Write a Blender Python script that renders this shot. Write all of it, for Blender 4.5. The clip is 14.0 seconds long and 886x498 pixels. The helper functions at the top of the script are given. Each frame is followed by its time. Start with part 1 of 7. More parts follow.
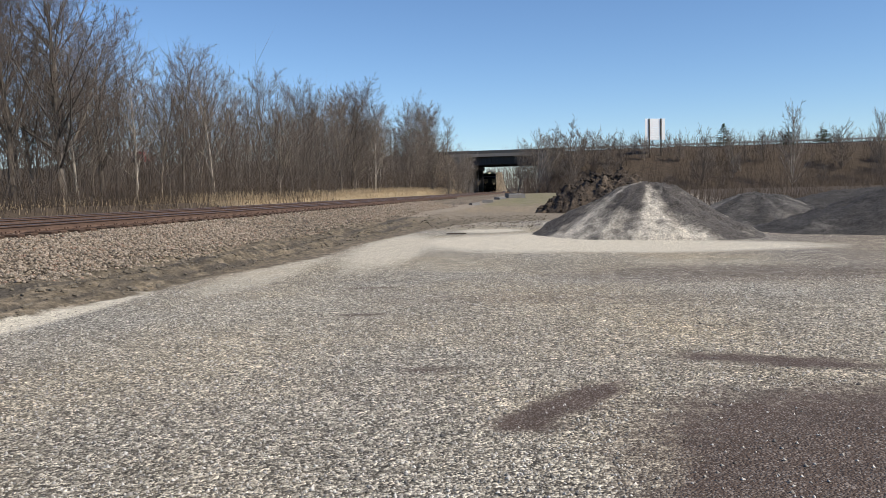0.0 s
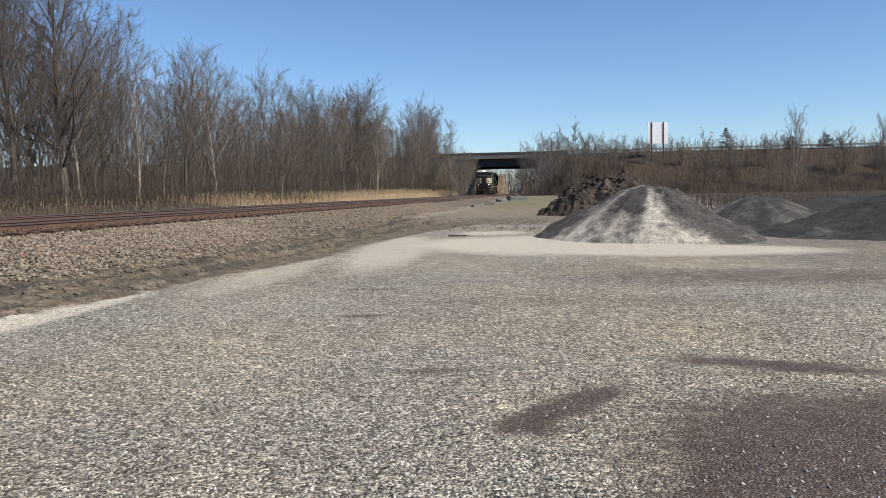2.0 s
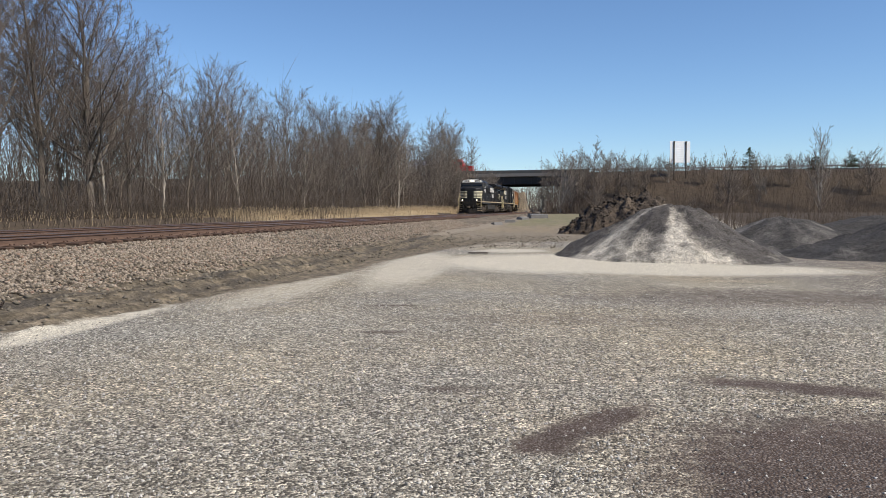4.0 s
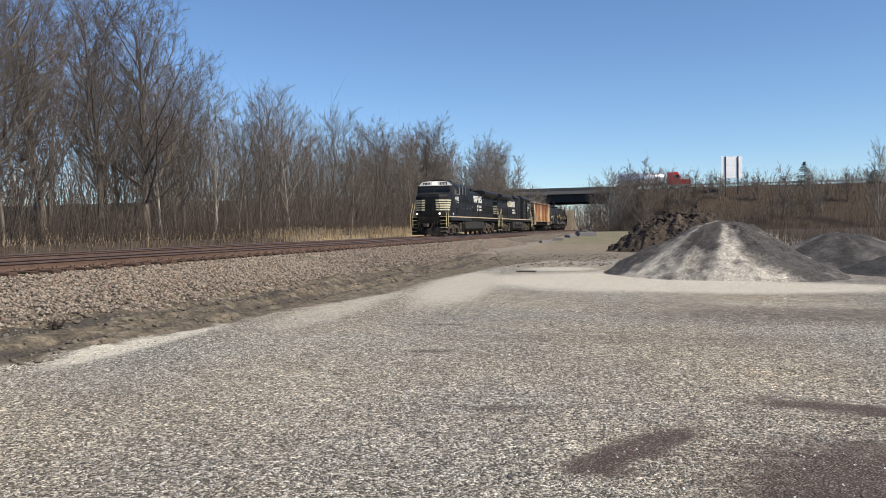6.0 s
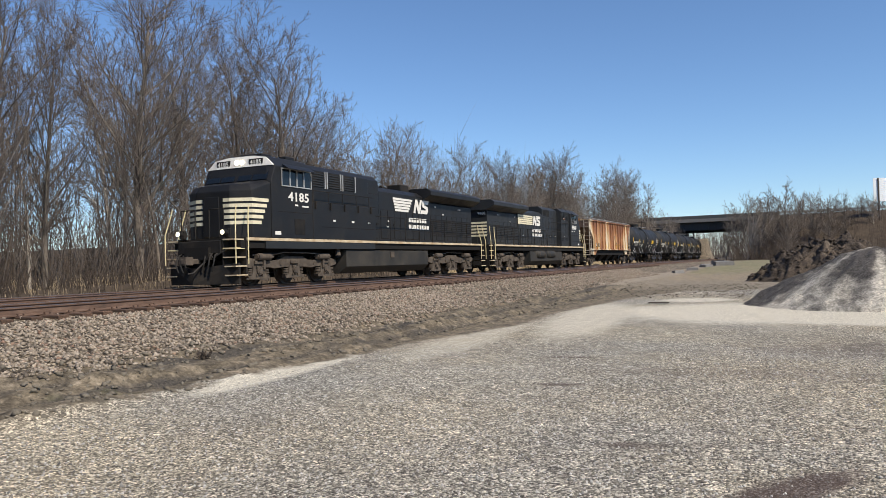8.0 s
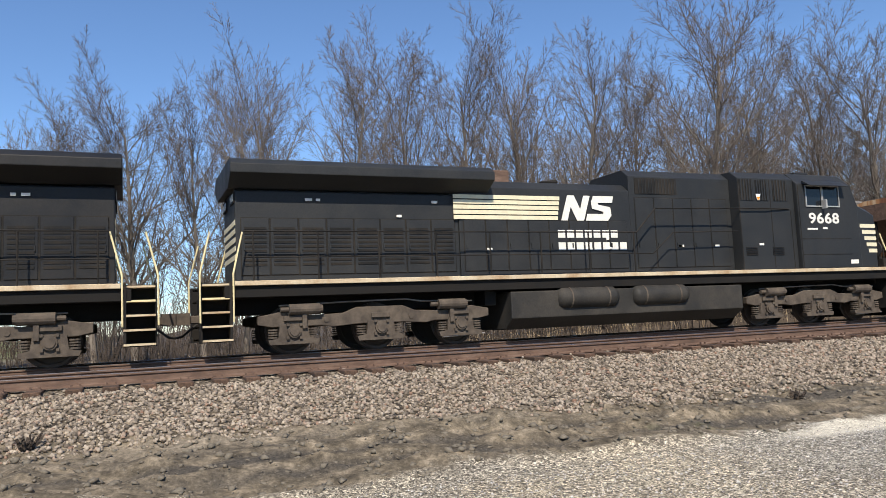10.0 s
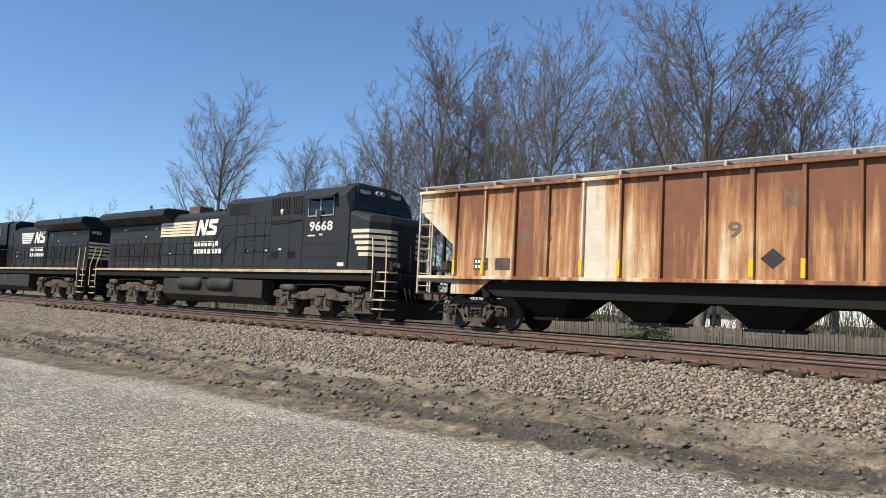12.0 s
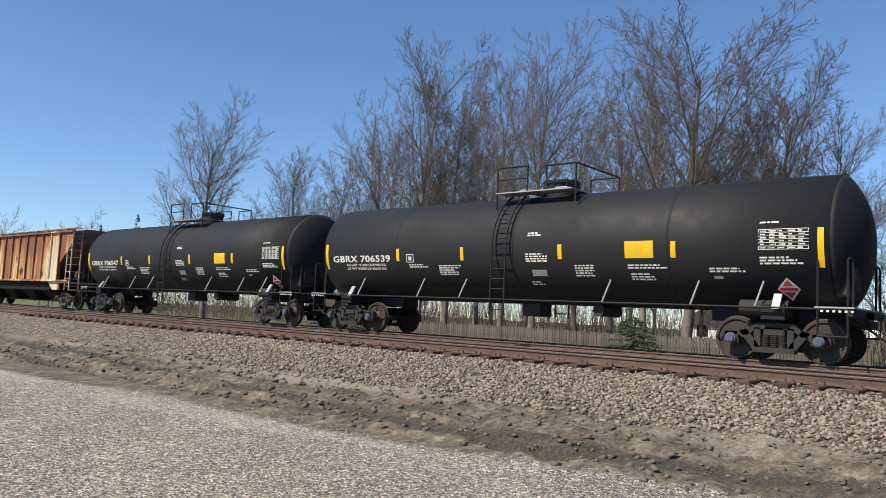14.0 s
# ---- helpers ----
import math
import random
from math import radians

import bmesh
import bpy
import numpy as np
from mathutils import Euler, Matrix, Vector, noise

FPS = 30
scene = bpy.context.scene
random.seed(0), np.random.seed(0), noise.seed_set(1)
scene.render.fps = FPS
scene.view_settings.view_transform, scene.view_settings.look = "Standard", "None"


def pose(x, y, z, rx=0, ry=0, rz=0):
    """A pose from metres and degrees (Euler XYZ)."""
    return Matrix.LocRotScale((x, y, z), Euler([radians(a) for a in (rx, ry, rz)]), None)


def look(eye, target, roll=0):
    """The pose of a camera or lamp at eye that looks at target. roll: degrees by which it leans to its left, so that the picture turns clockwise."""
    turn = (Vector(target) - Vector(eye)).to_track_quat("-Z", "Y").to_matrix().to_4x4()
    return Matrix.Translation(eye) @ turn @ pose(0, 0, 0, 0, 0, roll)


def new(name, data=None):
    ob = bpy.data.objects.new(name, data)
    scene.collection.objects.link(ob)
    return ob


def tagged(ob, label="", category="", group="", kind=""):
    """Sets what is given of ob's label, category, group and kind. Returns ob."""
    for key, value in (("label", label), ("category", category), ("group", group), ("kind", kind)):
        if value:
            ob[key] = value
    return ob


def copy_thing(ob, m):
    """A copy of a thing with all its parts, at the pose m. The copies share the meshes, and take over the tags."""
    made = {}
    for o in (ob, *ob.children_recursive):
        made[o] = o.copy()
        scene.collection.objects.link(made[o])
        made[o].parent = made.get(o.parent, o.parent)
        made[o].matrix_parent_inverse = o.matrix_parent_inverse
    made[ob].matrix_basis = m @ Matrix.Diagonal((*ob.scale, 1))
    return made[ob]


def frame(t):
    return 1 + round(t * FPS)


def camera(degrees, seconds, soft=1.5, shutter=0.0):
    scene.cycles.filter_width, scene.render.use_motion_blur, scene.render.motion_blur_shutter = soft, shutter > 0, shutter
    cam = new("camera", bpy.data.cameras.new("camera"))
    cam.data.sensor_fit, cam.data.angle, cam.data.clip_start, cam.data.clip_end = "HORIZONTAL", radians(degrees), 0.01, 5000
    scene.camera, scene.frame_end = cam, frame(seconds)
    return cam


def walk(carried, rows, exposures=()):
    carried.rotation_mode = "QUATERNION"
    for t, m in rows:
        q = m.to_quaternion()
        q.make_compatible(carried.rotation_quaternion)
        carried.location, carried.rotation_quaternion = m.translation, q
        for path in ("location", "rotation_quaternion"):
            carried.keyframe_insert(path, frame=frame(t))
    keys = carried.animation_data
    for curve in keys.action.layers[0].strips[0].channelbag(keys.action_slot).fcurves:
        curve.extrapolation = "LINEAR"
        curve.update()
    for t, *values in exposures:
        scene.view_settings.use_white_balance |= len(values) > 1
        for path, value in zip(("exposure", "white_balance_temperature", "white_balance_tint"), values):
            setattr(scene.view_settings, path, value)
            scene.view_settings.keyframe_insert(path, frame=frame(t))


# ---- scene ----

# ---------------------------------------------------------------- camera
EYE = (0.0, 0.0, 1.6)
cam = camera(60.47, 14.0, soft=0.65, shutter=0.0)
PATH = [
    (0, pose(*EYE, 85.57, 1.37, 10.60)),
    (0.5, pose(*EYE, 85.49, 1.26, 10.57)),
    (1, pose(*EYE, 85.48, 1.16, 10.56)),
    (1.5, pose(*EYE, 85.58, 1.04, 10.61)),
    (2, pose(*EYE, 85.71, 0.90, 10.74)),
    (4.5, pose(*EYE, 87.43, 0.47, 13.01)),
    (5, pose(*EYE, 87.82, 0.73, 13.85)),
    (5.5, pose(*EYE, 88.12, 0.83, 14.78)),
    (6, pose(*EYE, 88.46, 0.85, 15.85)),
    (6.5, pose(*EYE, 88.91, 0.84, 17.15)),
    (7, pose(*EYE, 89.52, 0.93, 18.94)),
    (7.5, pose(*EYE, 90.23, 1.12, 21.54)),
    (8, pose(*EYE, 91.07, 1.61, 25.41)),
    (8.5, pose(*EYE, 91.97, 2.31, 31.25)),
    (8.7, pose(*EYE, 92.45, 2.60, 34.32)),
    (10.8, pose(*EYE, 95.99, 0.36, 95.12)),
    (11, pose(*EYE, 95.83, -0.43, 102.48)),
    (11.5, pose(*EYE, 95.11, -1.87, 119.55)),
    (12, pose(*EYE, 94.29, -2.83, 131.78)),
    (12.5, pose(*EYE, 93.85, -3.46, 137.14)),
    (13, pose(*EYE, 94.00, -3.62, 138.06)),
    (13.5, pose(*EYE, 94.55, -3.45, 136.07)),
    (14, pose(*EYE, 95.10, -2.93, 130.88)),
]
walk(cam, PATH, [(0, -0.2), (5, -0.17), (8.7, -0.08), (10.8, 0.14), (12.3, 0.0), (14, -0.04)])

# ---------------------------------------------------------------- light
SUN_ELEV, SUN_AZ = 46.0, 109.0          # degrees; azimuth from +Y towards +X
world = bpy.data.worlds.new("world")
scene.world = world
world.use_nodes = True
wn = world.node_tree.nodes
sky = wn.new("ShaderNodeTexSky")
sky.sky_type, sky.sun_disc = "NISHITA", False
sky.sun_elevation, sky.sun_rotation = radians(SUN_ELEV), radians(SUN_AZ)
sky.air_density, sky.dust_density, sky.ozone_density = 0.92, 0.0, 6.0
wn["Background"].inputs["Strength"].default_value = 0.148
tint = wn.new("ShaderNodeMix")
tint.data_type, tint.blend_type = "RGBA", "MULTIPLY"
tint.inputs[0].default_value = 1.0
tint.inputs[7].default_value = (0.965, 1.0, 1.035, 1)
world.node_tree.links.new(sky.outputs[0], tint.inputs[6])
world.node_tree.links.new(tint.outputs[2], wn["Background"].inputs["Color"])
sun = new("sun", bpy.data.lights.new("sun", "SUN"))
sun.data.energy, sun.data.angle, sun.data.color = 6.1, radians(0.53), (1.0, 0.90, 0.765)
_d = Vector((math.sin(radians(SUN_AZ)) * math.cos(radians(SUN_ELEV)), math.cos(radians(SUN_AZ)) * math.cos(radians(SUN_ELEV)), math.sin(radians(SUN_ELEV))))
sun.matrix_world = look(_d * 300, (0, 0, 0))

# ---------------------------------------------------------------- materials
def nodes_of(name):
    m = bpy.data.materials.new(name)
    m.use_nodes = True
    nt = m.node_tree
    return m, nt, nt.nodes["Principled BSDF"]


def n_add(nt, kind, **kw):
    n = nt.nodes.new(kind)
    for k, v in kw.items():
        if k in n.inputs:
            n.inputs[k].default_value = v
    return n


def ramp(nt, fac, stops):
    r = nt.nodes.new("ShaderNodeValToRGB")
    e = r.color_ramp.elements
    while len(e) < len(stops):
        e.new(0.5)
    for el, (p, c) in zip(e, stops):
        el.position = p
        el.color = (*c, 1) if len(c) == 3 else c
    nt.links.new(fac, r.inputs[0])
    return r.outputs[0]


def mix(nt, fac, a, b, blend="MIX"):
    n = nt.nodes.new("ShaderNodeMix")
    n.data_type, n.blend_type = "RGBA", blend
    for sock, v in ((n.inputs[0], fac), (n.inputs[6], a), (n.inputs[7], b)):
        if isinstance(v, (int, float)):
            sock.default_value = v
        elif isinstance(v, tuple):
            sock.default_value = (*v, 1)
        else:
            nt.links.new(v, sock)
    return n.outputs[2]


def coords(nt, kind="Object", scale=(1, 1, 1)):
    tc = nt.nodes.new("ShaderNodeTexCoord")
    mp = nt.nodes.new("ShaderNodeMapping")
    mp.inputs["Scale"].default_value = scale
    nt.links.new(tc.outputs[kind], mp.inputs[0])
    return mp.outputs[0]


def noise_of(nt, co, scale, detail=4.0, rough=0.55):
    n = n_add(nt, "ShaderNodeTexNoise", Scale=scale, Detail=detail, Roughness=rough)
    nt.links.new(co, n.inputs["Vector"])
    return n.outputs[0]


def bump(nt, bsdf, height, strength, dist=0.02):
    b = n_add(nt, "ShaderNodeBump", Strength=strength, Distance=dist)
    nt.links.new(height, b.inputs["Height"])
    nt.links.new(b.outputs[0], bsdf.inputs["Normal"])


def paint(name, colour, rough=0.45, metal=0.0, dirt=(0.16, 0.13, 0.10), dirty=0.25, scale=1.5, grain=0.05, streak=(1, 1, 1)):
    """Painted or bare surface with dust at two scales."""
    m, nt, b = nodes_of(name)
    co = coords(nt, "Object", streak)
    big = noise_of(nt, co, scale, 5, 0.65)
    small = noise_of(nt, co, scale * 22, 3, 0.6)
    f = ramp(nt, big, [(0.38, (0, 0, 0)), (0.75, (1, 1, 1))])
    ff = nt.nodes.new("ShaderNodeMath")
    ff.operation = "MULTIPLY"
    nt.links.new(f, ff.inputs[0])
    ff.inputs[1].default_value = dirty
    c = mix(nt, ff.outputs[0], colour, dirt)
    g = ramp(nt, small, [(0.3, (1 - grain * 4,) * 3), (0.7, (1 + grain * 2,) * 3)])
    c = mix(nt, 1.0, c, g, "MULTIPLY")
    nt.links.new(c, b.inputs["Base Color"])
    r = ramp(nt, big, [(0.3, (rough * 0.85,) * 3), (0.75, (min(1, rough * 1.35),) * 3)])
    nt.links.new(r, b.inputs["Roughness"])
    b.inputs["Metallic"].default_value = metal
    b.inputs["Specular IOR Level"].default_value = 0.24
    bump(nt, b, small, 0.12, 0.004)
    return m


BLACK = paint("black_loco_paint", (0.012, 0.0123, 0.0133), 0.45, dirty=0.22, dirt=(0.05, 0.047, 0.042))
BLACK2 = paint("faded_loco_paint", (0.0205, 0.022, 0.0235), 0.5, dirty=0.28, dirt=(0.052, 0.054, 0.054))
TANKBLACK = paint("black_tank_paint", (0.0185, 0.019, 0.0205), 0.6, dirty=0.07, dirt=(0.05, 0.047, 0.042), scale=0.8)
UNDER = paint("dark_underframe", (0.009, 0.0085, 0.008), 0.85, dirty=0.4, dirt=(0.03, 0.025, 0.02))
TRUCK = paint("dusty_truck_frame", (0.062, 0.05, 0.04), 0.85, dirty=0.6, dirt=(0.185, 0.15, 0.115), scale=4)
TRUCKDARK = paint("dark_truck_frame", (0.033, 0.032, 0.032), 0.65, dirty=0.4, dirt=(0.09, 0.076, 0.062), scale=4)
TANKFUEL = paint("dusty_fuel_tank", (0.026, 0.025, 0.023), 0.65, dirty=0.6, dirt=(0.085, 0.074, 0.06), scale=1.2)
ENDWHITE = paint("rust_spotted_white", (0.52, 0.46, 0.37), 0.7, dirty=0.8, dirt=(0.22, 0.12, 0.07), scale=5)
WHITE = paint("white_lettering", (0.74, 0.72, 0.66), 0.55, dirty=0.25, dirt=(0.4, 0.36, 0.3), scale=6)
CREAM = paint("cream_stripe", (0.72, 0.66, 0.47), 0.5, dirty=0.3, dirt=(0.35, 0.3, 0.22), scale=5)
SILL = paint("worn_white_sill", (0.58, 0.49, 0.34), 0.6, dirty=0.95, dirt=(0.27, 0.145, 0.06), scale=1.3)
YELLOW = paint("yellow_reflector", (0.80, 0.50, 0.02), 0.4, dirty=0.15)
HANDRAIL_Y = paint("yellow_handrail", (0.70, 0.60, 0.34), 0.5, dirty=0.2)
STEEL = paint("bare_steel", (0.30, 0.28, 0.26), 0.4, 0.6, dirty=0.4)
WHEEL = paint("rolled_wheel_steel", (0.055, 0.047, 0.041), 0.6, 0.2, dirty=0.5, dirt=(0.11, 0.078, 0.057), scale=5)
BEARING = paint("blue_bearing_cap", (0.09, 0.11, 0.17), 0.5, dirty=0.4)
GALV = paint("galvanised_steel", (0.42, 0.42, 0.41), 0.5, 0.35, dirty=0.3, scale=4)
GRILLE = paint("dark_grille", (0.007, 0.007, 0.007), 0.75, dirty=0.2)
CONCRETE = paint("weathered_concrete", (0.20, 0.195, 0.185), 0.85, dirty=0.6, dirt=(0.16, 0.15, 0.14), scale=0.6)
GIRDER = paint("dark_steel_girder", (0.055, 0.06, 0.062), 0.6, dirty=0.4, dirt=(0.10, 0.075, 0.055), scale=0.8)
DARKPOST = paint("dark_timber_post", (0.07, 0.055, 0.045), 0.85, dirty=0.4, scale=3)
RED = paint("red_truck_paint", (0.50, 0.025, 0.035), 0.3, dirty=0.1)
ALU = paint("brushed_aluminium", (0.75, 0.76, 0.77), 0.32, 0.8, dirty=0.15)
SIGNBACK = paint("sign_panel_aluminium", (0.86, 0.87, 0.87), 0.5, 0.1, dirty=0.1, dirt=(0.6, 0.6, 0.6))
RUBBER = paint("black_rubber", (0.018, 0.018, 0.018), 0.8, dirty=0.3)
PLACARD = paint("white_placard", (0.80, 0.79, 0.78), 0.5, dirty=0.05)
PLACARDRED = paint("red_placard", (0.62, 0.07, 0.10), 0.5, dirty=0.05)
FADED = paint("faded_lettering", (0.15, 0.12, 0.095), 0.8, dirty=0.6, dirt=(0.28, 0.15, 0.08))
MUDCLOD = paint("dried_mud", (0.17, 0.148, 0.115), 0.95, dirty=0.5, dirt=(0.08, 0.07, 0.055), scale=2)
ORANGE = paint("orange_cover", (0.75, 0.28, 0.02), 0.5, dirty=0.2)

GLASS, _nt, _b = nodes_of("tinted_cab_glass")
_b.inputs["Base Color"].default_value = (0.008, 0.011, 0.015, 1)
_b.inputs["Roughness"].default_value = 0.05
_b.inputs["IOR"].default_value = 1.4

LAMP, _nt, _b = nodes_of("headlight_lens")
_b.inputs["Base Color"].default_value = (0.9, 0.88, 0.8, 1)
_b.inputs["Emission Color"].default_value = (1.0, 0.86, 0.6, 1)
_b.inputs["Emission Strength"].default_value = 4.0


def rail_material():
    m, nt, b = nodes_of("rusty_rail_steel")
    co = coords(nt, "Object", (1, 0.3, 1))
    f = noise_of(nt, co, 9, 5, 0.7)
    nt.links.new(ramp(nt, f, [(0.25, (0.055, 0.034, 0.024)), (0.5, (0.11, 0.065, 0.044)), (0.8, (0.19, 0.125, 0.09))]), b.inputs["Base Color"])
    b.inputs["Roughness"].default_value = 0.8
    bump(nt, b, f, 0.3, 0.004)
    return m


RAIL = rail_material()
RAILTOP = paint("polished_rail_head", (0.32, 0.29, 0.27), 0.3, 0.9, dirty=0.2, dirt=(0.15, 0.1, 0.07))


def tie_material():
    m, nt, b = nodes_of("creosoted_tie_wood")
    co = coords(nt, "Object", (0.6, 5, 5))
    f = noise_of(nt, co, 7, 5, 0.65)
    oi = nt.nodes.new("ShaderNodeObjectInfo")
    a = ramp(nt, f, [(0.3, (0.028, 0.019, 0.014)), (0.55, (0.085, 0.055, 0.038)), (0.8, (0.16, 0.11, 0.08))])
    r = ramp(nt, oi.outputs["Random"], [(0.0, (0.6, 0.55, 0.5)), (1.0, (1.25, 1.1, 1.0))])
    nt.links.new(mix(nt, 1.0, a, r, "MULTIPLY"), b.inputs["Base Color"])
    b.inputs["Roughness"].default_value = 0.9
    bump(nt, b, f, 0.5, 0.01)
    return m


TIE = tie_material()


def island_stone(name, stops, rough=0.9):
    m, nt, b = nodes_of(name)
    g = nt.nodes.new("ShaderNodeNewGeometry")
    c = ramp(nt, g.outputs["Random Per Island"], stops)
    f = noise_of(nt, coords(nt, "Object"), 60, 3)
    c = mix(nt, 1.0, c, ramp(nt, f, [(0.3, (0.75,) * 3), (0.7, (1.15,) * 3)]), "MULTIPLY")
    nt.links.new(c, b.inputs["Base Color"])
    b.inputs["Roughness"].default_value = rough
    return m


BALLAST = island_stone("crushed_ballast_stone", [(0.0, (0.085, 0.068, 0.052)), (0.3, (0.19, 0.155, 0.118)), (0.6, (0.28, 0.23, 0.175)), (0.85, (0.385, 0.325, 0.255)), (1.0, (0.21, 0.125, 0.085))])
CHIPS = island_stone("pale_limestone_chips", [(0.0, (0.10, 0.095, 0.088)), (0.35, (0.28, 0.265, 0.24)), (0.7, (0.50, 0.475, 0.435)), (1.0, (0.72, 0.69, 0.64))])


def bark(name, lo, hi, scale=6):
    m, nt, b = nodes_of(name)
    co = coords(nt, "Object", (1, 1, 0.3))
    f = noise_of(nt, co, scale, 5, 0.7)
    oi = nt.nodes.new("ShaderNodeObjectInfo")
    c = ramp(nt, f, [(0.3, lo), (0.7, hi)])
    v = ramp(nt, oi.outputs["Random"], [(0.0, (0.78, 0.76, 0.74)), (1.0, (1.18, 1.14, 1.1))])
    nt.links.new(mix(nt, 1.0, c, v, "MULTIPLY"), b.inputs["Base Color"])
    b.inputs["Roughness"].default_value = 0.92
    bump(nt, b, f, 0.4, 0.02)
    return m


BARK = bark("grey_bark", (0.09, 0.077, 0.065), (0.26, 0.23, 0.195))
TWIG = bark("grey_brown_twigs", (0.08, 0.067, 0.057), (0.18, 0.155, 0.133), 3)
PALEBARK = bark("pale_bark", (0.25, 0.23, 0.20), (0.45, 0.42, 0.37))
BRUSH = bark("brown_brush_stems", (0.042, 0.032, 0.025), (0.115, 0.088, 0.066), 2)
# darker copy of BRUSH, with the bank's shade put into its colour
BANKBRUSH = bark("shaded_bank_stems", (0.034, 0.026, 0.021), (0.092, 0.07, 0.054), 2)
STRAW = bark("dry_straw_grass", (0.30, 0.235, 0.145), (0.58, 0.48, 0.33), 3)
WOODPOST = bark("weathered_fence_wood", (0.07, 0.06, 0.05), (0.17, 0.148, 0.125), 8)
NEEDLE = bark("dark_green_needles", (0.02, 0.04, 0.018), (0.05, 0.085, 0.035), 5)


def ground_material():
    """Lot gravel, mud, ballast, grass and stains, by the zones stored on the sheet."""
    m, nt, b = nodes_of("ground_surface")
    geo = nt.nodes.new("ShaderNodeNewGeometry")
    P = geo.outputs["Position"]

    def attr(name):
        a = nt.nodes.new("ShaderNodeAttribute")
        a.attribute_name = name
        return a.outputs["Fac"]

    def vor(scale):
        v = n_add(nt, "ShaderNodeTexVoronoi", Scale=scale)
        nt.links.new(P, v.inputs["Vector"])
        return v

    def soft_mask(name, scale, width=0.35):
        """A zone's edge broken up by noise."""
        mth = nt.nodes.new("ShaderNodeMath")
        mth.operation = "ADD"
        n = noise_of(nt, P, scale, 6, 0.7)
        s = nt.nodes.new("ShaderNodeMath")
        s.operation = "MULTIPLY_ADD"
        nt.links.new(n, s.inputs[0])
        s.inputs[1].default_value, s.inputs[2].default_value = 0.9, -0.45
        nt.links.new(attr(name), mth.inputs[0])
        nt.links.new(s.outputs[0], mth.inputs[1])
        return ramp(nt, mth.outputs[0], [(0.5 - width / 2, (0, 0, 0)), (0.5 + width / 2, (1, 1, 1))])

    big = noise_of(nt, P, 0.35, 5, 0.6)
    mid = noise_of(nt, P, 2.2, 5, 0.65)
    # pale crushed stone lot
    v2 = vor(80)
    v0 = vor(58)
    stone = ramp(nt, v0.outputs["Color"], [(0.30, (0.075, 0.07, 0.066)), (0.46, (0.17, 0.16, 0.15)), (0.56, (0.48, 0.46, 0.425)), (0.75, (0.88, 0.855, 0.80))])
    fines = ramp(nt, v2.outputs["Color"], [(0.1, (0.07, 0.066, 0.06)), (0.55, (0.20, 0.19, 0.175)), (0.9, (0.55, 0.525, 0.48))])
    clump_n = noise_of(nt, P, 7, 7, 0.78)
    lot = mix(nt, ramp(nt, clump_n, [(0.38, (0.85,) * 3), (0.58, (0.1,) * 3)]), stone, fines)
    lot = mix(nt, 1.0, lot, ramp(nt, big, [(0.3, (0.80, 0.79, 0.77)), (0.7, (1.1, 1.09, 1.06))]), "MULTIPLY")
    lot = mix(nt, 1.0, lot, ramp(nt, mid, [(0.3, (0.78, 0.78, 0.77)), (0.7, (1.12, 1.12, 1.11))]), "MULTIPLY")
    grit = noise_of(nt, P, 15, 8, 0.85)
    lot = mix(nt, 1.0, lot, ramp(nt, grit, [(0.38, (0.31, 0.30, 0.275)), (0.5, (0.95, 0.92, 0.86)), (0.62, (1.80, 1.74, 1.60))]), "MULTIPLY")
    # rocky brown patch, and white dust
    dark = mix(nt, ramp(nt, v2.outputs["Color"], [(0.55, (0, 0, 0)), (0.95, (1, 1, 1))]), (0.08, 0.058, 0.046), (0.25, 0.215, 0.19))
    dark = mix(nt, 1.0, dark, ramp(nt, mid, [(0.3, (0.8,) * 3), (0.7, (1.2,) * 3)]), "MULTIPLY")
    white = ramp(nt, v2.outputs["Color"], [(0.1, (0.30, 0.275, 0.225)), (0.45, (0.60, 0.55, 0.44)), (0.9, (0.88, 0.82, 0.68))])
    white = mix(nt, 1.0, white, ramp(nt, grit, [(0.36, (0.55,) * 3), (0.64, (1.25,) * 3)]), "MULTIPLY")
    tan = noise_of(nt, P, 0.16, 4, 0.6)
    lot = mix(nt, 1.0, lot, ramp(nt, tan, [(0.35, (0.92, 0.94, 0.97)), (0.65, (1.10, 1.03, 0.90))]), "MULTIPLY")
    col = mix(nt, soft_mask("dark", 3.4, 0.5), lot, dark)
    col = mix(nt, soft_mask("white", 2.4, 0.7), col, white)
    # mud
    mudn = noise_of(nt, P, 5, 8, 0.72)
    mud = ramp(nt, mudn, [(0.32, (0.05, 0.041, 0.030)), (0.5, (0.145, 0.12, 0.087)), (0.7, (0.30, 0.25, 0.188))])
    fine_mud = noise_of(nt, P, 19, 8, 0.8)
    silt = ramp(nt, fine_mud, [(0.3, (0.15, 0.127, 0.098)), (0.7, (0.33, 0.28, 0.215))])
    mud = mix(nt, 1.0, mud, ramp(nt, mid, [(0.35, (0.6, 0.6, 0.58)), (0.65, (1.3, 1.28, 1.22))]), "MULTIPLY")
    mud = mix(nt, soft_mask("silt", 2.6, 0.4), mud, silt)
    mud = mix(nt, soft_mask("wet", 4.0, 0.5), mud, ramp(nt, fine_mud, [(0.3, (0.03, 0.026, 0.021)), (0.7, (0.10, 0.087, 0.07))]))
    mud = mix(nt, 1.0, mud, ramp(nt, fine_mud, [(0.35, (0.6,) * 3), (0.65, (1.35,) * 3)]), "MULTIPLY")
    col = mix(nt, soft_mask("mud", 2.8, 0.25), col, mud)
    # ballast bed
    v3 = vor(17)
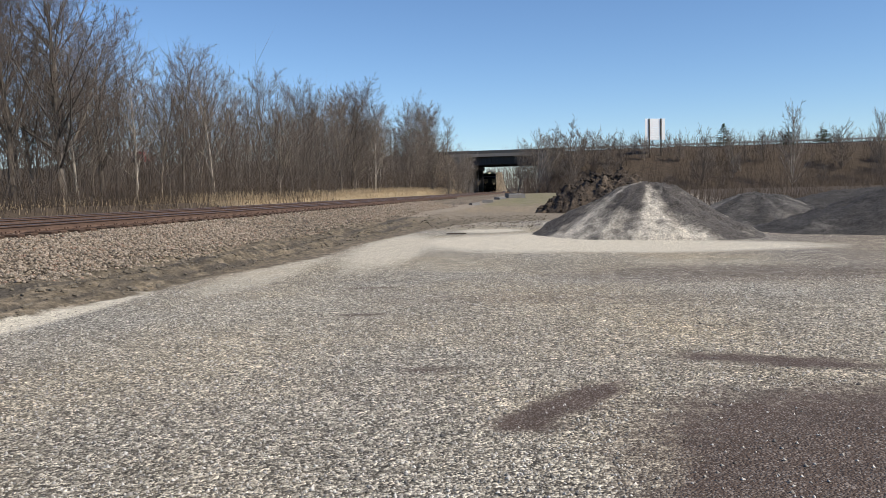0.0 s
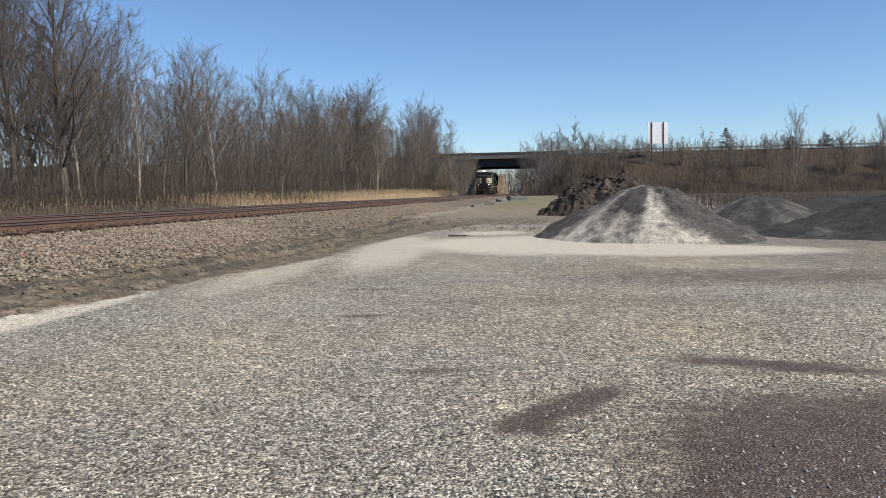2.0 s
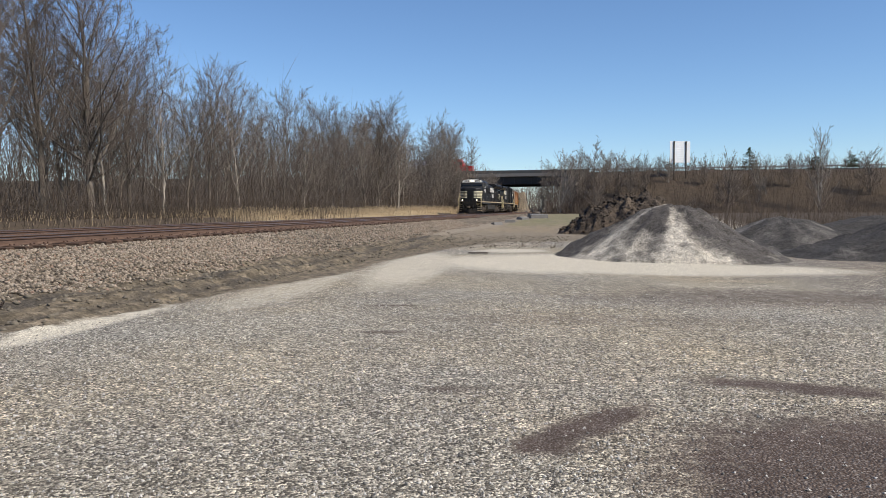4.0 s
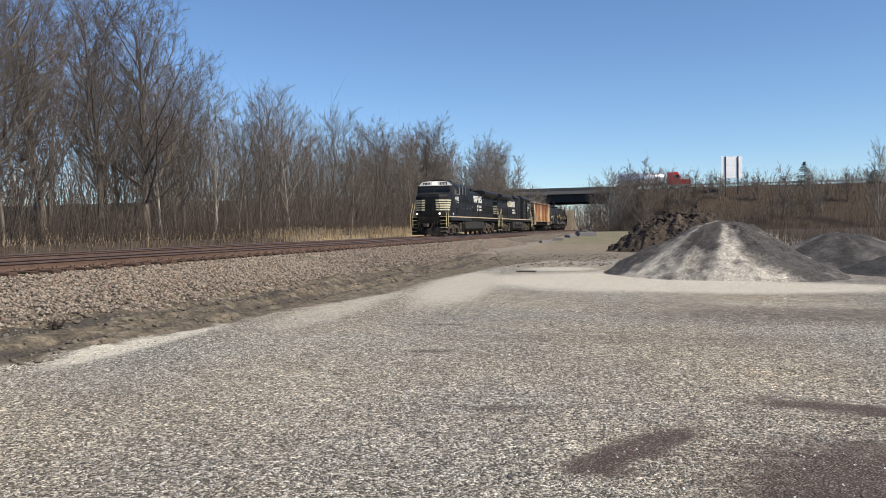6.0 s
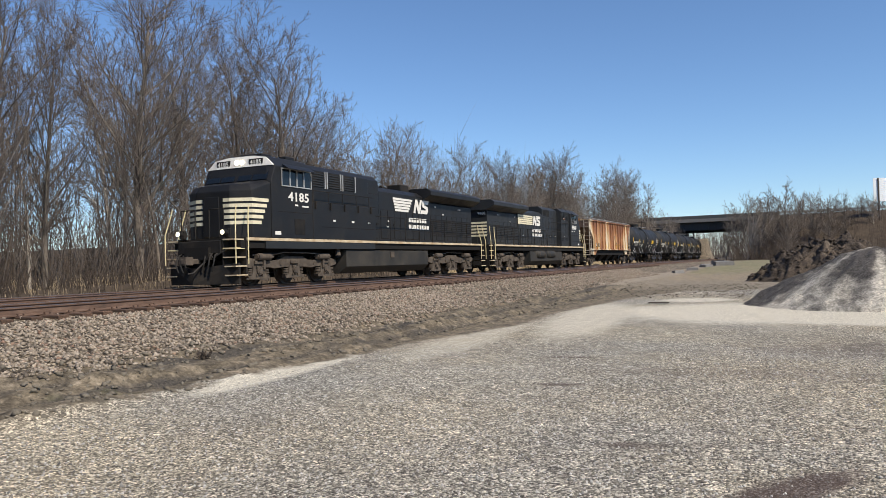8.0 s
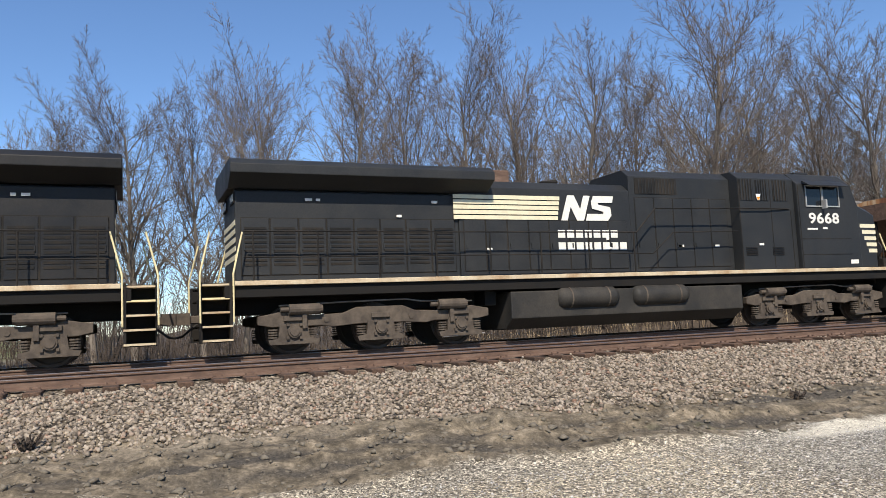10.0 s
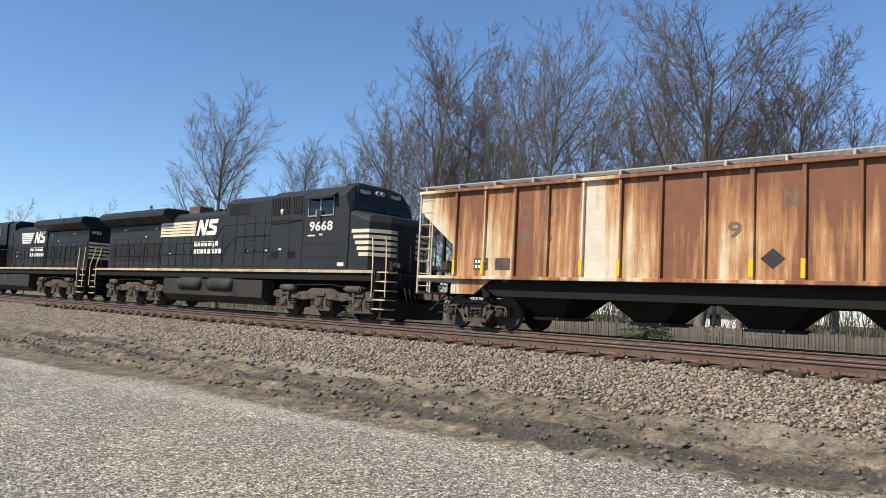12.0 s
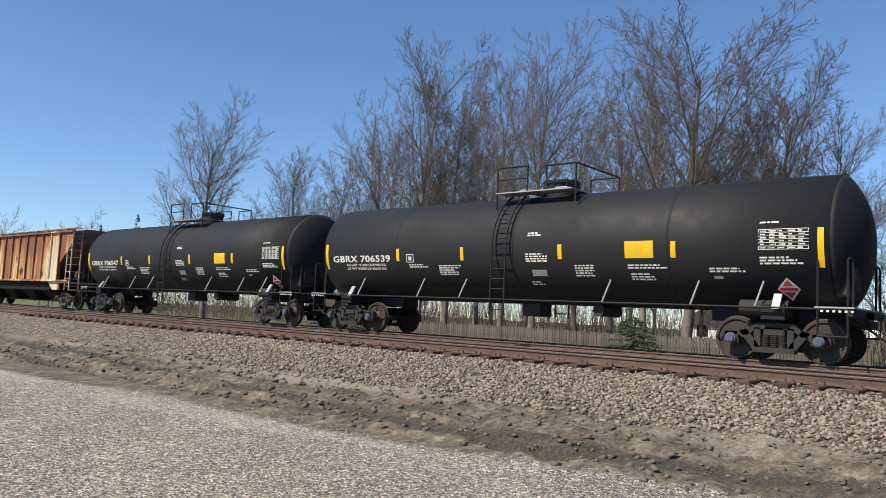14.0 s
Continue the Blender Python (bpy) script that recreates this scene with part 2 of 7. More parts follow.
    bal = ramp(nt, v3.outputs["Color"], [(0.15, (0.09, 0.075, 0.056)), (0.42, (0.215, 0.18, 0.135)), (0.66, (0.34, 0.29, 0.22)), (0.9, (0.50, 0.44, 0.35))])
    # gaps between the stones darkened in the colour, as crevice shade
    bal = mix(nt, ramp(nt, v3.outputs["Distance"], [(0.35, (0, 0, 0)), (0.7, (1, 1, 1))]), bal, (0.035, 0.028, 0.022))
    bal = mix(nt, 1.0, bal, ramp(nt, big, [(0.3, (0.82, 0.8, 0.78)), (0.7, (1.12, 1.08, 1.02))]), "MULTIPLY")
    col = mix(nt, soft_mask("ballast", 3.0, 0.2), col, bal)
    # grass, leaf litter and lawn
    gn = noise_of(nt, P, 1.4, 8, 0.75)
    straw = ramp(nt, gn, [(0.3, (0.20, 0.15, 0.085)), (0.6, (0.36, 0.28, 0.165)), (0.8, (0.46, 0.37, 0.23))])
    col = mix(nt, soft_mask("straw", 1.2, 0.4), col, straw)
    lit = ramp(nt, gn, [(0.3, (0.04, 0.031, 0.022)), (0.6, (0.085, 0.064, 0.045)), (0.8, (0.14, 0.105, 0.072))])
    col = mix(nt, soft_mask("litter", 0.8, 0.4), col, lit)
    lawn = ramp(nt, gn, [(0.3, (0.06, 0.085, 0.03)), (0.55, (0.13, 0.155, 0.055)), (0.8, (0.26, 0.235, 0.115))])
    col = mix(nt, soft_mask("lawn", 0.9, 0.5), col, lawn)
    nt.links.new(col, b.inputs["Base Color"])
    b.inputs["Roughness"].default_value = 0.95
    b.inputs["Specular IOR Level"].default_value = 0.25
    h = mix(nt, attr("ballast"), v0.outputs["Distance"], v3.outputs["Distance"])
    h = mix(nt, soft_mask("mud", 2.8, 0.25), h, mudn)
    inv = nt.nodes.new("ShaderNodeInvert")
    nt.links.new(h, inv.inputs["Color"])
    bump(nt, b, inv.outputs[0], 0.7, 0.022)
    return m


GROUND = ground_material()


def pile_material(name, dark, light, streaks=1.0):
    m, nt, b = nodes_of(name)
    co = coords(nt, "Object")
    v = n_add(nt, "ShaderNodeTexVoronoi", Scale=26.0)
    nt.links.new(co, v.inputs["Vector"])
    n1 = noise_of(nt, co, 1.1, 7, 0.7)
    n2 = noise_of(nt, co, 5, 6, 0.7)
    a = ramp(nt, v.outputs["Color"], [(0.1, tuple(c * 0.55 for c in dark)), (0.9, tuple(c * 1.45 for c in dark))])
    l = ramp(nt, v.outputs["Color"], [(0.1, tuple(c * 0.6 for c in light)), (0.9, tuple(c * 1.25 for c in light))])
    at = nt.nodes.new("ShaderNodeAttribute")
    at.attribute_name = "pale"
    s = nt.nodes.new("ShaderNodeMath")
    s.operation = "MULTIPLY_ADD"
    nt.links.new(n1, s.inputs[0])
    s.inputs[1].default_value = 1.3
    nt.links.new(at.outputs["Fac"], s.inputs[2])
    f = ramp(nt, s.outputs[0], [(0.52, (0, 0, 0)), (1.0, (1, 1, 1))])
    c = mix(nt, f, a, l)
    c = mix(nt, 1.0, c, ramp(nt, n2, [(0.3, (0.55,) * 3), (0.7, (1.3,) * 3)]), "MULTIPLY")
    nt.links.new(c, b.inputs["Base Color"])
    b.inputs["Roughness"].default_value = 0.95
    bump(nt, b, v.outputs["Distance"], 0.8, 0.05)
    return m


PILE_PALE = pile_material("pale_and_grey_gravel", (0.085, 0.076, 0.068), (0.60, 0.55, 0.46))
PILE_DARK = pile_material("dark_grey_millings", (0.05, 0.046, 0.042), (0.20, 0.185, 0.165))
PILE_SOIL = pile_material("dark_brown_soil", (0.042, 0.031, 0.023), (0.13, 0.098, 0.07))


def hopper_material():
    m, nt, b = nodes_of("rusted_cream_hopper_paint")
    co = coords(nt, "Object")
    st = coords(nt, "Object", (1, 1, 0.08))
    n0 = noise_of(nt, coords(nt, "Object", (1, 1, 0.12)), 0.45, 3, 0.5)
    n1 = noise_of(nt, st, 1.7, 6, 0.62)
    n2 = noise_of(nt, st, 9, 5, 0.7)
    n3 = noise_of(nt, co, 3, 6, 0.7)
    sx = nt.nodes.new("ShaderNodeSeparateXYZ")
    nt.links.new(co, sx.inputs[0])
    top = nt.nodes.new("ShaderNodeMapRange")
    nt.links.new(sx.outputs[2], top.inputs[0])
    top.inputs[1].default_value, top.inputs[2].default_value = 2.4, 3.9
    top.inputs[3].default_value, top.inputs[4].default_value = -0.05, 0.09
    add = nt.nodes.new("ShaderNodeMath")
    add.operation = "ADD"
    nt.links.new(n1, add.inputs[0])
    nt.links.new(top.outputs[0], add.inputs[1])
    add2 = nt.nodes.new("ShaderNodeMath")
    add2.operation = "MULTIPLY_ADD"
    nt.links.new(n0, add2.inputs[0])
    add2.inputs[1].default_value = 0.8
    nt.links.new(add.outputs[0], add2.inputs[2])
    add3 = nt.nodes.new("ShaderNodeMath")
    add3.operation = "MULTIPLY_ADD"
    nt.links.new(n2, add3.inputs[0])
    add3.inputs[1].default_value = 0.25
    nt.links.new(add2.outputs[0], add3.inputs[2])
    cell = nt.nodes.new("ShaderNodeMath")
    cell.operation = "MULTIPLY_ADD"
    nt.links.new(sx.outputs[1], cell.inputs[0])
    cell.inputs[1].default_value, cell.inputs[2].default_value = 13 / 13.52, -2.06 * 13 / 13.52
    whole = nt.nodes.new("ShaderNodeMath")
    whole.operation = "FLOOR"
    nt.links.new(cell.outputs[0], whole.inputs[0])
    wn1 = nt.nodes.new("ShaderNodeTexWhiteNoise")
    wn1.noise_dimensions = "1D"
    nt.links.new(whole.outputs[0], wn1.inputs["W"])
    panel = nt.nodes.new("ShaderNodeMath")
    panel.operation = "MULTIPLY_ADD"
    nt.links.new(wn1.outputs["Value"], panel.inputs[0])
    panel.inputs[1].default_value = 0.26
    nt.links.new(add3.outputs[0], panel.inputs[2])
    sc = nt.nodes.new("ShaderNodeMapRange")
    nt.links.new(panel.outputs[0], sc.inputs[0])
    sc.inputs[1].default_value, sc.inputs[2].default_value = 0.86, 1.32
    c = ramp(nt, sc.outputs[0], [(0.18, (0.63, 0.55, 0.42)), (0.38, (0.55, 0.39, 0.22)), (0.54, (0.41, 0.20, 0.08)), (0.78, (0.19, 0.075, 0.034))])
    c = mix(nt, 1.0, c, ramp(nt, n3, [(0.3, (0.8,) * 3), (0.7, (1.1,) * 3)]), "MULTIPLY")
    nt.links.new(c, b.inputs["Base Color"])
    b.inputs["Roughness"].default_value = 0.75
    bump(nt, b, n3, 0.15, 0.01)
    return m


HOPPER = hopper_material()

# ---------------------------------------------------------------- building helpers
def part(name, bm, material, parent=None, label="", smooth=False, at=None):
    me = bpy.data.meshes.new(name)
    bm.to_mesh(me)
    bm.free()
    me.materials.append(material)
    if smooth:
        me.shade_smooth()
    ob = new(name, me)
    if parent is not None:
        ob.parent = parent
    if at is not None:
        ob.matrix_basis = at
    if label:
        tagged(ob, label)
    return ob


def raw(name, verts, faces, material, parent=None, label="", smooth=False):
    me = bpy.data.meshes.new(name)
    me.from_pydata(verts, [], faces)
    me.materials.append(material)
    if smooth:
        me.shade_smooth()
    ob = new(name, me)
    if parent is not None:
        ob.parent = parent
    if label:
        tagged(ob, label)
    return ob


def box(bm, x0, x1, y0, y1, z0, z1, bevel=0.0):
    vs = [bm.verts.new(p) for p in ((x0, y0, z0), (x1, y0, z0), (x1, y1, z0), (x0, y1, z0), (x0, y0, z1), (x1, y0, z1), (x1, y1, z1), (x0, y1, z1))]
    fs = [bm.faces.new([vs[i] for i in q]) for q in ((3, 2, 1, 0), (4, 5, 6, 7), (0, 1, 5, 4), (1, 2, 6, 5), (2, 3, 7, 6), (3, 0, 4, 7))]
    if bevel:
        es = {e for f in fs for e in f.edges}
        bmesh.ops.bevel(bm, geom=list(es), offset=bevel, segments=1, profile=0.5, affect="EDGES")
    return bm


def tube(bm, p0, p1, r0, n=8, r1=None, caps=True):
    p0, p1 = Vector(p0), Vector(p1)
    r1 = r0 if r1 is None else r1
    q = (p1 - p0).to_track_quat("Z", "Y").to_matrix()
    rings = []
    for p, r in ((p0, r0), (p1, r1)):
        rings.append([bm.verts.new(p + q @ Vector((r * math.cos(a), r * math.sin(a), 0))) for a in (2 * math.pi * i / n for i in range(n))])
    for i in range(n):
        bm.faces.new((rings[0][i], rings[0][(i + 1) % n], rings[1][(i + 1) % n], rings[1][i]))
    if caps:
        bm.faces.new(rings[0][::-1])
        bm.faces.new(rings[1])
    return bm


def pipe(bm, pts, r, n=6):
    for a, b in zip(pts, pts[1:]):
        tube(bm, a, b, r, n)
    return bm


def prism(bm, poly, axis, a0, a1):
    """Extrude a polygon: axis 'x' takes (y, z) points, 'y' takes (x, z), 'z' takes (x, y)."""
    def pt(p, a):
        return (a, p[0], p[1]) if axis == "x" else (p[0], a, p[1]) if axis == "y" else (p[0], p[1], a)
    lo = [bm.verts.new(pt(p, a0)) for p in poly]
    hi = [bm.verts.new(pt(p, a1)) for p in poly]
    n = len(poly)
    for i in range(n):
        bm.faces.new((lo[i], lo[(i + 1) % n], hi[(i + 1) % n], hi[i]))
    bm.faces.new(lo[::-1])
    bm.faces.new(hi)
    bmesh.ops.recalc_face_normals(bm, faces=bm.faces[:])
    return bm


def lathe(bm, profile, n=24, axis="y", centre=(0, 0, 0)):
    """Turn (radius, along) points about an axis."""
    rings = []
    for r, a in profile:
        ring = []
        for i in range(n):
            t = 2 * math.pi * i / n
            u, w = r * math.cos(t), r * math.sin(t)
            p = (u, a, w) if axis == "y" else (a, u, w)
            ring.append(bm.verts.new((p[0] + centre[0], p[1] + centre[1], p[2] + centre[2])))
        rings.append(ring)
    for A, B in zip(rings, rings[1:]):
        for i in range(n):
            bm.faces.new((A[i], A[(i + 1) % n], B[(i + 1) % n], B[i]))
    bm.faces.new(rings[0])
    bm.faces.new(rings[-1])
    bmesh.ops.recalc_face_normals(bm, faces=bm.faces[:])
    return bm


def hull(bm, pts):
    vs = [bm.verts.new(p) for p in pts]
    bmesh.ops.convex_hull(bm, input=vs)
    bmesh.ops.recalc_face_normals(bm, faces=bm.faces[:])
    return bm


def mirror(pts):
    return [(s * x, y, z) for x, y, z in pts for s in (1, -1)]


def new_bm():
    return bmesh.new()


def empty(name, m=None, **tags):
    ob = new(name)
    if m is not None:
        ob.matrix_basis = m
    return tagged(ob, **tags)


def lettering(name, text, size, material, parent, place, width=None, label=""):
    """Flat raised letters, as a mesh; they face +X before place is applied."""
    cu = bpy.data.curves.new(name, "FONT")
    cu.body, cu.size, cu.extrude = text, size, 0.002
    cu.space_character = 1.08
    cu.offset = size * 0.024
    cu.resolution_u = 4
    tmp = new(name, cu)
    me = bpy.data.meshes.new_from_object(tmp.evaluated_get(bpy.context.evaluated_depsgraph_get()))
    bpy.data.objects.remove(tmp)
    bpy.data.curves.remove(cu)
    xs = [v.co.x for v in me.vertices]
    ys = [v.co.y for v in me.vertices]
    w, h = max(xs) - min(xs), max(ys) - min(ys)
    fx = (width / w) if width else 1.0
    x0, y0 = min(xs), min(ys)
    fy = size / h
    for v in me.vertices:
        v.co = Vector((v.co.z, (v.co.x - x0) * fx, (v.co.y - y0) * fy))
    me.materials.clear()
    me.materials.append(material)
    ob = new(name, me)
    ob.parent = parent
    ob.matrix_basis = place
    if label:
        tagged(ob, label)
    return ob


# ---------------------------------------------------------------- ground
TRACK_X, NEAR_X, RAIL_Z = -17.8, -13.7, 1.02
CURVE_Y, CURVE_K = 108.0, 0.00088


def bend(y):
    """Sideways shift of the line where it curves away beyond the straight."""
    return -CURVE_K * max(0.0, y - CURVE_Y) ** 2 if y < 260 else -CURVE_K * (152.0 ** 2 + 2 * 152.0 * (y - 260))


def lerp_table(tab, v):
    for (a, p), (b, q) in zip(tab, tab[1:]):
        if a <= v <= b:
            return p + (q - p) * (v - a) / (b - a)
    return tab[0][1] if v < tab[0][0] else tab[-1][1]


def smooth(a, b, v):
    t = min(1.0, max(0.0, (v - a) / (b - a)))
    return t * t * (3 - 2 * t)


PROFILE = [(-400, 0.3), (-60, -0.1), (-36, 0.0), (-28, 0.3), (-24.0, 0.35), (-22.0, 0.4), (-20.6, 0.70), (-19.5, 0.81), (-12.8, 0.825), (-12.5, 0.775), (-12.25, 0.735), (-10.3, 0.30), (-9.2, 0.16), (-7.9, 0.05), (-7.2, 0.0), (400, 0.0)]


def nz(x, y, s, seed=0.0):
    return noise.noise(Vector((x * s + seed * 17.3, y * s - seed * 9.1, seed)))


def embankment(x, y):
    """Height of the road bank that carries the highway over the line."""
    if not 122 < y < 215:
        return 0.0
    front = smooth(132, 157, y)
    back = 1 - smooth(180, 205, y)
    c = bend(y)
    gap = max(smooth(-9.4 + c + 2.2, -3.0, x), smooth(-24.0 + c + 2.2, -27.5, x) if x < -20 else 0.0)
    return 8.9 * min(front, back) * gap


def rut_at(x, y):
    """Wheel ruts that wander along the mud."""
    a = math.exp(-((x + 8.75 + 0.35 * math.sin(y * 0.21)) / 0.22) ** 2) + 0.8 * math.exp(-((x + 8.0 + 0.3 * math.sin(y * 0.17 + 1)) / 0.2) ** 2)
    return a * (1 - smooth(35, 48, y)) * smooth(-40, -25, y)


def height(x, y):
    xs = x - bend(y)
    z = lerp_table(PROFILE, xs)
    rise = 0.72 * smooth(48, 100, y)
    if xs > -11.4:
        z = max(z, rise) if xs > -9.5 else max(z, rise * 0.98)
    else:
        z = max(z, rise * 0.9) if xs < -20.5 and y > 48 else z
    z += 0.85 * smooth(-21.3, -24.5, xs) * smooth(4, 26, y) * (1 - 0.6 * smooth(-34, -60, xs))
    mudband = smooth(-11.0, -9.8, xs) * (1 - smooth(-7.9, -7.0, xs)) * (1 - smooth(40, 55, y))
    z += mudband * (0.13 * nz(x, y * 0.35, 1.3, 1) + 0.10 * nz(x, y, 2.3, 2) + 0.06 * nz(x, y * 0.6, 4.6, 21))
    # wheel ruts along the mud
    z -= (0.055 * rut_at(x, y) - 0.035 * rut_at(x + 0.35, y) - 0.03 * rut_at(x - 0.3, y)) * (0.7 + 0.9 * nz(x, y, 0.6, 14))
    if xs > -7.9:
        z += 0.03 * nz(x, y, 0.35, 3) + 0.008 * nz(x, y, 1.9, 4)
    if xs < -22:
        z += 0.12 * nz(x, y, 0.15, 5)
    e = embankment(x, y)
    return max(z, e + 0.4 * (e > 0.5) * nz(x, y, 0.2, 6)) if e > 0 else z


def axis_lines(spans):
    out = []
    for a, b, step in spans:
        n = max(1, round((b - a) / step))
        out += [a + (b - a) * i / n for i in range(n)]
    out.append(spans[-1][1])
    return out


def blob(x, y, cx, cy, rx, ry, rot=0.0):
    c, s = math.cos(radians(rot)), math.sin(radians(rot))
    u, v = (x - cx) * c + (y - cy) * s, -(x - cx) * s + (y - cy) * c
    return max(0.0, 1.0 - (u / rx) ** 2 - (v / ry) ** 2 + 0.45) if (u / rx) ** 2 + (v / ry) ** 2 < 1.45 else 0.0


def zones(x, y):
    """What lies on the ground at a place: 0 to 1 for each kind of surface."""
    xs = x - bend(y)
    wob = 0.5 * nz(x, y, 0.23, 7)
    edge = lerp_table([(-60, -4.5), (-25, -5.8), (-17, -6.2), (-10, -6.9), (-3, -7.6), (5, -7.5), (12, -7.3), (18, -6.7), (26, -6.6), (33, -6.0), (45, -3.5), (60, -2.5)], y) + wob * 0.7
    far = smooth(30, 44, y + 2 * wob)
    mud = 1 - smooth(edge - 0.85, edge + 0.75, x)
    mud = max(mud, far * (1 - smooth(1.0, 6.0, x)) * 0.95)
    reach = 0.8 * smooth(1, 9, y) * (1 - smooth(36, 50, y))
    ball = smooth(-10.15, -10.65, xs - reach + 0.4 * nz(x, y, 0.5, 8)) * (1 - smooth(-20.6, -21.6, xs))
    silt = (1 - reach) * smooth(-10.6, -9.9, xs) * (1 - smooth(-9.7, -8.9, xs)) * (0.65 + 0.6 * nz(x, y, 0.25, 9)) + 0.55 * far
    dark = 0.0
    for cx, cy, rx, ry, rot in ((1.95, 4.7, 1.9, 1.75, 0), (3.4, 5.3, 2.6, 1.5, 12), (1.1, 3.6, 1.0, 1.5, 0), (-0.12, 5.65, 0.85, 0.24, 58), (-0.42, 5.1, 0.32, 0.25, 20), (1.65, 7.2, 1.15, 0.28, -12), (5.6, 5.0, 3.6, 3.0, 0), (-3.6, 12.3, 0.55, 0.12, 0), (-1.2, 6.6, 0.5, 0.1, 15), (-2.6, 9.4, 0.7, 0.12, -10)):
        dark = max(dark, 0.76 * blob(x, y, cx, cy, rx, ry, rot))
    dark = max(dark, 0.44 * smooth(1.5, 6, x) * smooth(7.5, 11, y), 0.40 * blob(x, y, 3.5, 14.5, 6.0, 1.8, 8), 0.30 * blob(x, y, -0.5, 11.0, 4.0, 1.0, 6), 0.5 * smooth(5, 9, x) * smooth(17, 21, y))
    white = 0.0
    for cx, cy, rx, ry, rot, k in ((-1.2, 23.0, 4.4, 3.8, -20, 1.0), (2.2, 20.6, 4.0, 1.9, 0, 0.95), (-5.4, 21.0, 1.1, 6.5, 8, 0.7), (-7.25, 9.6, 0.38, 2.2, 4, 1.1), (-6.4, 15.0, 0.7, 4.2, 6, 0.5), (-6.3, -10.0, 0.5, 4.5, 6, 0.3), (-5.6, -20.0, 0.8, 6.0, 3, 0.35), (-3.6, 29.0, 1.4, 1.2, 0, 0.8)):
        white = max(white, k * min(1.0, blob(x, y, cx, cy, rx, ry, rot)))
    straw = smooth(-21.6, -22.2, xs) * smooth(-29.5, -26.5, xs) * smooth(38, 58, y)
    straw = max(straw, 0.40 * smooth(40, 55, y) * smooth(-10.5, -8.5, xs) * (1 - smooth(3, 10, x)))
    litter = smooth(-27.0, -30.0, xs) * smooth(-14, -2, y)
    litter = max(litter, smooth(-21.3, -22.5, xs) * smooth(0, 10, y) * (1 - smooth(40, 56, y)))
    litter = max(litter, smooth(14, 22, y - 0.35 * abs(x)) * smooth(8, 14, x) * smooth(32, 40, y), smooth(118, 130, y) * (1 - ball))
    lawn = 0.6 * smooth(-24.0, -27.0, xs) * (1 - smooth(-14, -4, y))
    straw = max(straw, 0.7 * smooth(-21.0, -22.0, xs) * smooth(-26.5, -24.5, xs) * (1 - smooth(-4, 8, y)), 0.3 * smooth(-24, -27, xs) * (1 - smooth(-4, 8, y)))
    lawn = max(lawn, 0.42 * smooth(50, 70, y) * smooth(-9.5, -8.5, xs) * (1 - smooth(-2, 4, x)) * (1 - smooth(120, 130, y)))
    lawn = max(lawn, 0.26 * blob(x, y, -1.6, -7.0, 1.6, 2.2), 0.18 * blob(x, y, -8.2, 7.0, 0.8, 2.0))
    wet = max(rut_at(x, y), 0.5 * rut_at(x + 0.5, y)) * (0.85 + 0.9 * nz(x, y, 0.3, 12))
    return mud, ball, silt, min(1, dark), white, straw, litter, lawn, wet


def build_ground():
    xs = axis_lines([(-2500, -700, 450), (-700, -150, 90), (-150, -50, 10), (-50, -26, 2), (-26, -12.5, 0.5), (-12.5, -10.8, 0.25), (-10.8, -7.0, 0.12), (-7.0, 6, 0.25), (6, 16, 0.5), (16, 40, 2), (40, 160, 10), (160, 700, 90), (700, 2500, 450)])
    ys = axis_lines([(-2500, -700, 450), (-700, -150, 90), (-150, -50, 10), (-50, -25, 2), (-25, -16, 0.5), (-16, 22, 0.25), (22, 60, 0.6), (60, 120, 2), (120, 215, 2.5), (215, 300, 8), (300, 700, 80), (700, 2500, 450)])
    nx, ny = len(xs), len(ys)
    verts = [(x, y, height(x, y)) for y in ys for x in xs]
    faces = [(j * nx + i, j * nx + i + 1, (j + 1) * nx + i + 1, (j + 1) * nx + i) for j in range(ny - 1) for i in range(nx - 1)]
    ob = raw("ground", verts, faces, GROUND, smooth=True)
    vals = np.array([zones(x, y) for x, y, z in verts], dtype=np.float32)
    for k, name in enumerate(("mud", "ballast", "silt", "dark", "white", "straw", "litter", "lawn", "wet")):
        a = ob.data.attributes.new(name, "FLOAT", "POINT")
        a.data.foreach_set("value", vals[:, k].copy())
    return tagged(ob, "pale crushed-stone yard with muddy verge and ballast bed", "ground", kind="structure")


build_ground()


# ---------------------------------------------------------------- railway
def line_frame(x_off, y):
    """Place and heading of the line at a distance y."""
    c = bend(y)
    d = bend(y + 0.5) - bend(y - 0.5)
    return x_off + c, -math.degrees(math.atan(d))


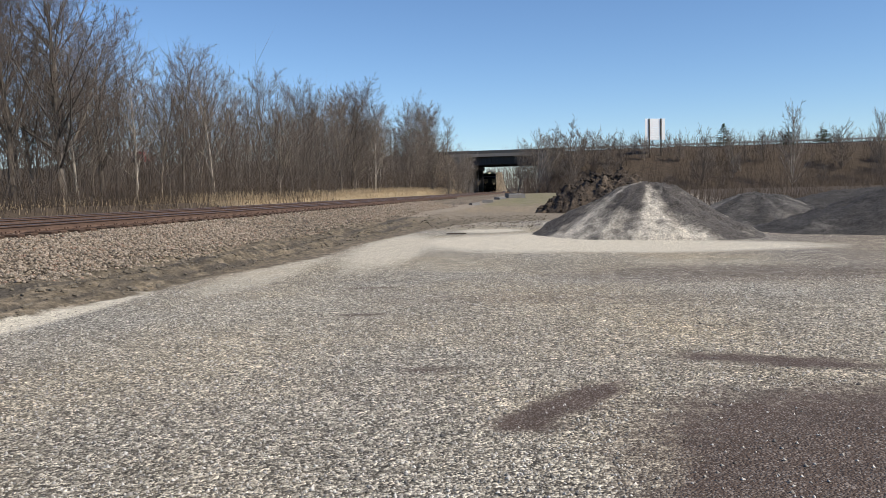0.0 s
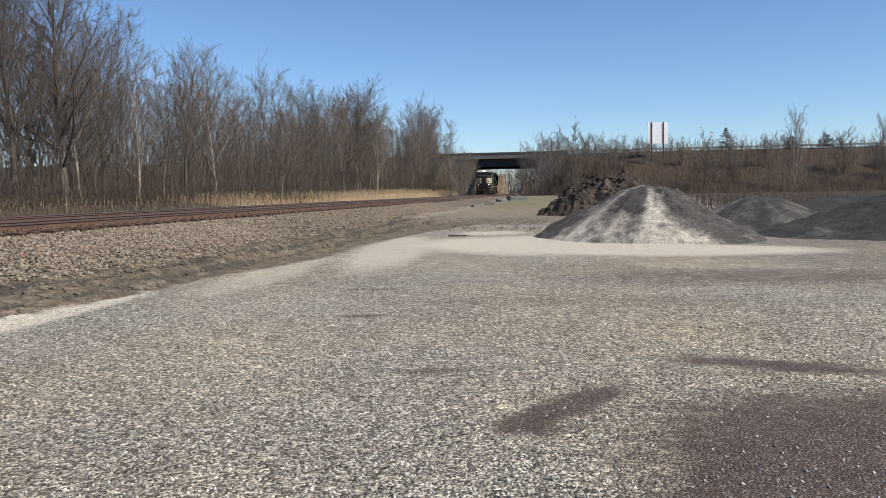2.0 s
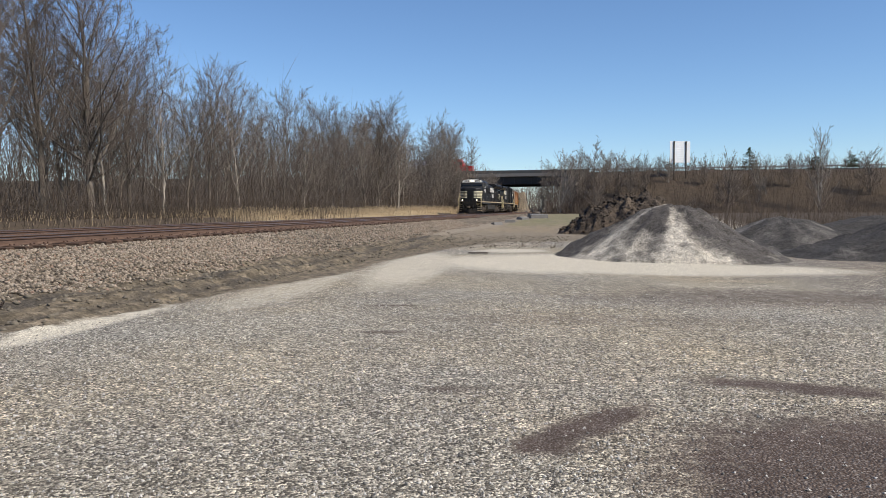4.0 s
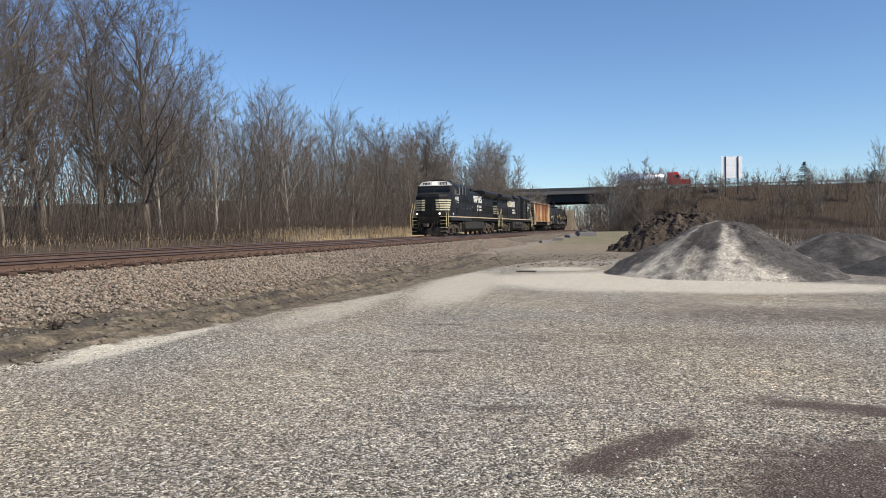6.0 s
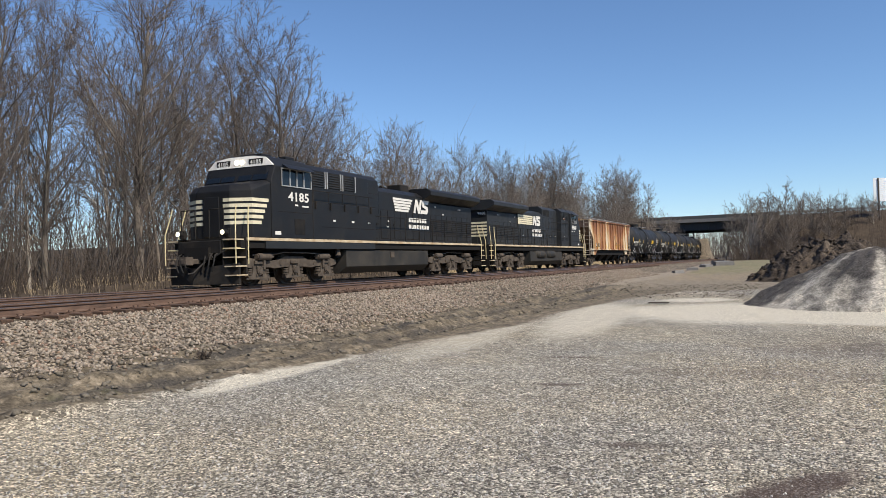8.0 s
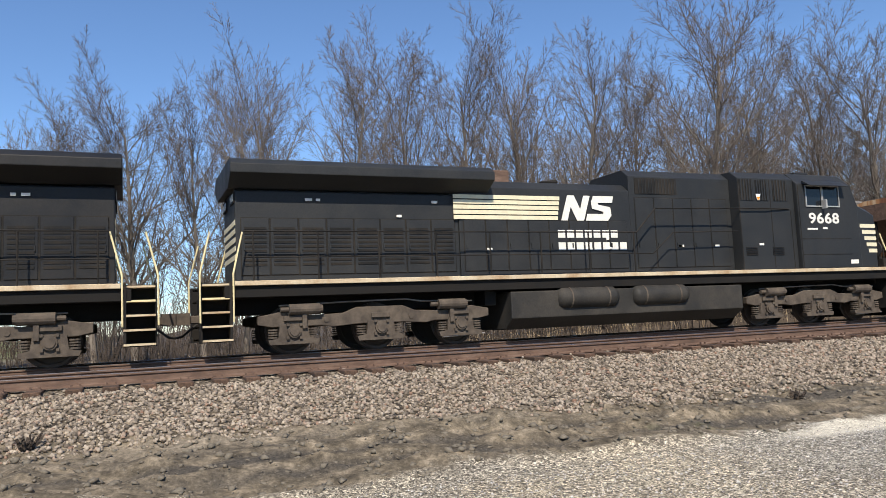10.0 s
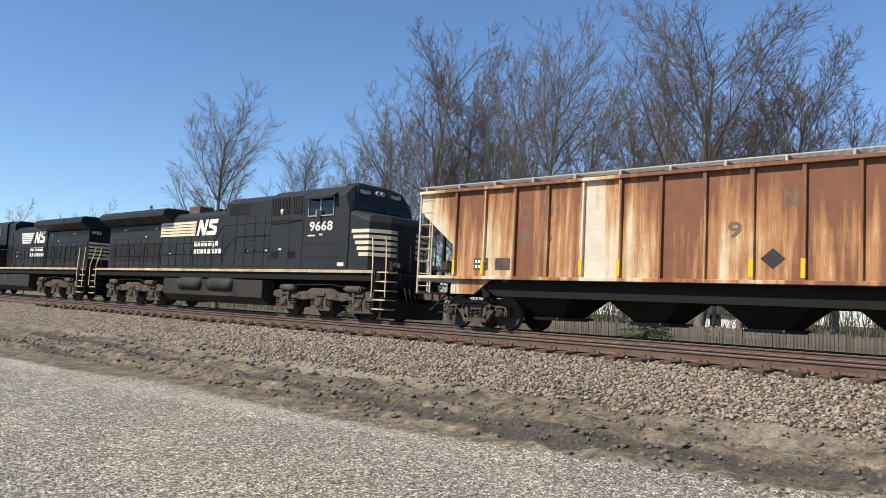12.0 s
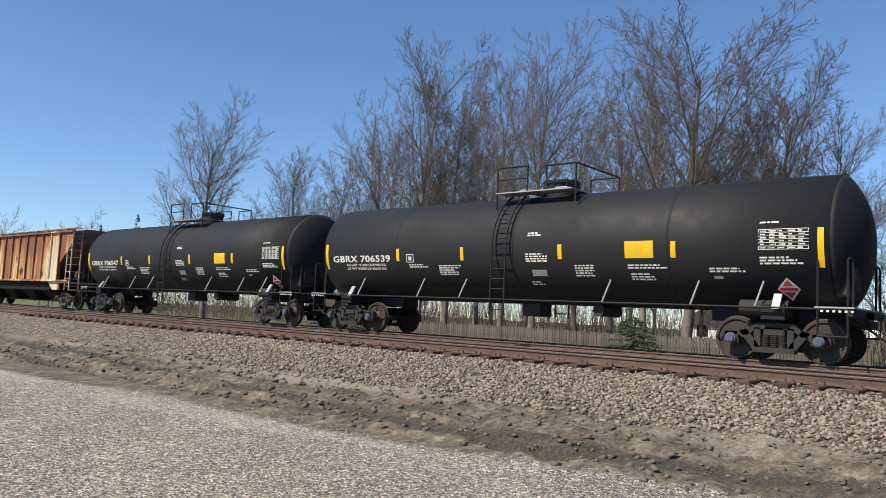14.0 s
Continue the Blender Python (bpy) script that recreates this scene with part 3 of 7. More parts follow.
def build_track(name, x_off, label):
    base = empty(name, label=label, category="railway track", kind="structure")
    ys = [-400, -120, -60] + [CURVE_Y] + [CURVE_Y + 8 * i for i in range(1, 18)]
    prof = [(-0.07, 0), (0.07, 0), (0.07, 0.018), (0.012, 0.04), (0.012, 0.125), (0.036, 0.14), (0.036, 0.165), (0.03, 0.172), (-0.03, 0.172), (-0.036, 0.165), (-0.036, 0.14), (-0.012, 0.125), (-0.012, 0.04), (-0.07, 0.018)]
    for side in (-0.7535, 0.7535):
        verts, faces, tops = [], [], []
        n = len(prof)
        for y in ys:
            c = bend(y) + x_off + side
            verts += [(c + px, y, RAIL_Z - 0.172 + pz) for px, pz in prof]
        for j in range(len(ys) - 1):
            for i in range(n):
                a, b2 = j * n + i, j * n + (i + 1) % n
                faces.append((a, b2, b2 + n, a + n))
                tops.append(1 if i in (6, 7, 8) else 0)
        r = raw("rail", verts, faces, RAIL, base)
        r.data.materials.append(RAILTOP)
        r.data.polygons.foreach_set("material_index", tops)
    return base


def build_ties(base, x_off, y0, y1, seed):
    rng = random.Random(seed)
    bm = new_bm()
    box(bm, -1.3, 1.3, -0.115, 0.115, -0.18, 0.0, 0.012)
    first = part("tie", bm, TIE, base)
    bm = new_bm()
    for sx in (-0.7535, 0.7535):
        box(bm, sx - 0.17, sx + 0.17, -0.09, 0.09, 0.0, 0.014)
        for dx in (-0.095, 0.095):
            for dy in (-0.06, 0.06):
                box(bm, sx + dx - 0.018, sx + dx + 0.018, dy - 0.012, dy + 0.012, 0.014, 0.05)
    plate_me = part("tie_plate", bm, RAIL, first).data
    y, k = y0, 0
    while y < y1:
        x, h = line_frame(x_off, y)
        m = pose(x + rng.uniform(-0.06, 0.06), y + rng.uniform(-0.03, 0.03), RAIL_Z - 0.172, 0, 0, h + rng.uniform(-1.2, 1.2))
        if k == 0:
            ob = first
        else:
            ob = new("tie", first.data)
            ob.parent = base
            pl = new("tie_plate", plate_me)
            pl.parent = ob
        ob.matrix_basis = m
        y += 0.52
        k += 1


def stones(name, pts, sizes, material, parent_label, seed, flat=0.75, small=False):
    """Many loose stones of eight faces, joined."""
    rng = np.random.default_rng(seed)
    base = np.array([(1, 0, 0), (-1, 0, 0), (0, 1, 0), (0, -1, 0), (0, 0, 1), (0, 0, -1)], dtype=float)
    tri = np.array([(0, 2, 4), (2, 1, 4), (1, 3, 4), (3, 0, 4), (2, 0, 5), (1, 2, 5), (3, 1, 5), (0, 3, 5)])
    if small:
        base = np.array([(1, 0, -0.5), (-0.6, 0.9, -0.5), (-0.6, -0.9, -0.5), (0.1, 0, 1.0)])
        tri = np.array([(0, 1, 3), (1, 2, 3), (2, 0, 3), (2, 1, 0)])
    n, m = len(pts), len(base)
    b = base[None] * rng.uniform(0.6, 1.25, (n, m, 1)) + rng.uniform(-0.28, 0.28, (n, m, 3))
    a = rng.uniform(0, 6.283, n)
    c, s = np.cos(a)[:, None], np.sin(a)[:, None]
    t = rng.uniform(-0.7, 0.7, n)
    ct, stt = np.cos(t)[:, None], np.sin(t)[:, None]
    x, y, z = b[..., 0] * c - b[..., 1] * s, b[..., 0] * s + b[..., 1] * c, b[..., 2] * flat
    y, z = y * ct - z * stt, y * stt + z * ct
    v = np.stack([x, y, z], -1) * np.asarray(sizes)[:, None, None] + np.asarray(pts)[:, None, :]
    f = (tri[None] + m * np.arange(n)[:, None, None]).reshape(-1, 3)
    me = bpy.data.meshes.new(name)
    me.vertices.add(n * m)
    me.vertices.foreach_set("co", v.reshape(-1))
    me.loops.add(len(f) * 3)
    me.loops.foreach_set("vertex_index", f.reshape(-1).astype(np.int32))
    me.polygons.add(len(f))
    me.polygons.foreach_set("loop_start", np.arange(0, len(f) * 3, 3, dtype=np.int32))
    me.update(calc_edges=True)
    me.validate()
    me.materials.append(material)
    return tagged(new(name, me), parent_label, "gravel", kind="stuff")


def scatter_ballast():
    rng = random.Random(5)
    pts, sz = [], []
    for y0, y1, n, smin, smax in ((-20, 24, 42000, 0.025, 0.052), (24, 60, 9000, 0.03, 0.06)):
        for _ in range(n):
            y = rng.uniform(y0, y1)
            reach = 0.8 * smooth(1, 9, y) * (1 - smooth(36, 50, y))
            xs = rng.uniform(-12.45, -9.9 + reach) if rng.random() < 0.93 else rng.uniform(-20.4, -12.4)
            if xs - reach > -10.35 and rng.random() < (xs - reach + 10.35) / 0.45:
                continue
            if abs(abs(xs - NEAR_X) - 0.7535) < 0.1 or abs(abs(xs - TRACK_X) - 0.7535) < 0.1:
                continue
            s = rng.uniform(smin, smax)
            x = xs + bend(y)
            pts.append((x, y, height(x, y) + s * 0.25))
            sz.append(s)
    stones("ballast_stones", pts, sz, BALLAST, "grey-brown crushed ballast stones along the track", 1)


def scatter_chips():
    rng = random.Random(8)
    pts, sz = [], []
    while len(pts) < 52000:
        r = 2.9 + 12.0 * rng.random() ** 1.2
        a = radians(rng.uniform(-27, 178))
        x, y = -r * math.sin(a), r * math.cos(a)
        if x < -7.3 + 0.3 * rng.random():
            continue
        if zones(x, y)[3] > 0.5 and rng.random() < 0.86:
            continue
        s = rng.uniform(0.007, 0.016) if rng.random() < 0.96 else rng.uniform(0.015, 0.024)
        pts.append((x, y, height(x, y) + s * 0.25))
        sz.append(s)
    stones("gravel_chips", pts, sz, CHIPS, "loose pale limestone chips on the yard", 2, 0.8, True)


def scatter_clods():
    rng = random.Random(9)
    pts, sz = [], []
    for _ in range(13000):
        y = rng.uniform(-24, 45)
        x = rng.uniform(-10.2, -7.4) if y < 30 else rng.uniform(-10.0, -2.0)
        s = 0.012 + 0.07 * rng.random() ** 5
        pts.append((x, y, height(x, y) + s * 0.1))
        sz.append(s)
    stones("mud_clods", pts, sz, MUDCLOD, "dried mud clods along the verge", 3, 0.6)


far_track = build_track("far_track", TRACK_X, "straight railway track of rusty rails on wooden ties")
near_track = build_track("near_track", NEAR_X, "empty railway track of rusty rails on dark wooden ties")


# ---------------------------------------------------------------- bridge and road
def build_bridge():
    c = bend(165)
    b = empty("road_bridge", label="dark steel girder highway bridge on concrete abutments", category="bridge")
    for k, y in enumerate((158.4, 162.2, 166.0, 169.8, 173.6, 177.4)):
        bm = new_bm()
        x0, x1 = -34.0, -6.0
        box(bm, x0, x1, y - 0.2, y + 0.2, 6.7, 6.76)
        box(bm, x0, x1, y - 0.2, y + 0.2, 8.2, 8.26)
        box(bm, x0, x1, y - 0.015, y + 0.015, 6.76, 8.2)
        for i in range(24):
            xx = x0 + 0.6 + i * 1.18
            box(bm, xx - 0.012, xx + 0.012, y - 0.17, y + 0.17, 6.76, 8.2)
        part("girder", bm, GIRDER, b)
    bm = new_bm()
    box(bm, -36, -4, 157.6, 178.4, 8.28, 8.95, 0.03)
    part("deck", bm, CONCRETE, b)
    for y in (157.6, 178.05):
        bm = new_bm()
        prism(bm, [(y, 8.95), (y + 0.4, 8.95), (y + 0.3, 9.6), (y + 0.1, 9.6)], "x", -36, -4)
        part("parapet", bm, GIRDER, b)
    for x0, x1 in ((-9.6, -5.5), (-36.5, -24.9)):
        bm = new_bm()
        prism(bm, [(x0, 0), (x1, 0), (x1, 8.25), (x0, 8.25)], "y", 157.8, 178.2)
        part("abutment", bm, CONCRETE, b)
    for y in (160, 168, 176):
        bm = new_bm()
        prism(bm, [(-24.6, 0.3), (-23.4, 0.3), (-23.4, 5.9), (-24.6, 5.9)], "y", y - 0.6, y + 0.6)
        part("column", bm, CONCRETE, b)
    bm = new_bm()
    box(bm, -24.8, -23.2, 158.0, 178.0, 5.9, 6.68, 0.05)
    part("pier_cap", bm, CONCRETE, b)
    return b


build_bridge()


def build_road():
    bm = new_bm()
    for x0, x1 in ((-420, -36), (-4, 420)):
        box(bm, x0, x1, 158.5, 178.0, 8.6, 9.0)
    tagged(part("road", bm, CONCRETE), "grey highway carriageway on top of the bank", "road", kind="structure")
    g = empty("guard_rail", label="galvanised steel guard rail along the highway", category="guard rail")
    bm = new_bm()
    prism(bm, [(158.3, 9.35), (158.36, 9.42), (158.3, 9.5), (158.36, 9.58), (158.3, 9.66), (158.26, 9.66), (158.26, 9.35)], "x", -4, 330)
    part("beam", bm, GALV, g)
    bm = new_bm()
    box(bm, -0.08, 0.08, -0.1, 0.1, -0.5, 0.72)
    post = part("post", bm, DARKPOST, g, at=pose(-3, 158.45, 9.0))
    for i in range(1, 60):
        p = new("post", post.data)
        p.parent = g
        p.matrix_basis = pose(-3 + 3.8 * i, 158.45, 9.0)


build_road()


def build_sign():
    s = empty("highway_sign", pose(13.0, 150, 7.0, 0, 0, 22), label="back of a white panelled highway sign on two dark posts", category="sign")
    for k in range(12):
        bm = new_bm()
        box(bm, -2.05, 2.05, -0.03, 0.03, 3.1 + 0.335 * k, 3.1 + 0.335 * k + 0.315, 0.012)
        part("panel", bm, SIGNBACK, s)
    for x in (-1.25, 1.15):
        bm = new_bm()
        box(bm, x - 0.09, x + 0.09, -0.22, -0.04, -1.2, 7.1)
        part("post", bm, DARKPOST, s)


build_sign()


def plank(x, y, length, turn):
    bm = new_bm()
    box(bm, -length / 2, length / 2, -0.05, 0.05, 0.0, 0.045, 0.008)
    tagged(part("plank", bm, DARKPOST, at=pose(x, y, height(x, y) + 0.01, 0, 0, turn)), "dark weathered plank lying on the yard", "plank")


def slab(x, y, sx, sy, sz, turn, tilt):
    bm = new_bm()
    hull(bm, mirror([(sx / 2, -sy / 2, 0), (sx / 2 * 0.94, sy / 2, 0), (sx / 2 * 0.97, -sy / 2 * 0.92, sz), (sx / 2 * 0.86, sy / 2 * 0.9, sz * 0.9)]))
    tagged(part("concrete_slab", bm, CONCRETE, at=pose(x, y, height(x, y) - 0.04, tilt, 0, turn)), "broken grey concrete slab beside the track", "slab", "slabs by the track")


def clump(x, y, r):
    bm = new_bm()
    rng = random.Random(2)
    for _ in range(26):
        a, d = rng.uniform(0, 6.283), r * rng.random()
        tube(bm, (d * 0.4 * math.cos(a), d * 0.4 * math.sin(a), 0), (d * math.cos(a), d * math.sin(a), r * rng.uniform(0.3, 0.9)), 0.03, 5, 0.01)
    tagged(part("weed_clump", bm, PILE_SOIL, at=pose(x, y, height(x, y))), "dark dead weed clump at the foot of the ballast", "weed")


# ---------------------------------------------------------------- piles
def pile(name, cx, cy, rx, ry, h, mat, label, seed, rot=0.0, rough=0.06, pale=0.0, shape=None, n=90, tint=None):
    verts, faces, pv = [], [], []
    c, s = math.cos(radians(rot)), math.sin(radians(rot))
    for j in range(n + 1):
        for i in range(n + 1):
            u, v = -1.25 + 2.5 * i / n, -1.25 + 2.5 * j / n
            x, y = u * rx, v * ry
            d = math.hypot(u, v)
            ang = math.atan2(v, u)
            d *= 1 + 0.10 * noise.noise(Vector((math.cos(ang) * 1.5, math.sin(ang) * 1.5, seed)))
            z = h * (max(0.0, 1.0 - d) - 0.16 * math.exp(-(d / 0.16) ** 2)) if shape is None else h * shape(u, v, d)
            w = cx + x * c - y * s, cy + x * s + y * c
            gr = height(*w)
            amp = rough * min(1.0, max(0.0, (1.15 - d) * 4))
            z += amp * (noise.noise(Vector((x * 0.9, y * 0.9, seed))) + 0.6 * noise.noise(Vector((x * 2.6, y * 2.6, seed + 3))) + 0.35 * noise.noise(Vector((x * 6, y * 6, seed + 5))))
            z += 0.5 * amp * noise.noise(Vector((math.cos(ang) * 7, math.sin(ang) * 7, seed + 9)))
            if d > 1.02:
                z = min(z, 0) - 0.12 * (d - 1.02)
            verts.append((*w, gr + z - 0.02))
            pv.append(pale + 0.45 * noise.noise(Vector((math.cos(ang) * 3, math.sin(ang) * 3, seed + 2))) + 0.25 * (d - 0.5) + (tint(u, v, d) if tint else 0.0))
    m = n + 1
    faces = [(j * m + i, j * m + i + 1, (j + 1) * m + i + 1, (j + 1) * m + i) for j in range(n) for i in range(n)]
    ob = raw(name, verts, faces, mat, smooth=True)
    a = ob.data.attributes.new("pale", "FLOAT", "POINT")
    a.data.foreach_set("value", np.array(pv, dtype=np.float32))
    return tagged(ob, label, "pile")


def ridge(u, v, d):
    return max(0.0, min(1.0, 1.25 * (1.0 - d))) * (0.85 + 0.15 * math.cos(u * 3))


def front_cone(u, v):
    """The lower heap tipped against the front of the gravel mound."""
    return 0.60 - 0.80 * math.hypot(u - 0.16, v + 0.26)


def double_cone(u, v, d):
    back = max(0.0, 1.0 - d) - 0.14 * math.exp(-(d / 0.15) ** 2)
    front = front_cone(u, v)
    k = 0.05
    h = max(back, front) + max(0.0, k - abs(back - front)) ** 2 / (4 * k)
    return max(0.0, h)


def pale_front_shaded_side(u, v, d):
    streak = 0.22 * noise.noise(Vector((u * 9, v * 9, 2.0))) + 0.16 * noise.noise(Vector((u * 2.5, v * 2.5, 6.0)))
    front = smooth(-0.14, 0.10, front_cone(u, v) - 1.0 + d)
    # paler front heap; side away from the sun darkened in the colour, as shade
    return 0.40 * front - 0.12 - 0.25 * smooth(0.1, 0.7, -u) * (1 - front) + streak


def heaped(u, v, d):
    flat = min(1.0, 1.55 * max(0.0, 1.0 - d))
    return flat ** 0.8 * (0.9 + 0.24 * noise.noise(Vector((u * 2.6, v * 2.6, 4))) + 0.12 * noise.noise(Vector((u * 6, v * 6, 8))))


pile("gravel_mound", 1.95, 26.0, 3.9, 3.2, 2.05, PILE_PALE, "pale and grey crushed gravel heaped on the yard", 1.5, rot=-43, pale=0.02, rough=0.12, shape=double_cone, n=150, tint=pale_front_shaded_side)
SOIL = pile("soil_mound", 1.5, 50.0, 4.5, 3.5, 2.35, PILE_SOIL, "dark brown lumpy soil heap beside the gravel", 4.5, rough=0.5, pale=0.1, shape=heaped, n=130)
def soil_lumps():
    rng = random.Random(6)
    vs = [v.co for v in SOIL.data.vertices if v.co.z > height(v.co.x, v.co.y) + 0.15]
    pts = [tuple(v + Vector((rng.uniform(-0.05, 0.05), rng.uniform(-0.05, 0.05), 0.0))) for v in rng.sample(vs, 1500)]
    stones("soil_clods", pts, [0.04 + 0.17 * rng.random() ** 2.5 for _ in pts], PILE_SOIL, "dark soil clods and roots on the heap", 7, 0.7)


soil_lumps()
pile("millings_mound", 6.9, 33.0, 3.4, 3.4, 1.5, PILE_DARK, "dark grey millings heap with pale crest", 7.5, pale=0.0, rough=0.08, n=110)
pile("millings_mound", 10.4, 27.4, 4.9, 4.4, 1.32, PILE_DARK, "broad dark grey millings heap on the yard", 8.5, pale=-0.35, rough=0.12, shape=ridge, n=110)
pile("millings_mound", 14.5, 41.0, 9.5, 5.0, 1.15, PILE_DARK, "long dark grey millings bank behind the other heaps", 9.5, pale=-0.3, rough=0.12, shape=ridge)

plank(-4.6, 27.0, 0.7, 8)
for x, y, sx, sy, sz, tu, ti in ((-7.6, 84, 1.9, 1.3, 0.5, 20, 6), (-8.3, 88, 1.6, 1.0, 0.45, -30, -5), (-8.9, 80, 1.2, 0.8, 0.3, 60, 9), (-9.2, 72, 1.0, 0.7, 0.3, 10, 4), (-9.6, 66, 0.9, 0.6, 0.25, 45, -8)):
    slab(x, y, sx, sy, sz, tu, ti)
clump(-10.4, -1.1, 0.2)
clump(-9.0, 9.6, 0.2)

# ---------------------------------------------------------------- bare trees and brush
def skin(segs, sides=3):
    """Tapered sticks: rows of start, end and the two radii, as one mesh's arrays."""
    a = np.array([(*s[0], *s[1], s[2], s[3]) for s in segs], dtype=float)
    p0, p1, r0, r1 = a[:, 0:3], a[:, 3:6], a[:, 6], a[:, 7]
    d = p1 - p0
    d /= np.linalg.norm(d, axis=1, keepdims=True) + 1e-9
    up = np.where(np.abs(d[:, 2:3]) < 0.9, np.array([[0, 0, 1.0]]), np.array([[1.0, 0, 0]]))
    u = np.cross(d, up)
    u /= np.linalg.norm(u, axis=1, keepdims=True)
    w = np.cross(d, u)
    n = len(a)
    rings = []
    for p, r in ((p0, r0), (p1, r1)):
        for k in range(sides):
            t = 2 * math.pi * k / sides
            rings.append(p + (u * math.cos(t) + w * math.sin(t)) * r[:, None])
    v = np.stack(rings, 1).reshape(-1, 3)
    quads = np.array([(k, (k + 1) % sides, sides + (k + 1) % sides, sides + k) for k in range(sides)])
    f = (quads[None] + (2 * sides) * np.arange(n)[:, None, None]).reshape(-1, 4)
    return v, f


def spikes(segs):
    """The finest twigs: three-sided and pointed."""
    v, _f = skin(segs, 3)
    v = v.reshape(-1, 6, 3)
    v = np.concatenate([v[:, :3], v[:, 3:].mean(1, keepdims=True)], 1).reshape(-1, 3)
    tri = np.array([(0, 1, 3), (1, 2, 3), (2, 0, 3)])
    return v, (tri[None] + 4 * np.arange(len(segs))[:, None, None]).reshape(-1, 3)


def stick_mesh(name, segs, material, sides=3, fine=()):
    v, f = skin(segs, sides)
    loops, starts = f.reshape(-1), np.arange(0, len(f) * 4, 4)
    if len(fine):
        v2, f2 = spikes(fine)
        starts = np.concatenate([starts, len(loops) + np.arange(0, len(f2) * 3, 3)])
        loops = np.concatenate([loops, f2.reshape(-1) + len(v)])
        v = np.concatenate([v, v2])
    me = bpy.data.meshes.new(name)
    me.vertices.add(len(v))
    me.vertices.foreach_set("co", v.reshape(-1))
    me.loops.add(len(loops))
    me.loops.foreach_set("vertex_index", loops.astype(np.int32))
    me.polygons.add(len(starts))
    me.polygons.foreach_set("loop_start", starts.astype(np.int32))
    me.update(calc_edges=True)
    me.materials.append(material)
    me.shade_smooth()
    return me


def grow(rng, out, p, d, length, r, level, spec):
    n = spec["segs"][level]
    last = level == len(spec["segs"]) - 1
    step = length / n
    wob = spec["wobble"][level]
    azimuth = rng.uniform(0, 6.283)
    for i in range(n):
        d = (d + Vector((rng.gauss(0, wob), rng.gauss(0, wob), rng.gauss(0, wob) + spec["lift"][level]))).normalized()
        q = p + d * step
        f0, f1 = i / n, (i + 1) / n
        tip = spec["tip"]
        ra, rb = max(tip, r * (1 - 0.82 * f0)), max(tip * 0.8, r * (1 - 0.82 * f1))
        out[level].append((p.copy(), q.copy(), ra, rb))
        if not last and f1 > spec["clear"][level]:
            kids = spec["kids"][level]
            k = int(kids) + (rng.random() < kids - int(kids))
            for _ in range(k):
                ang = radians(rng.uniform(*spec["angle"][level]))
                side = d.orthogonal().normalized()
                azimuth += 2.4 + rng.uniform(-0.5, 0.5)
                side.rotate(Matrix.Rotation(azimuth, 3, d))
                dd = d * math.cos(ang) + side * math.sin(ang)
                frac = (1 - (0.32 if level == 0 else 0.5) * f1) * rng.uniform(0.7, 1.15) * spec["ratio"][level]
                grow(rng, out, p.lerp(q, rng.random()), dd, length * frac, max(tip, ra * spec["rad"][level]), level + 1, spec)
        p = q
    return out


HERO = dict(segs=(12, 7, 4, 1, 1), kids=(2.6, 2.3, 2.5, 2.1), clear=(0.24, 0.10, 0.06, 0.0), angle=((24, 52), (22, 46), (22, 48), (18, 48)), ratio=(0.58, 0.44, 0.46, 0.8), rad=(0.42, 0.45, 0.5, 0.75), wobble=(0.035, 0.07, 0.08, 0.09, 0.1), lift=(0.02, 0.06, 0.05, 0.05, 0.03), tip=0.0085)
WOODS = dict(segs=(10, 5, 3, 1), kids=(2.2, 2.3, 3.2), clear=(0.28, 0.1, 0.0), angle=((24, 52), (22, 46), (18, 50)), ratio=(0.52, 0.48, 0.8), rad=(0.42, 0.5, 0.65), wobble=(0.03, 0.07, 0.08, 0.1), lift=(0.02, 0.06, 0.05, 0.03), tip=0.0115)
SCRUB = dict(segs=(7, 4, 2, 1), kids=(2.4, 2.0, 2.6), clear=(0.12, 0.1, 0.0), angle=((22, 50), (20, 46), (18, 50)), ratio=(0.58, 0.5, 0.65), rad=(0.5, 0.55, 0.7), wobble=(0.05, 0.07, 0.09, 0.1), lift=(0.03, 0.08, 0.06, 0.04), tip=0.012)


def make_tree(name, spec, h, r, seed, label, bark_mat=BARK, forks=1, group="bare trees of the wood"):
    rng = random.Random(seed)
    out = [[] for _ in spec["segs"]]
    for k in range(forks):
        lean = 0.05 if forks == 1 else 0.22
        d = Vector((rng.uniform(-lean, lean), rng.uniform(-lean, lean), 1)).normalized()
        grow(rng, out, Vector((0, 0, -0.15)), d, h * rng.uniform(0.88, 1.0), r * (1.0 if forks == 1 else 0.75), 0, spec)
    top = max(q.z for lv in out for _p, q, _a, _b in lv)
    out = [[(a * (h / top), b * (h / top), c, d) for a, b, c, d in lv] for lv in out]
    t = empty(name, pose(0, 0, -50), label=label, category="tree", group=group)
    for nm, me in (("trunk", stick_mesh("trunk", out[0] + out[1], bark_mat, 5)), ("crown", stick_mesh("crown", sum(out[2:-1], []), TWIG, 3, out[-1]))):
        ob = new(nm, me)
        ob.parent = t
    return t


def stand(proto, x, y, scale, turn, used, wide=1.0):
    m = pose(x, y, height(x, y) - 0.05, 0, 0, turn)
    ob = proto
    if proto in used:
        ob = copy_thing(proto, m)
    used.add(proto)
    ob.matrix_basis = m @ Matrix.Diagonal((scale * wide, scale * wide, scale, 1))
    return ob


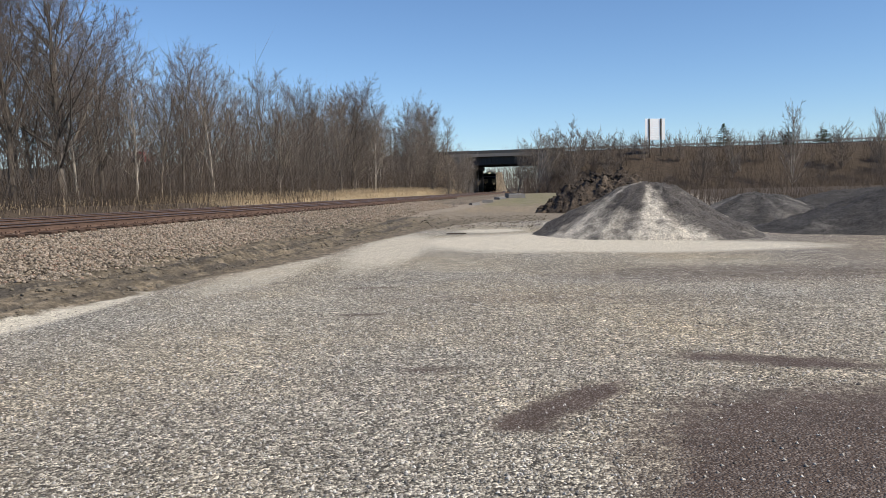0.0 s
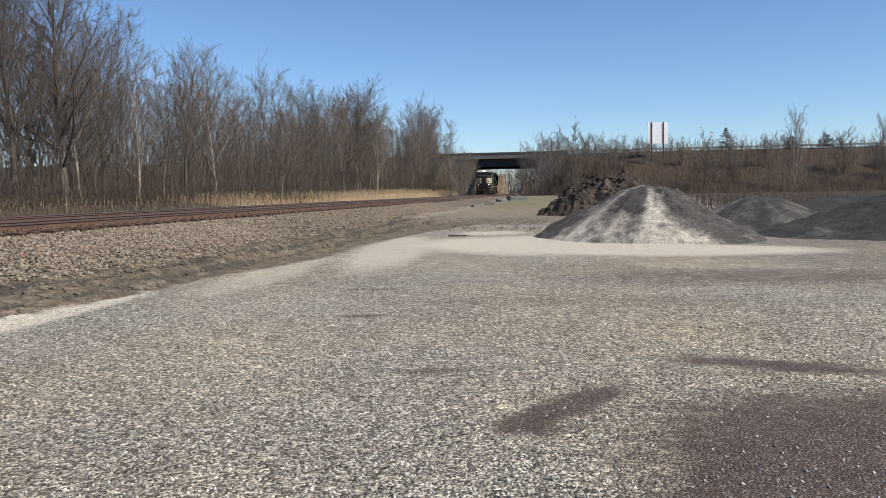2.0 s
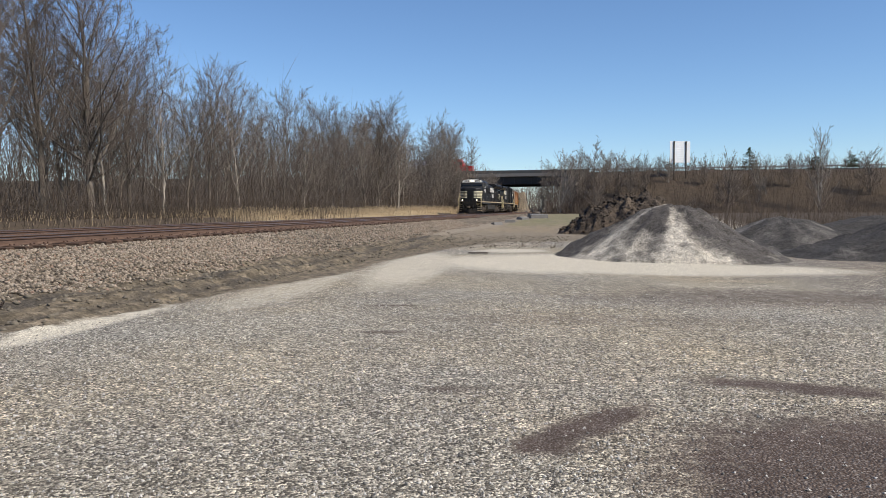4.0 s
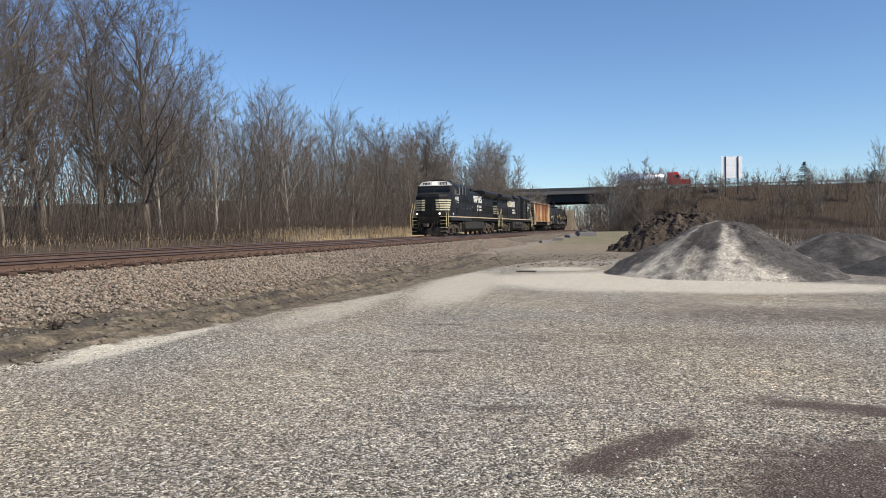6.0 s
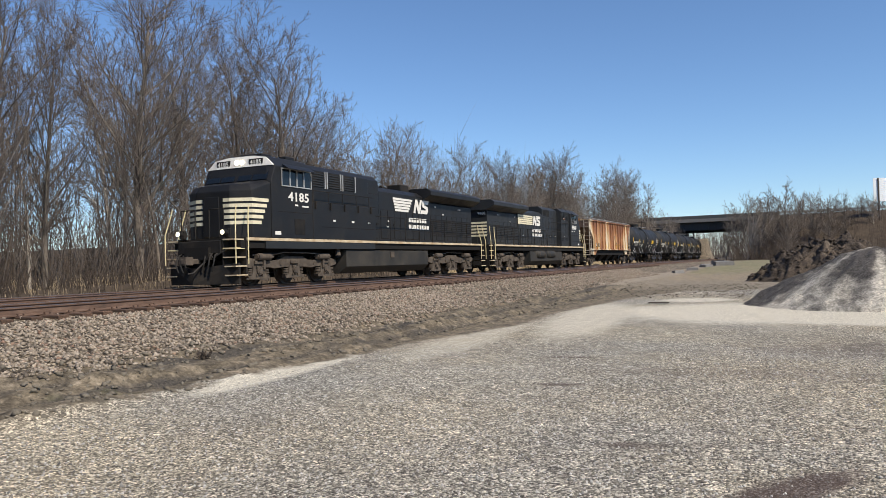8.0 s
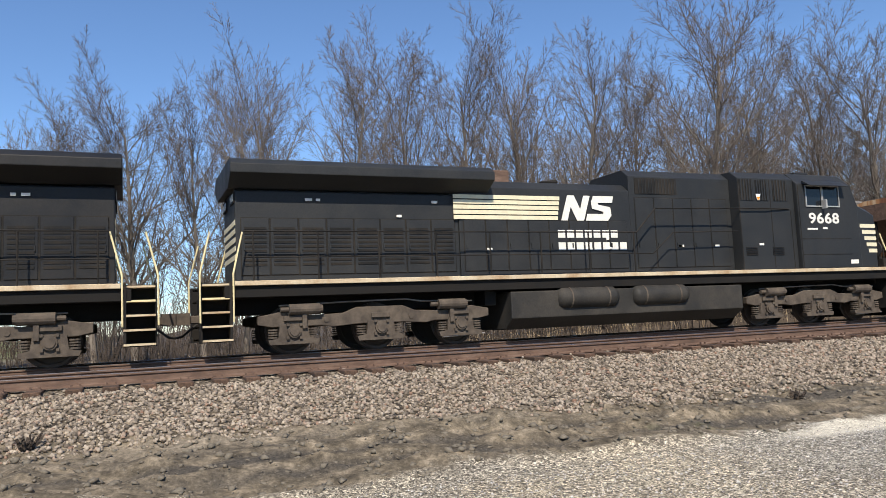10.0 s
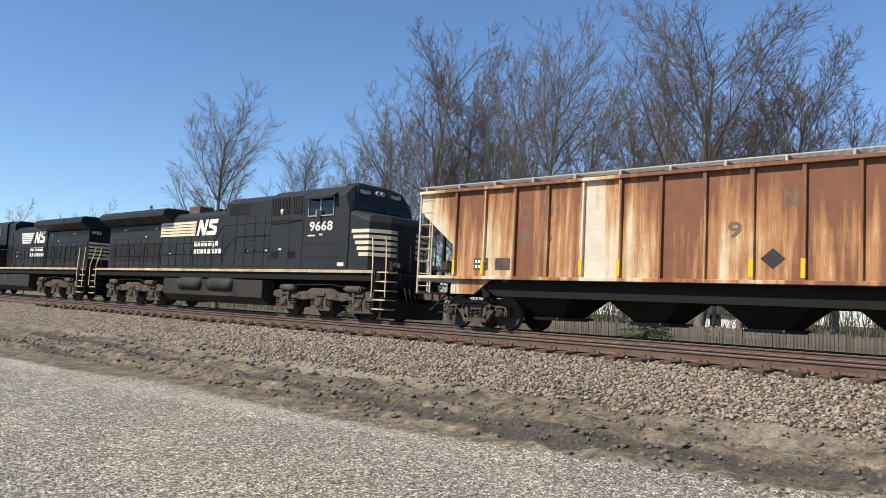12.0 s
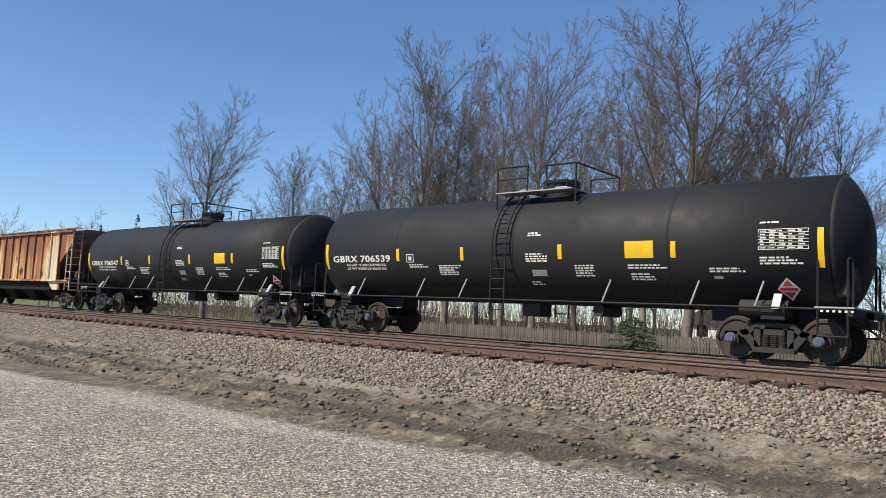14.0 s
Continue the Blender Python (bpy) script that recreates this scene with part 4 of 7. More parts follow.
def plant_woods():
    rng = random.Random(21)
    used = set()
    hero = [make_tree("bare_tree", HERO, 20, 0.24, 31 + k, "tall bare grey deciduous tree with many fine twigs", forks=1) for k in range(4)]
    wood = [make_tree("bare_tree", WOODS, 16, 0.16, 51 + k, "slender bare tree at the edge of the wood", (BARK, PALEBARK, BARK, BARK)[k]) for k in range(4)]
    # big trees that stand alone: bearing from +Y towards -X, distance, top elevation
    big = ((148.4, -35, 15.7, 0.95), (142.3, -42, 12.5, 0.9), (139.4, -45, 13.5, 0.8), (133.5, -42, 22.3, 0.85), (124.2, -43, 22.8, 0.85), (113.4, -40, 23.8, 1.15), (108.4, -41, 22.2, 1.05), (104.6, -46, 17.0, 0.9),
           (118.6, -47, 19.5, 0.9), (121.0, -50, 18.0, 0.9), (128.4, -50, 18.0, 0.9), (130.8, -47, 20.0, 0.8), (136.6, -48, 17.0, 0.8), (116.2, -45, 21.0, 0.9), (110.6, -48, 19.0, 0.9), (126.6, -46, 20.0, 0.8),
           (99.0, -50, 13.5, 0.9), (94.5, -47, 16.0, 0.9), (92.0, -46, 18.0, 0.9), (89.4, -44, 20.4, 0.95), (84.9, -42, 19.2, 0.95), (82.0, -45, 20.0, 0.9), (79.4, -38, 22.6, 1.0), (74.3, -36, 23.0, 1.0), (70.0, -35, 23.5, 1.0),
           (65.0, -34, 23.0, 1.0), (60.5, -33, 23.5, 1.0), (56.5, -31, 22.5, 1.0), (53.0, -30, 20.5, 0.9), (47.2, -28.5, 24.0, 1.15), (43.5, -31, 20.0, 1.0), (40.0, -30.5, 19.5, 1.0), (37.2, -28.5, 20.0, 1.15), (34.8, -31, 13.5, 1.0), (17.4, -28.5, 9.0, 1.3), (11.7, -30, 7.2, 1.0), (20.6, -33, 8.8, 0.8))
    for k, (b, x, e, wide) in enumerate(big):
        dist = -x / math.sin(radians(b))
        y = dist * math.cos(radians(b))
        if y > 100:
            x, y = x * 0.93, y * 0.93
            dist *= 0.93
        top = 1.6 + dist * math.tan(radians(e))
        stand(hero[k % 4], x, y, (top - height(x, y)) / 20.0, rng.uniform(0, 360), used, (1.2 if b > 85 else 1.0) * wide)
    for k in range(18):
        b = 92 + 2.9 * k + rng.uniform(-1.2, 1.2)
        x = -rng.uniform(47, 60)
        dist = -x / math.sin(radians(b))
        y = dist * math.cos(radians(b))
        stand(wood[k % 4], x, y, (1.8 + dist * math.tan(radians(rng.uniform(9, 15.5)))) / 16.0, rng.uniform(0, 360), used, 1.0)
    # slender trees that stand up from the edge of the wood
    for k, (b, x, e) in enumerate(((32.5, -29, 11.3), (30.9, -30, 10.2), (29.4, -29, 11.0), (28.3, -31, 10.4), (27.3, -29, 11.1), (25.6, -31, 9.4), (24.1, -30, 9.4), (22.8, -31, 8.8), (15.2, -31, 6.6), (13.2, -31, 6.2), (9.6, -29, 5.6))):
        dist = -x / math.sin(radians(b))
        y = dist * math.cos(radians(b))
        stand(wood[(k + 1) % 4], x + bend(y) * 0.6, y, (1.6 + dist * math.tan(radians(e)) - height(x, y)) / 16.0, rng.uniform(0, 360), used, 1.05)
    # wood edge: bearing against the height of the skyline
    sky = [(8, 5.0), (9.2, 5.2), (11.7, 6.6), (14, 5.8), (17.5, 7.8), (21, 7.6), (24, 8.4), (27.5, 10.0), (32.5, 10.0), (34, 12.0), (38, 16.0), (44, 17.5), (60, 19), (70, 19)]
    n = 0
    while n < 70:
        x = -27.0 - 26 * rng.random() ** 1.6
        y = rng.uniform(14, 150)
        b = math.degrees(math.atan2(-x, y))
        if b > 66 or b < 8.5:
            continue
        top = 1.6 + math.hypot(x, y) * math.tan(radians(lerp_table(sky, b) * rng.uniform(0.62, 1.0)))
        stand(wood[n % 4], x + bend(y) * 0.6, y, max(0.4, top / 16.0), rng.uniform(0, 360), used, 1.0)
        n += 1
    # trees behind the far end of the line and behind the bridge
    for k in range(10):
        x, y = rng.uniform(-24, 40), rng.uniform(215, 262)
        if -22 < x - bend(y) < -9:
            x += 26
        stand(wood[k % 4], x, y, rng.uniform(0.85, 1.15), rng.uniform(0, 360), used)
    for k in range(4):
        stand(wood[k % 4], rng.uniform(-44, -24) + bend(250), rng.uniform(205, 262), rng.uniform(0.8, 1.1), rng.uniform(0, 360), used)
    # low far trees seen along the line the other way
    for k in range(26):
        b, d = radians(rng.uniform(154, 174)), rng.uniform(125, 165)
        stand(wood[k % 4], -d * math.sin(b), d * math.cos(b), rng.uniform(0.75, 1.1), rng.uniform(0, 360), used)


def plant_bank():
    rng = random.Random(33)
    used = set()
    scrub = [make_tree("scrub_tree", SCRUB, 7, 0.06, 71 + k, "bare multi-stemmed scrub tree on the road bank", (TWIG, PALEBARK, TWIG)[k], 2, "scrub on the road bank") for k in range(3)]
    tall = [(1.0, 5.4, 138), (3.6, 4.6, 140), (-1.6, 4.3, 142), (-8.1, 4.4, 138), (-14.0, 5.8, 136), (-19.2, 5.3, 138), (-12.2, 3.9, 146), (-4.2, 3.6, 148), (-17.0, 4.2, 143), (-20.5, 4.0, 140), (5.0, 3.2, 143), (0.2, 4.4, 146), (2.2, 4.9, 144), (2.9, 4.2, 150), (-0.6, 4.6, 143), (-2.6, 4.2, 146), (-3.4, 3.9, 150), (4.2, 4.0, 147), (-6.6, 3.9, 147), (-10.2, 4.0, 145)]
    for k, (b, e, y) in enumerate(tall):
        x = -y * math.tan(radians(b))
        top = 1.6 + math.hypot(x, y) * math.tan(radians(e))
        stand(scrub[k % 3], x, y, (top - height(x, y)) / 7.0, rng.uniform(0, 360), used, 0.6 if b < -10 and e > 5 else 1.1)
    for k in range(26):
        y = rng.uniform(128, 155)
        x = rng.uniform(-9, 72)
        if x < -4 and y > 150:
            continue
        stand(scrub[k % 3], x, y, rng.uniform(0.35, 0.95) * (1.0 if y < 148 else 0.6), rng.uniform(0, 360), used)
    for k in range(12):
        b, y = radians(rng.uniform(8.7, 12.0)), rng.uniform(116, 146)
        stand(scrub[k % 3], -y * math.tan(b), y, rng.uniform(0.9, 1.5), rng.uniform(0, 360), used)
    for k in range(24):
        x, y = -4 + 4.2 * k + rng.uniform(-2, 2), rng.uniform(206, 226)
        stand(scrub[k % 3], x, y, rng.uniform(1.8, 2.35), rng.uniform(0, 360), used, 1.2)


def brush(name, spots, stems, hmin, hmax, label, seed, mat=BRUSH, r=0.012, twigs=5):
    rng = random.Random(seed)
    segs, fine = [], []
    for _ in range(stems):
        x, y = spots(rng)
        z = height(x, y)
        h = rng.uniform(hmin, hmax)
        p = Vector((x, y, z - 0.05))
        d = Vector((rng.gauss(0, 0.16), rng.gauss(0, 0.16), 1)).normalized()
        for i in range(3):
            d = (d + Vector((rng.gauss(0, 0.1), rng.gauss(0, 0.1), 0))).normalized()
            q = p + d * h / 3
            segs.append((p, q, r * (1.2 - 0.35 * i), r * (0.85 - 0.3 * i)))
            for _k in range(twigs // 3 + (rng.random() < (twigs % 3) / 3)):
                s = p.lerp(q, rng.random())
                e = (d + Vector((rng.gauss(0, 0.7), rng.gauss(0, 0.7), rng.uniform(0, 0.5)))).normalized()
                fine.append((s, s + e * h * rng.uniform(0.12, 0.32), r * 0.6, 0.0))
            p = q
    ob = new(name, stick_mesh(name, segs, mat, 3, fine))
    return tagged(ob, label, "brush", kind="stuff")


def plant_brush():
    def wood_floor(rng):
        y = rng.uniform(8, 150)
        return -26.8 - 20 * rng.random() ** 1.7 + bend(y), y

    def deep_wood(rng):
        y = rng.uniform(-4, 190)
        return rng.uniform(-95, -50) + bend(y) * 0.8, y

    def verge(rng):
        y = rng.uniform(-2, 66)
        return -22.0 - 5.4 * rng.random() ** 0.7, y

    def bank(rng):
        while True:
            x, y = rng.uniform(-10.5, 75), rng.uniform(124, 157)
            if x > -9.3 or y < 150:
                return x, y

    def straw_strip(rng):
        while True:
            y = 44 + 104 * rng.random() ** 1.1
            x = rng.uniform(-28.5, -22.4)
            if nz(x, y, 0.22, 31) + 0.5 * nz(x, y, 0.7, 32) > rng.uniform(-0.5, 0.35):
                return x + bend(y), y

    def behind(rng):
        return rng.uniform(-66, -40), rng.uniform(-95, 8)

    def bank_left(rng):
        y = rng.uniform(112, 157)
        return rng.uniform(-48, -24.2) + bend(y) * 0.8, y

    def lot_edge(rng):
        return rng.uniform(6, 40), rng.uniform(46, 70)
    def far_side(rng):
        while True:
            x, y = rng.uniform(-110, 90), rng.uniform(214, 320)
            if not -23 < x - bend(y) < -8:
                return x, y

    def horizon_ring(rng):
        a, d = radians(rng.uniform(-95, 200)), rng.uniform(240, 420)
        return -d * math.sin(a), d * math.cos(a)
    brush("far_woods", far_side, 1500, 8, 15, "grey-brown bare woods beyond the bridge", 11, TWIG, 0.06, 8)
    brush("far_woods", lambda g: (g.uniform(-70, 5), g.uniform(325, 350)), 500, 7, 13, "grey-brown bare woods at the end of the line", 14, TWIG, 0.08, 8)
    brush("far_woods", horizon_ring, 2200, 6, 13, "thin grey line of far woods on the horizon", 12, TWIG, 0.13, 6)
    brush("saplings", wood_floor, 2300, 5, 11, "slender bare saplings filling the wood", 13, TWIG, 0.022, 10)
    brush("undergrowth", wood_floor, 3000, 1.0, 3.8, "tangled brown saplings and undergrowth of the wood", 1, twigs=7, r=0.016)
    brush("far_woods", deep_wood, 1700, 6, 12, "deep brown bare woods behind the front trees", 19, TWIG, 0.035, 10)
    brush("verge_weeds", verge, 2600, 0.3, 1.3, "low brown weeds between the track and the wood", 17, twigs=6, r=0.012)
    brush("verge_weeds", verge, 1500, 0.2, 0.6, "low dry straw tufts between the track and the wood", 18, STRAW, 0.011, 3)
    brush("bank_brush", bank, 4600, 1.0, 3.4, "dense brown brush on the road bank", 2, BANKBRUSH, twigs=8, r=0.02)
    brush("bank_brush", bank_left, 1100, 1.5, 4.5, "dense brown brush beside the bridge", 6, BANKBRUSH, twigs=7, r=0.02)
    brush("dry_grass", straw_strip, 7000, 0.3, 0.85, "tall pale dry grass between track and wood", 3, STRAW, 0.014, 1)
    brush("far_woods", lambda g: (g.uniform(-125, -66), g.uniform(-170, 20)), 2200, 3, 8, "brown bare thicket beyond the garden", 15, BRUSH, 0.035, 9)
    brush("garden_brush", behind, 2600, 1.0, 3.8, "thin brown bushes behind the fence", 4, twigs=6)
    brush("yard_edge_brush", lot_edge, 1400, 0.6, 1.9, "dry brown weeds behind the heaps", 5, twigs=5, r=0.016)


def evergreen(name, x, y, h, w, seed, label):
    rng = random.Random(seed)
    t = empty(name, pose(x, y, height(x, y)), label=label, category="evergreen", group="evergreens")
    bm = new_bm()
    tube(bm, (0, 0, -0.1), (0, 0, h * 0.9), 0.03 * h * 0.4, 8, 0.01)
    part("trunk", bm, BARK, t)
    segs, fine = [], []
    for k in range(int(90 + 14 * h)):
        f = rng.random() ** 1.2
        z = h * (0.04 + 0.94 * f)
        rad = w * ((1 - f * f) ** 0.5 if w > 0.7 * h else (1 - f) ** 0.8) * rng.uniform(0.65, 1.05) + 0.05
        a = rng.uniform(0, 6.283)
        p = Vector((0, 0, z))
        e = Vector((math.cos(a) * rad, math.sin(a) * rad, z - 0.1 * rad + 0.12 * h * 0.1))
        segs.append((p, e, 0.02, 0.008))
        for j in range(14):
            s = p.lerp(e, 0.3 + 0.7 * rng.random())
            dd = Vector((rng.gauss(0, 1), rng.gauss(0, 1), rng.gauss(0.2, 0.6))).normalized()
            fine.append((s, s + dd * rng.uniform(0.10, 0.26) * (0.6 + 0.25 * w), 0.028, 0.0))
    ob = new("crown", stick_mesh("crown", segs, NEEDLE, 3, fine))
    ob.parent = t
    return t


def garden_fence():
    f = empty("wooden_fence", label="weathered grey wooden board fence behind the track", category="fence")
    bm = new_bm()
    prism(bm, [(-0.07, 0), (0.07, 0), (0.07, 1.16), (0.0, 1.22), (-0.07, 1.16)], "x", -0.011, 0.011)
    me = bpy.data.meshes.new("board")
    bm.to_mesh(me)
    bm.free()
    me.materials.append(WOODPOST)
    rng = random.Random(12)
    y = -50.0
    while y < -8.0:
        b = new("board", me)
        b.parent = f
        b.matrix_basis = pose(-39 + 0.02 * rng.uniform(-1, 1), y, height(-39, y) + rng.uniform(-0.04, 0.03), 0, rng.uniform(-1.2, 1.2), 0)
        y += 0.165
    for z in (0.3, 0.9):
        bm = new_bm()
        box(bm, -39.07, -39.02, -50, -8, z, z + 0.09)
        part("rail", bm, WOODPOST, f)
    for k in range(18):
        y = -50 + 2.47 * k
        bm = new_bm()
        box(bm, -39.18, -39.06, y - 0.06, y + 0.06, -0.4, 1.3, 0.01)
        part("post", bm, WOODPOST, f)


def white_house():
    h = empty("house", pose(-84, -30.5, 0), label="low white house far behind the garden fence", category="house")
    bm = new_bm()
    box(bm, -4, 4, -3.6, 3.6, -0.3, 2.3)
    part("wall", bm, PLACARD, h)
    bm = new_bm()
    prism(bm, [(-4.5, 2.2), (4.5, 2.2), (0, 3.9)], "y", -4.0, 4.0)
    part("roof", bm, TRUCKDARK, h)
    for y in (-2, 1.5):
        bm = new_bm()
        box(bm, 4.0, 4.05, y - 0.6, y + 0.6, 0.9, 2.1)
        w = part("window", bm, GLASS, h)
        bm = new_bm()
        box(bm, 4.0, 4.08, y - 0.7, y + 0.7, 0.8, 0.9)
        part("sill", bm, WHITE, w)


def utility_pole(x, y, h):
    p = empty("utility_pole", pose(x, y, height(x, y)), label="brown wooden utility pole with a cross arm", category="utility pole")
    bm = new_bm()
    tube(bm, (0, 0, -0.5), (0, 0, h), 0.16, 10, 0.11)
    part("shaft", bm, DARKPOST, p)
    bm = new_bm()
    box(bm, -1.3, 1.3, -0.06, 0.06, h - 0.75, h - 0.62)
    part("cross_arm", bm, DARKPOST, p, at=pose(0, 0, 0, 0, 0, 25))
    for x0 in (-1.15, -0.5, 0.5, 1.15):
        bm = new_bm()
        tube(bm, (x0, 0, h - 0.62), (x0, 0, h - 0.45), 0.05, 8, 0.03)
        part("insulator", bm, GALV, p, at=pose(0, 0, 0, 0, 0, 25))


plant_woods()
plant_bank()
plant_brush()
evergreen("evergreen_shrub", -33.5, -17.0, 1.9, 1.7, 3, "low spreading dark green evergreen shrub")
evergreen("evergreen_shrub", -36.5, -41.5, 2.0, 2.6, 4, "dark green evergreen shrub by the fence")
for k, (b, d, e) in enumerate(((153.2, 120, 6.2), (155.5, 125, 5.2), (151.2, 130, 5.0))):
    evergreen("spruce", -d * math.sin(radians(b)), d * math.cos(radians(b)), d * math.tan(radians(e)) + 1.4, 2.6, 8 + k, "far dark green spruce tree")
evergreen("spruce", 26.5, 157, 4.4, 2.4, 15, "dark green spruce on the road bank")
evergreen("spruce", 38.5, 157, 2.6, 2.0, 16, "small dark green spruce on the road bank")
evergreen("spruce", 44.5, 156.5, 2.4, 1.8, 17, "small dark green spruce on the road bank")
garden_fence()
white_house()
utility_pole(-33, -131, 11)

# ---------------------------------------------------------------- railway vehicles
# Local space of a vehicle: y runs back from the leading coupler, z up from the rail head, x across.
TRAIN, SPINNING = [], []


def soften(bm, off=0.03, limit=20):
    es = [e for e in bm.edges if len(e.link_faces) == 2 and e.calc_face_angle(0) > radians(limit)]
    bmesh.ops.bevel(bm, geom=es, offset=off, segments=2, profile=0.6, affect="EDGES")
    return bm


def wheelset_mesh(r):
    bm = new_bm()
    for s in (-1, 1):
        prof = [(0.10, 0.66), (0.13, 0.655), (r * 0.42, 0.69), (r * 0.80, 0.70), (r * 0.86, 0.675), (r + 0.025, 0.675), (r + 0.025, 0.705), (r + 0.003, 0.715), (r - 0.004, 0.80), (r * 0.87, 0.80), (r * 0.82, 0.765), (r * 0.45, 0.755), (0.15, 0.80), (0.09, 0.80)]
        lathe(bm, [(a, s * b) for a, b in prof], 28, "x")
    tube(bm, (-1.05, 0, 0), (1.05, 0, 0), 0.08, 12)
    bmesh.ops.recalc_face_normals(bm, faces=bm.faces[:])
    me = bpy.data.meshes.new("wheelset")
    bm.to_mesh(me)
    bm.free()
    me.materials.append(WHEEL)
    return me


WHEEL_FREIGHT, WHEEL_LOCO = wheelset_mesh(0.46), wheelset_mesh(0.53)


def freight_truck(parent, yc, frame_mat, spin, cap_mat=BEARING):
    bm = new_bm()
    box(bm, -1.12, 1.12, -0.22, 0.22, 0.52, 0.74, 0.03)
    tube(bm, (0, 0, 0.74), (0, 0, 0.86), 0.32, 16)
    truck = part("truck", bm, frame_mat, parent, at=pose(0, yc, 0))
    for s in (-1, 1):
        bm = new_bm()
        x0, x1 = s * 0.96, s * 1.12
        a = 0.89
        top = [(-a - 0.22, 0.50), (-a - 0.18, 0.62), (-a, 0.66), (-0.55, 0.66), (-0.36, 0.80), (0.36, 0.80), (0.55, 0.66), (a, 0.66), (a + 0.18, 0.62), (a + 0.22, 0.50)]
        # upper chord, diagonals and spring seat as separate bars of one casting
        for p, q in zip(top, top[1:]):
            prism(bm, [(p[0], p[1] - 0.13), (q[0], q[1] - 0.13), q, p], "x", x0, x1)
        for d in (-1, 1):
            prism(bm, [(d * 0.72, 0.62), (d * 0.56, 0.66), (d * 0.26, 0.27), (d * 0.42, 0.22)], "x", x0, x1)
            prism(bm, [(d * 0.27, 0.70), (d * 0.40, 0.70), (d * 0.40, 0.24), (d * 0.27, 0.24)], "x", x0, x1)
            prism(bm, [(d * a - 0.17, 0.38), (d * a - 0.13, 0.60), (d * a + 0.13, 0.60), (d * a + 0.17, 0.38), (d * a + 0.12, 0.36), (d * a + 0.10, 0.52), (d * a - 0.10, 0.52), (d * a - 0.12, 0.36)], "x", x0, x1)
        prism(bm, [(-0.42, 0.18), (0.42, 0.18), (0.42, 0.29), (-0.42, 0.29)], "x", x0 * 0.97, x1 * 1.03)
        part("side_frame", bm, frame_mat, truck)
        bm = new_bm()
        for k in range(3):
            for j in range(6):
                tube(bm, (s * 1.06, -0.17 + 0.17 * k, 0.30 + j * 0.042), (s * 1.06, -0.17 + 0.17 * k, 0.322 + j * 0.042), 0.085, 10)
        part("spring_nest", bm, TRUCKDARK, truck)
        for d in (-1, 1):
            bm = new_bm()
            tube(bm, (s * 1.0, d * a, 0.46), (s * 1.17, d * a, 0.46), 0.115, 14)
            tube(bm, (s * 1.17, d * a, 0.46), (s * 1.20, d * a, 0.46), 0.085, 14)
            for i in range(3):
                t = 2.1 * i
                tube(bm, (s * 1.2, d * a + 0.05 * math.cos(t), 0.46 + 0.05 * math.sin(t)), (s * 1.215, d * a + 0.05 * math.cos(t), 0.46 + 0.05 * math.sin(t)), 0.016, 6)
            part("bearing_cap", bm, cap_mat, truck)
    for d in (-0.89, 0.89):
        w = new("wheelset", WHEEL_FREIGHT)
        w.parent = truck
        w.matrix_basis = pose(0, d, 0.46)
        if spin:
            SPINNING.append(w)
    return truck


def coupler(parent, y, s, name="coupler"):
    bm = new_bm()
    box(bm, -0.09, 0.09, min(y, y + s * 0.75), max(y, y + s * 0.75), 0.76, 0.94, 0.02)
    hull(bm, [(-0.17, y + s * 0.02, 0.74), (0.12, y, 0.74), (0.17, y + s * 0.28, 0.74), (-0.14, y + s * 0.3, 0.74), (-0.17, y + s * 0.02, 1.0), (0.12, y, 1.0), (0.17, y + s * 0.28, 1.0), (-0.14, y + s * 0.3, 1.0)])
    part(name, bm, TRUCK, parent)
    bm = new_bm()
    pts = [(0.35, y + s * 0.8, 0.95), (0.34, y + s * 0.45, 0.72), (0.28, y + s * 0.15, 0.48), (0.2, y, 0.46)]
    pipe(bm, pts, 0.028)
    part("air_hose", bm, RUBBER, parent)


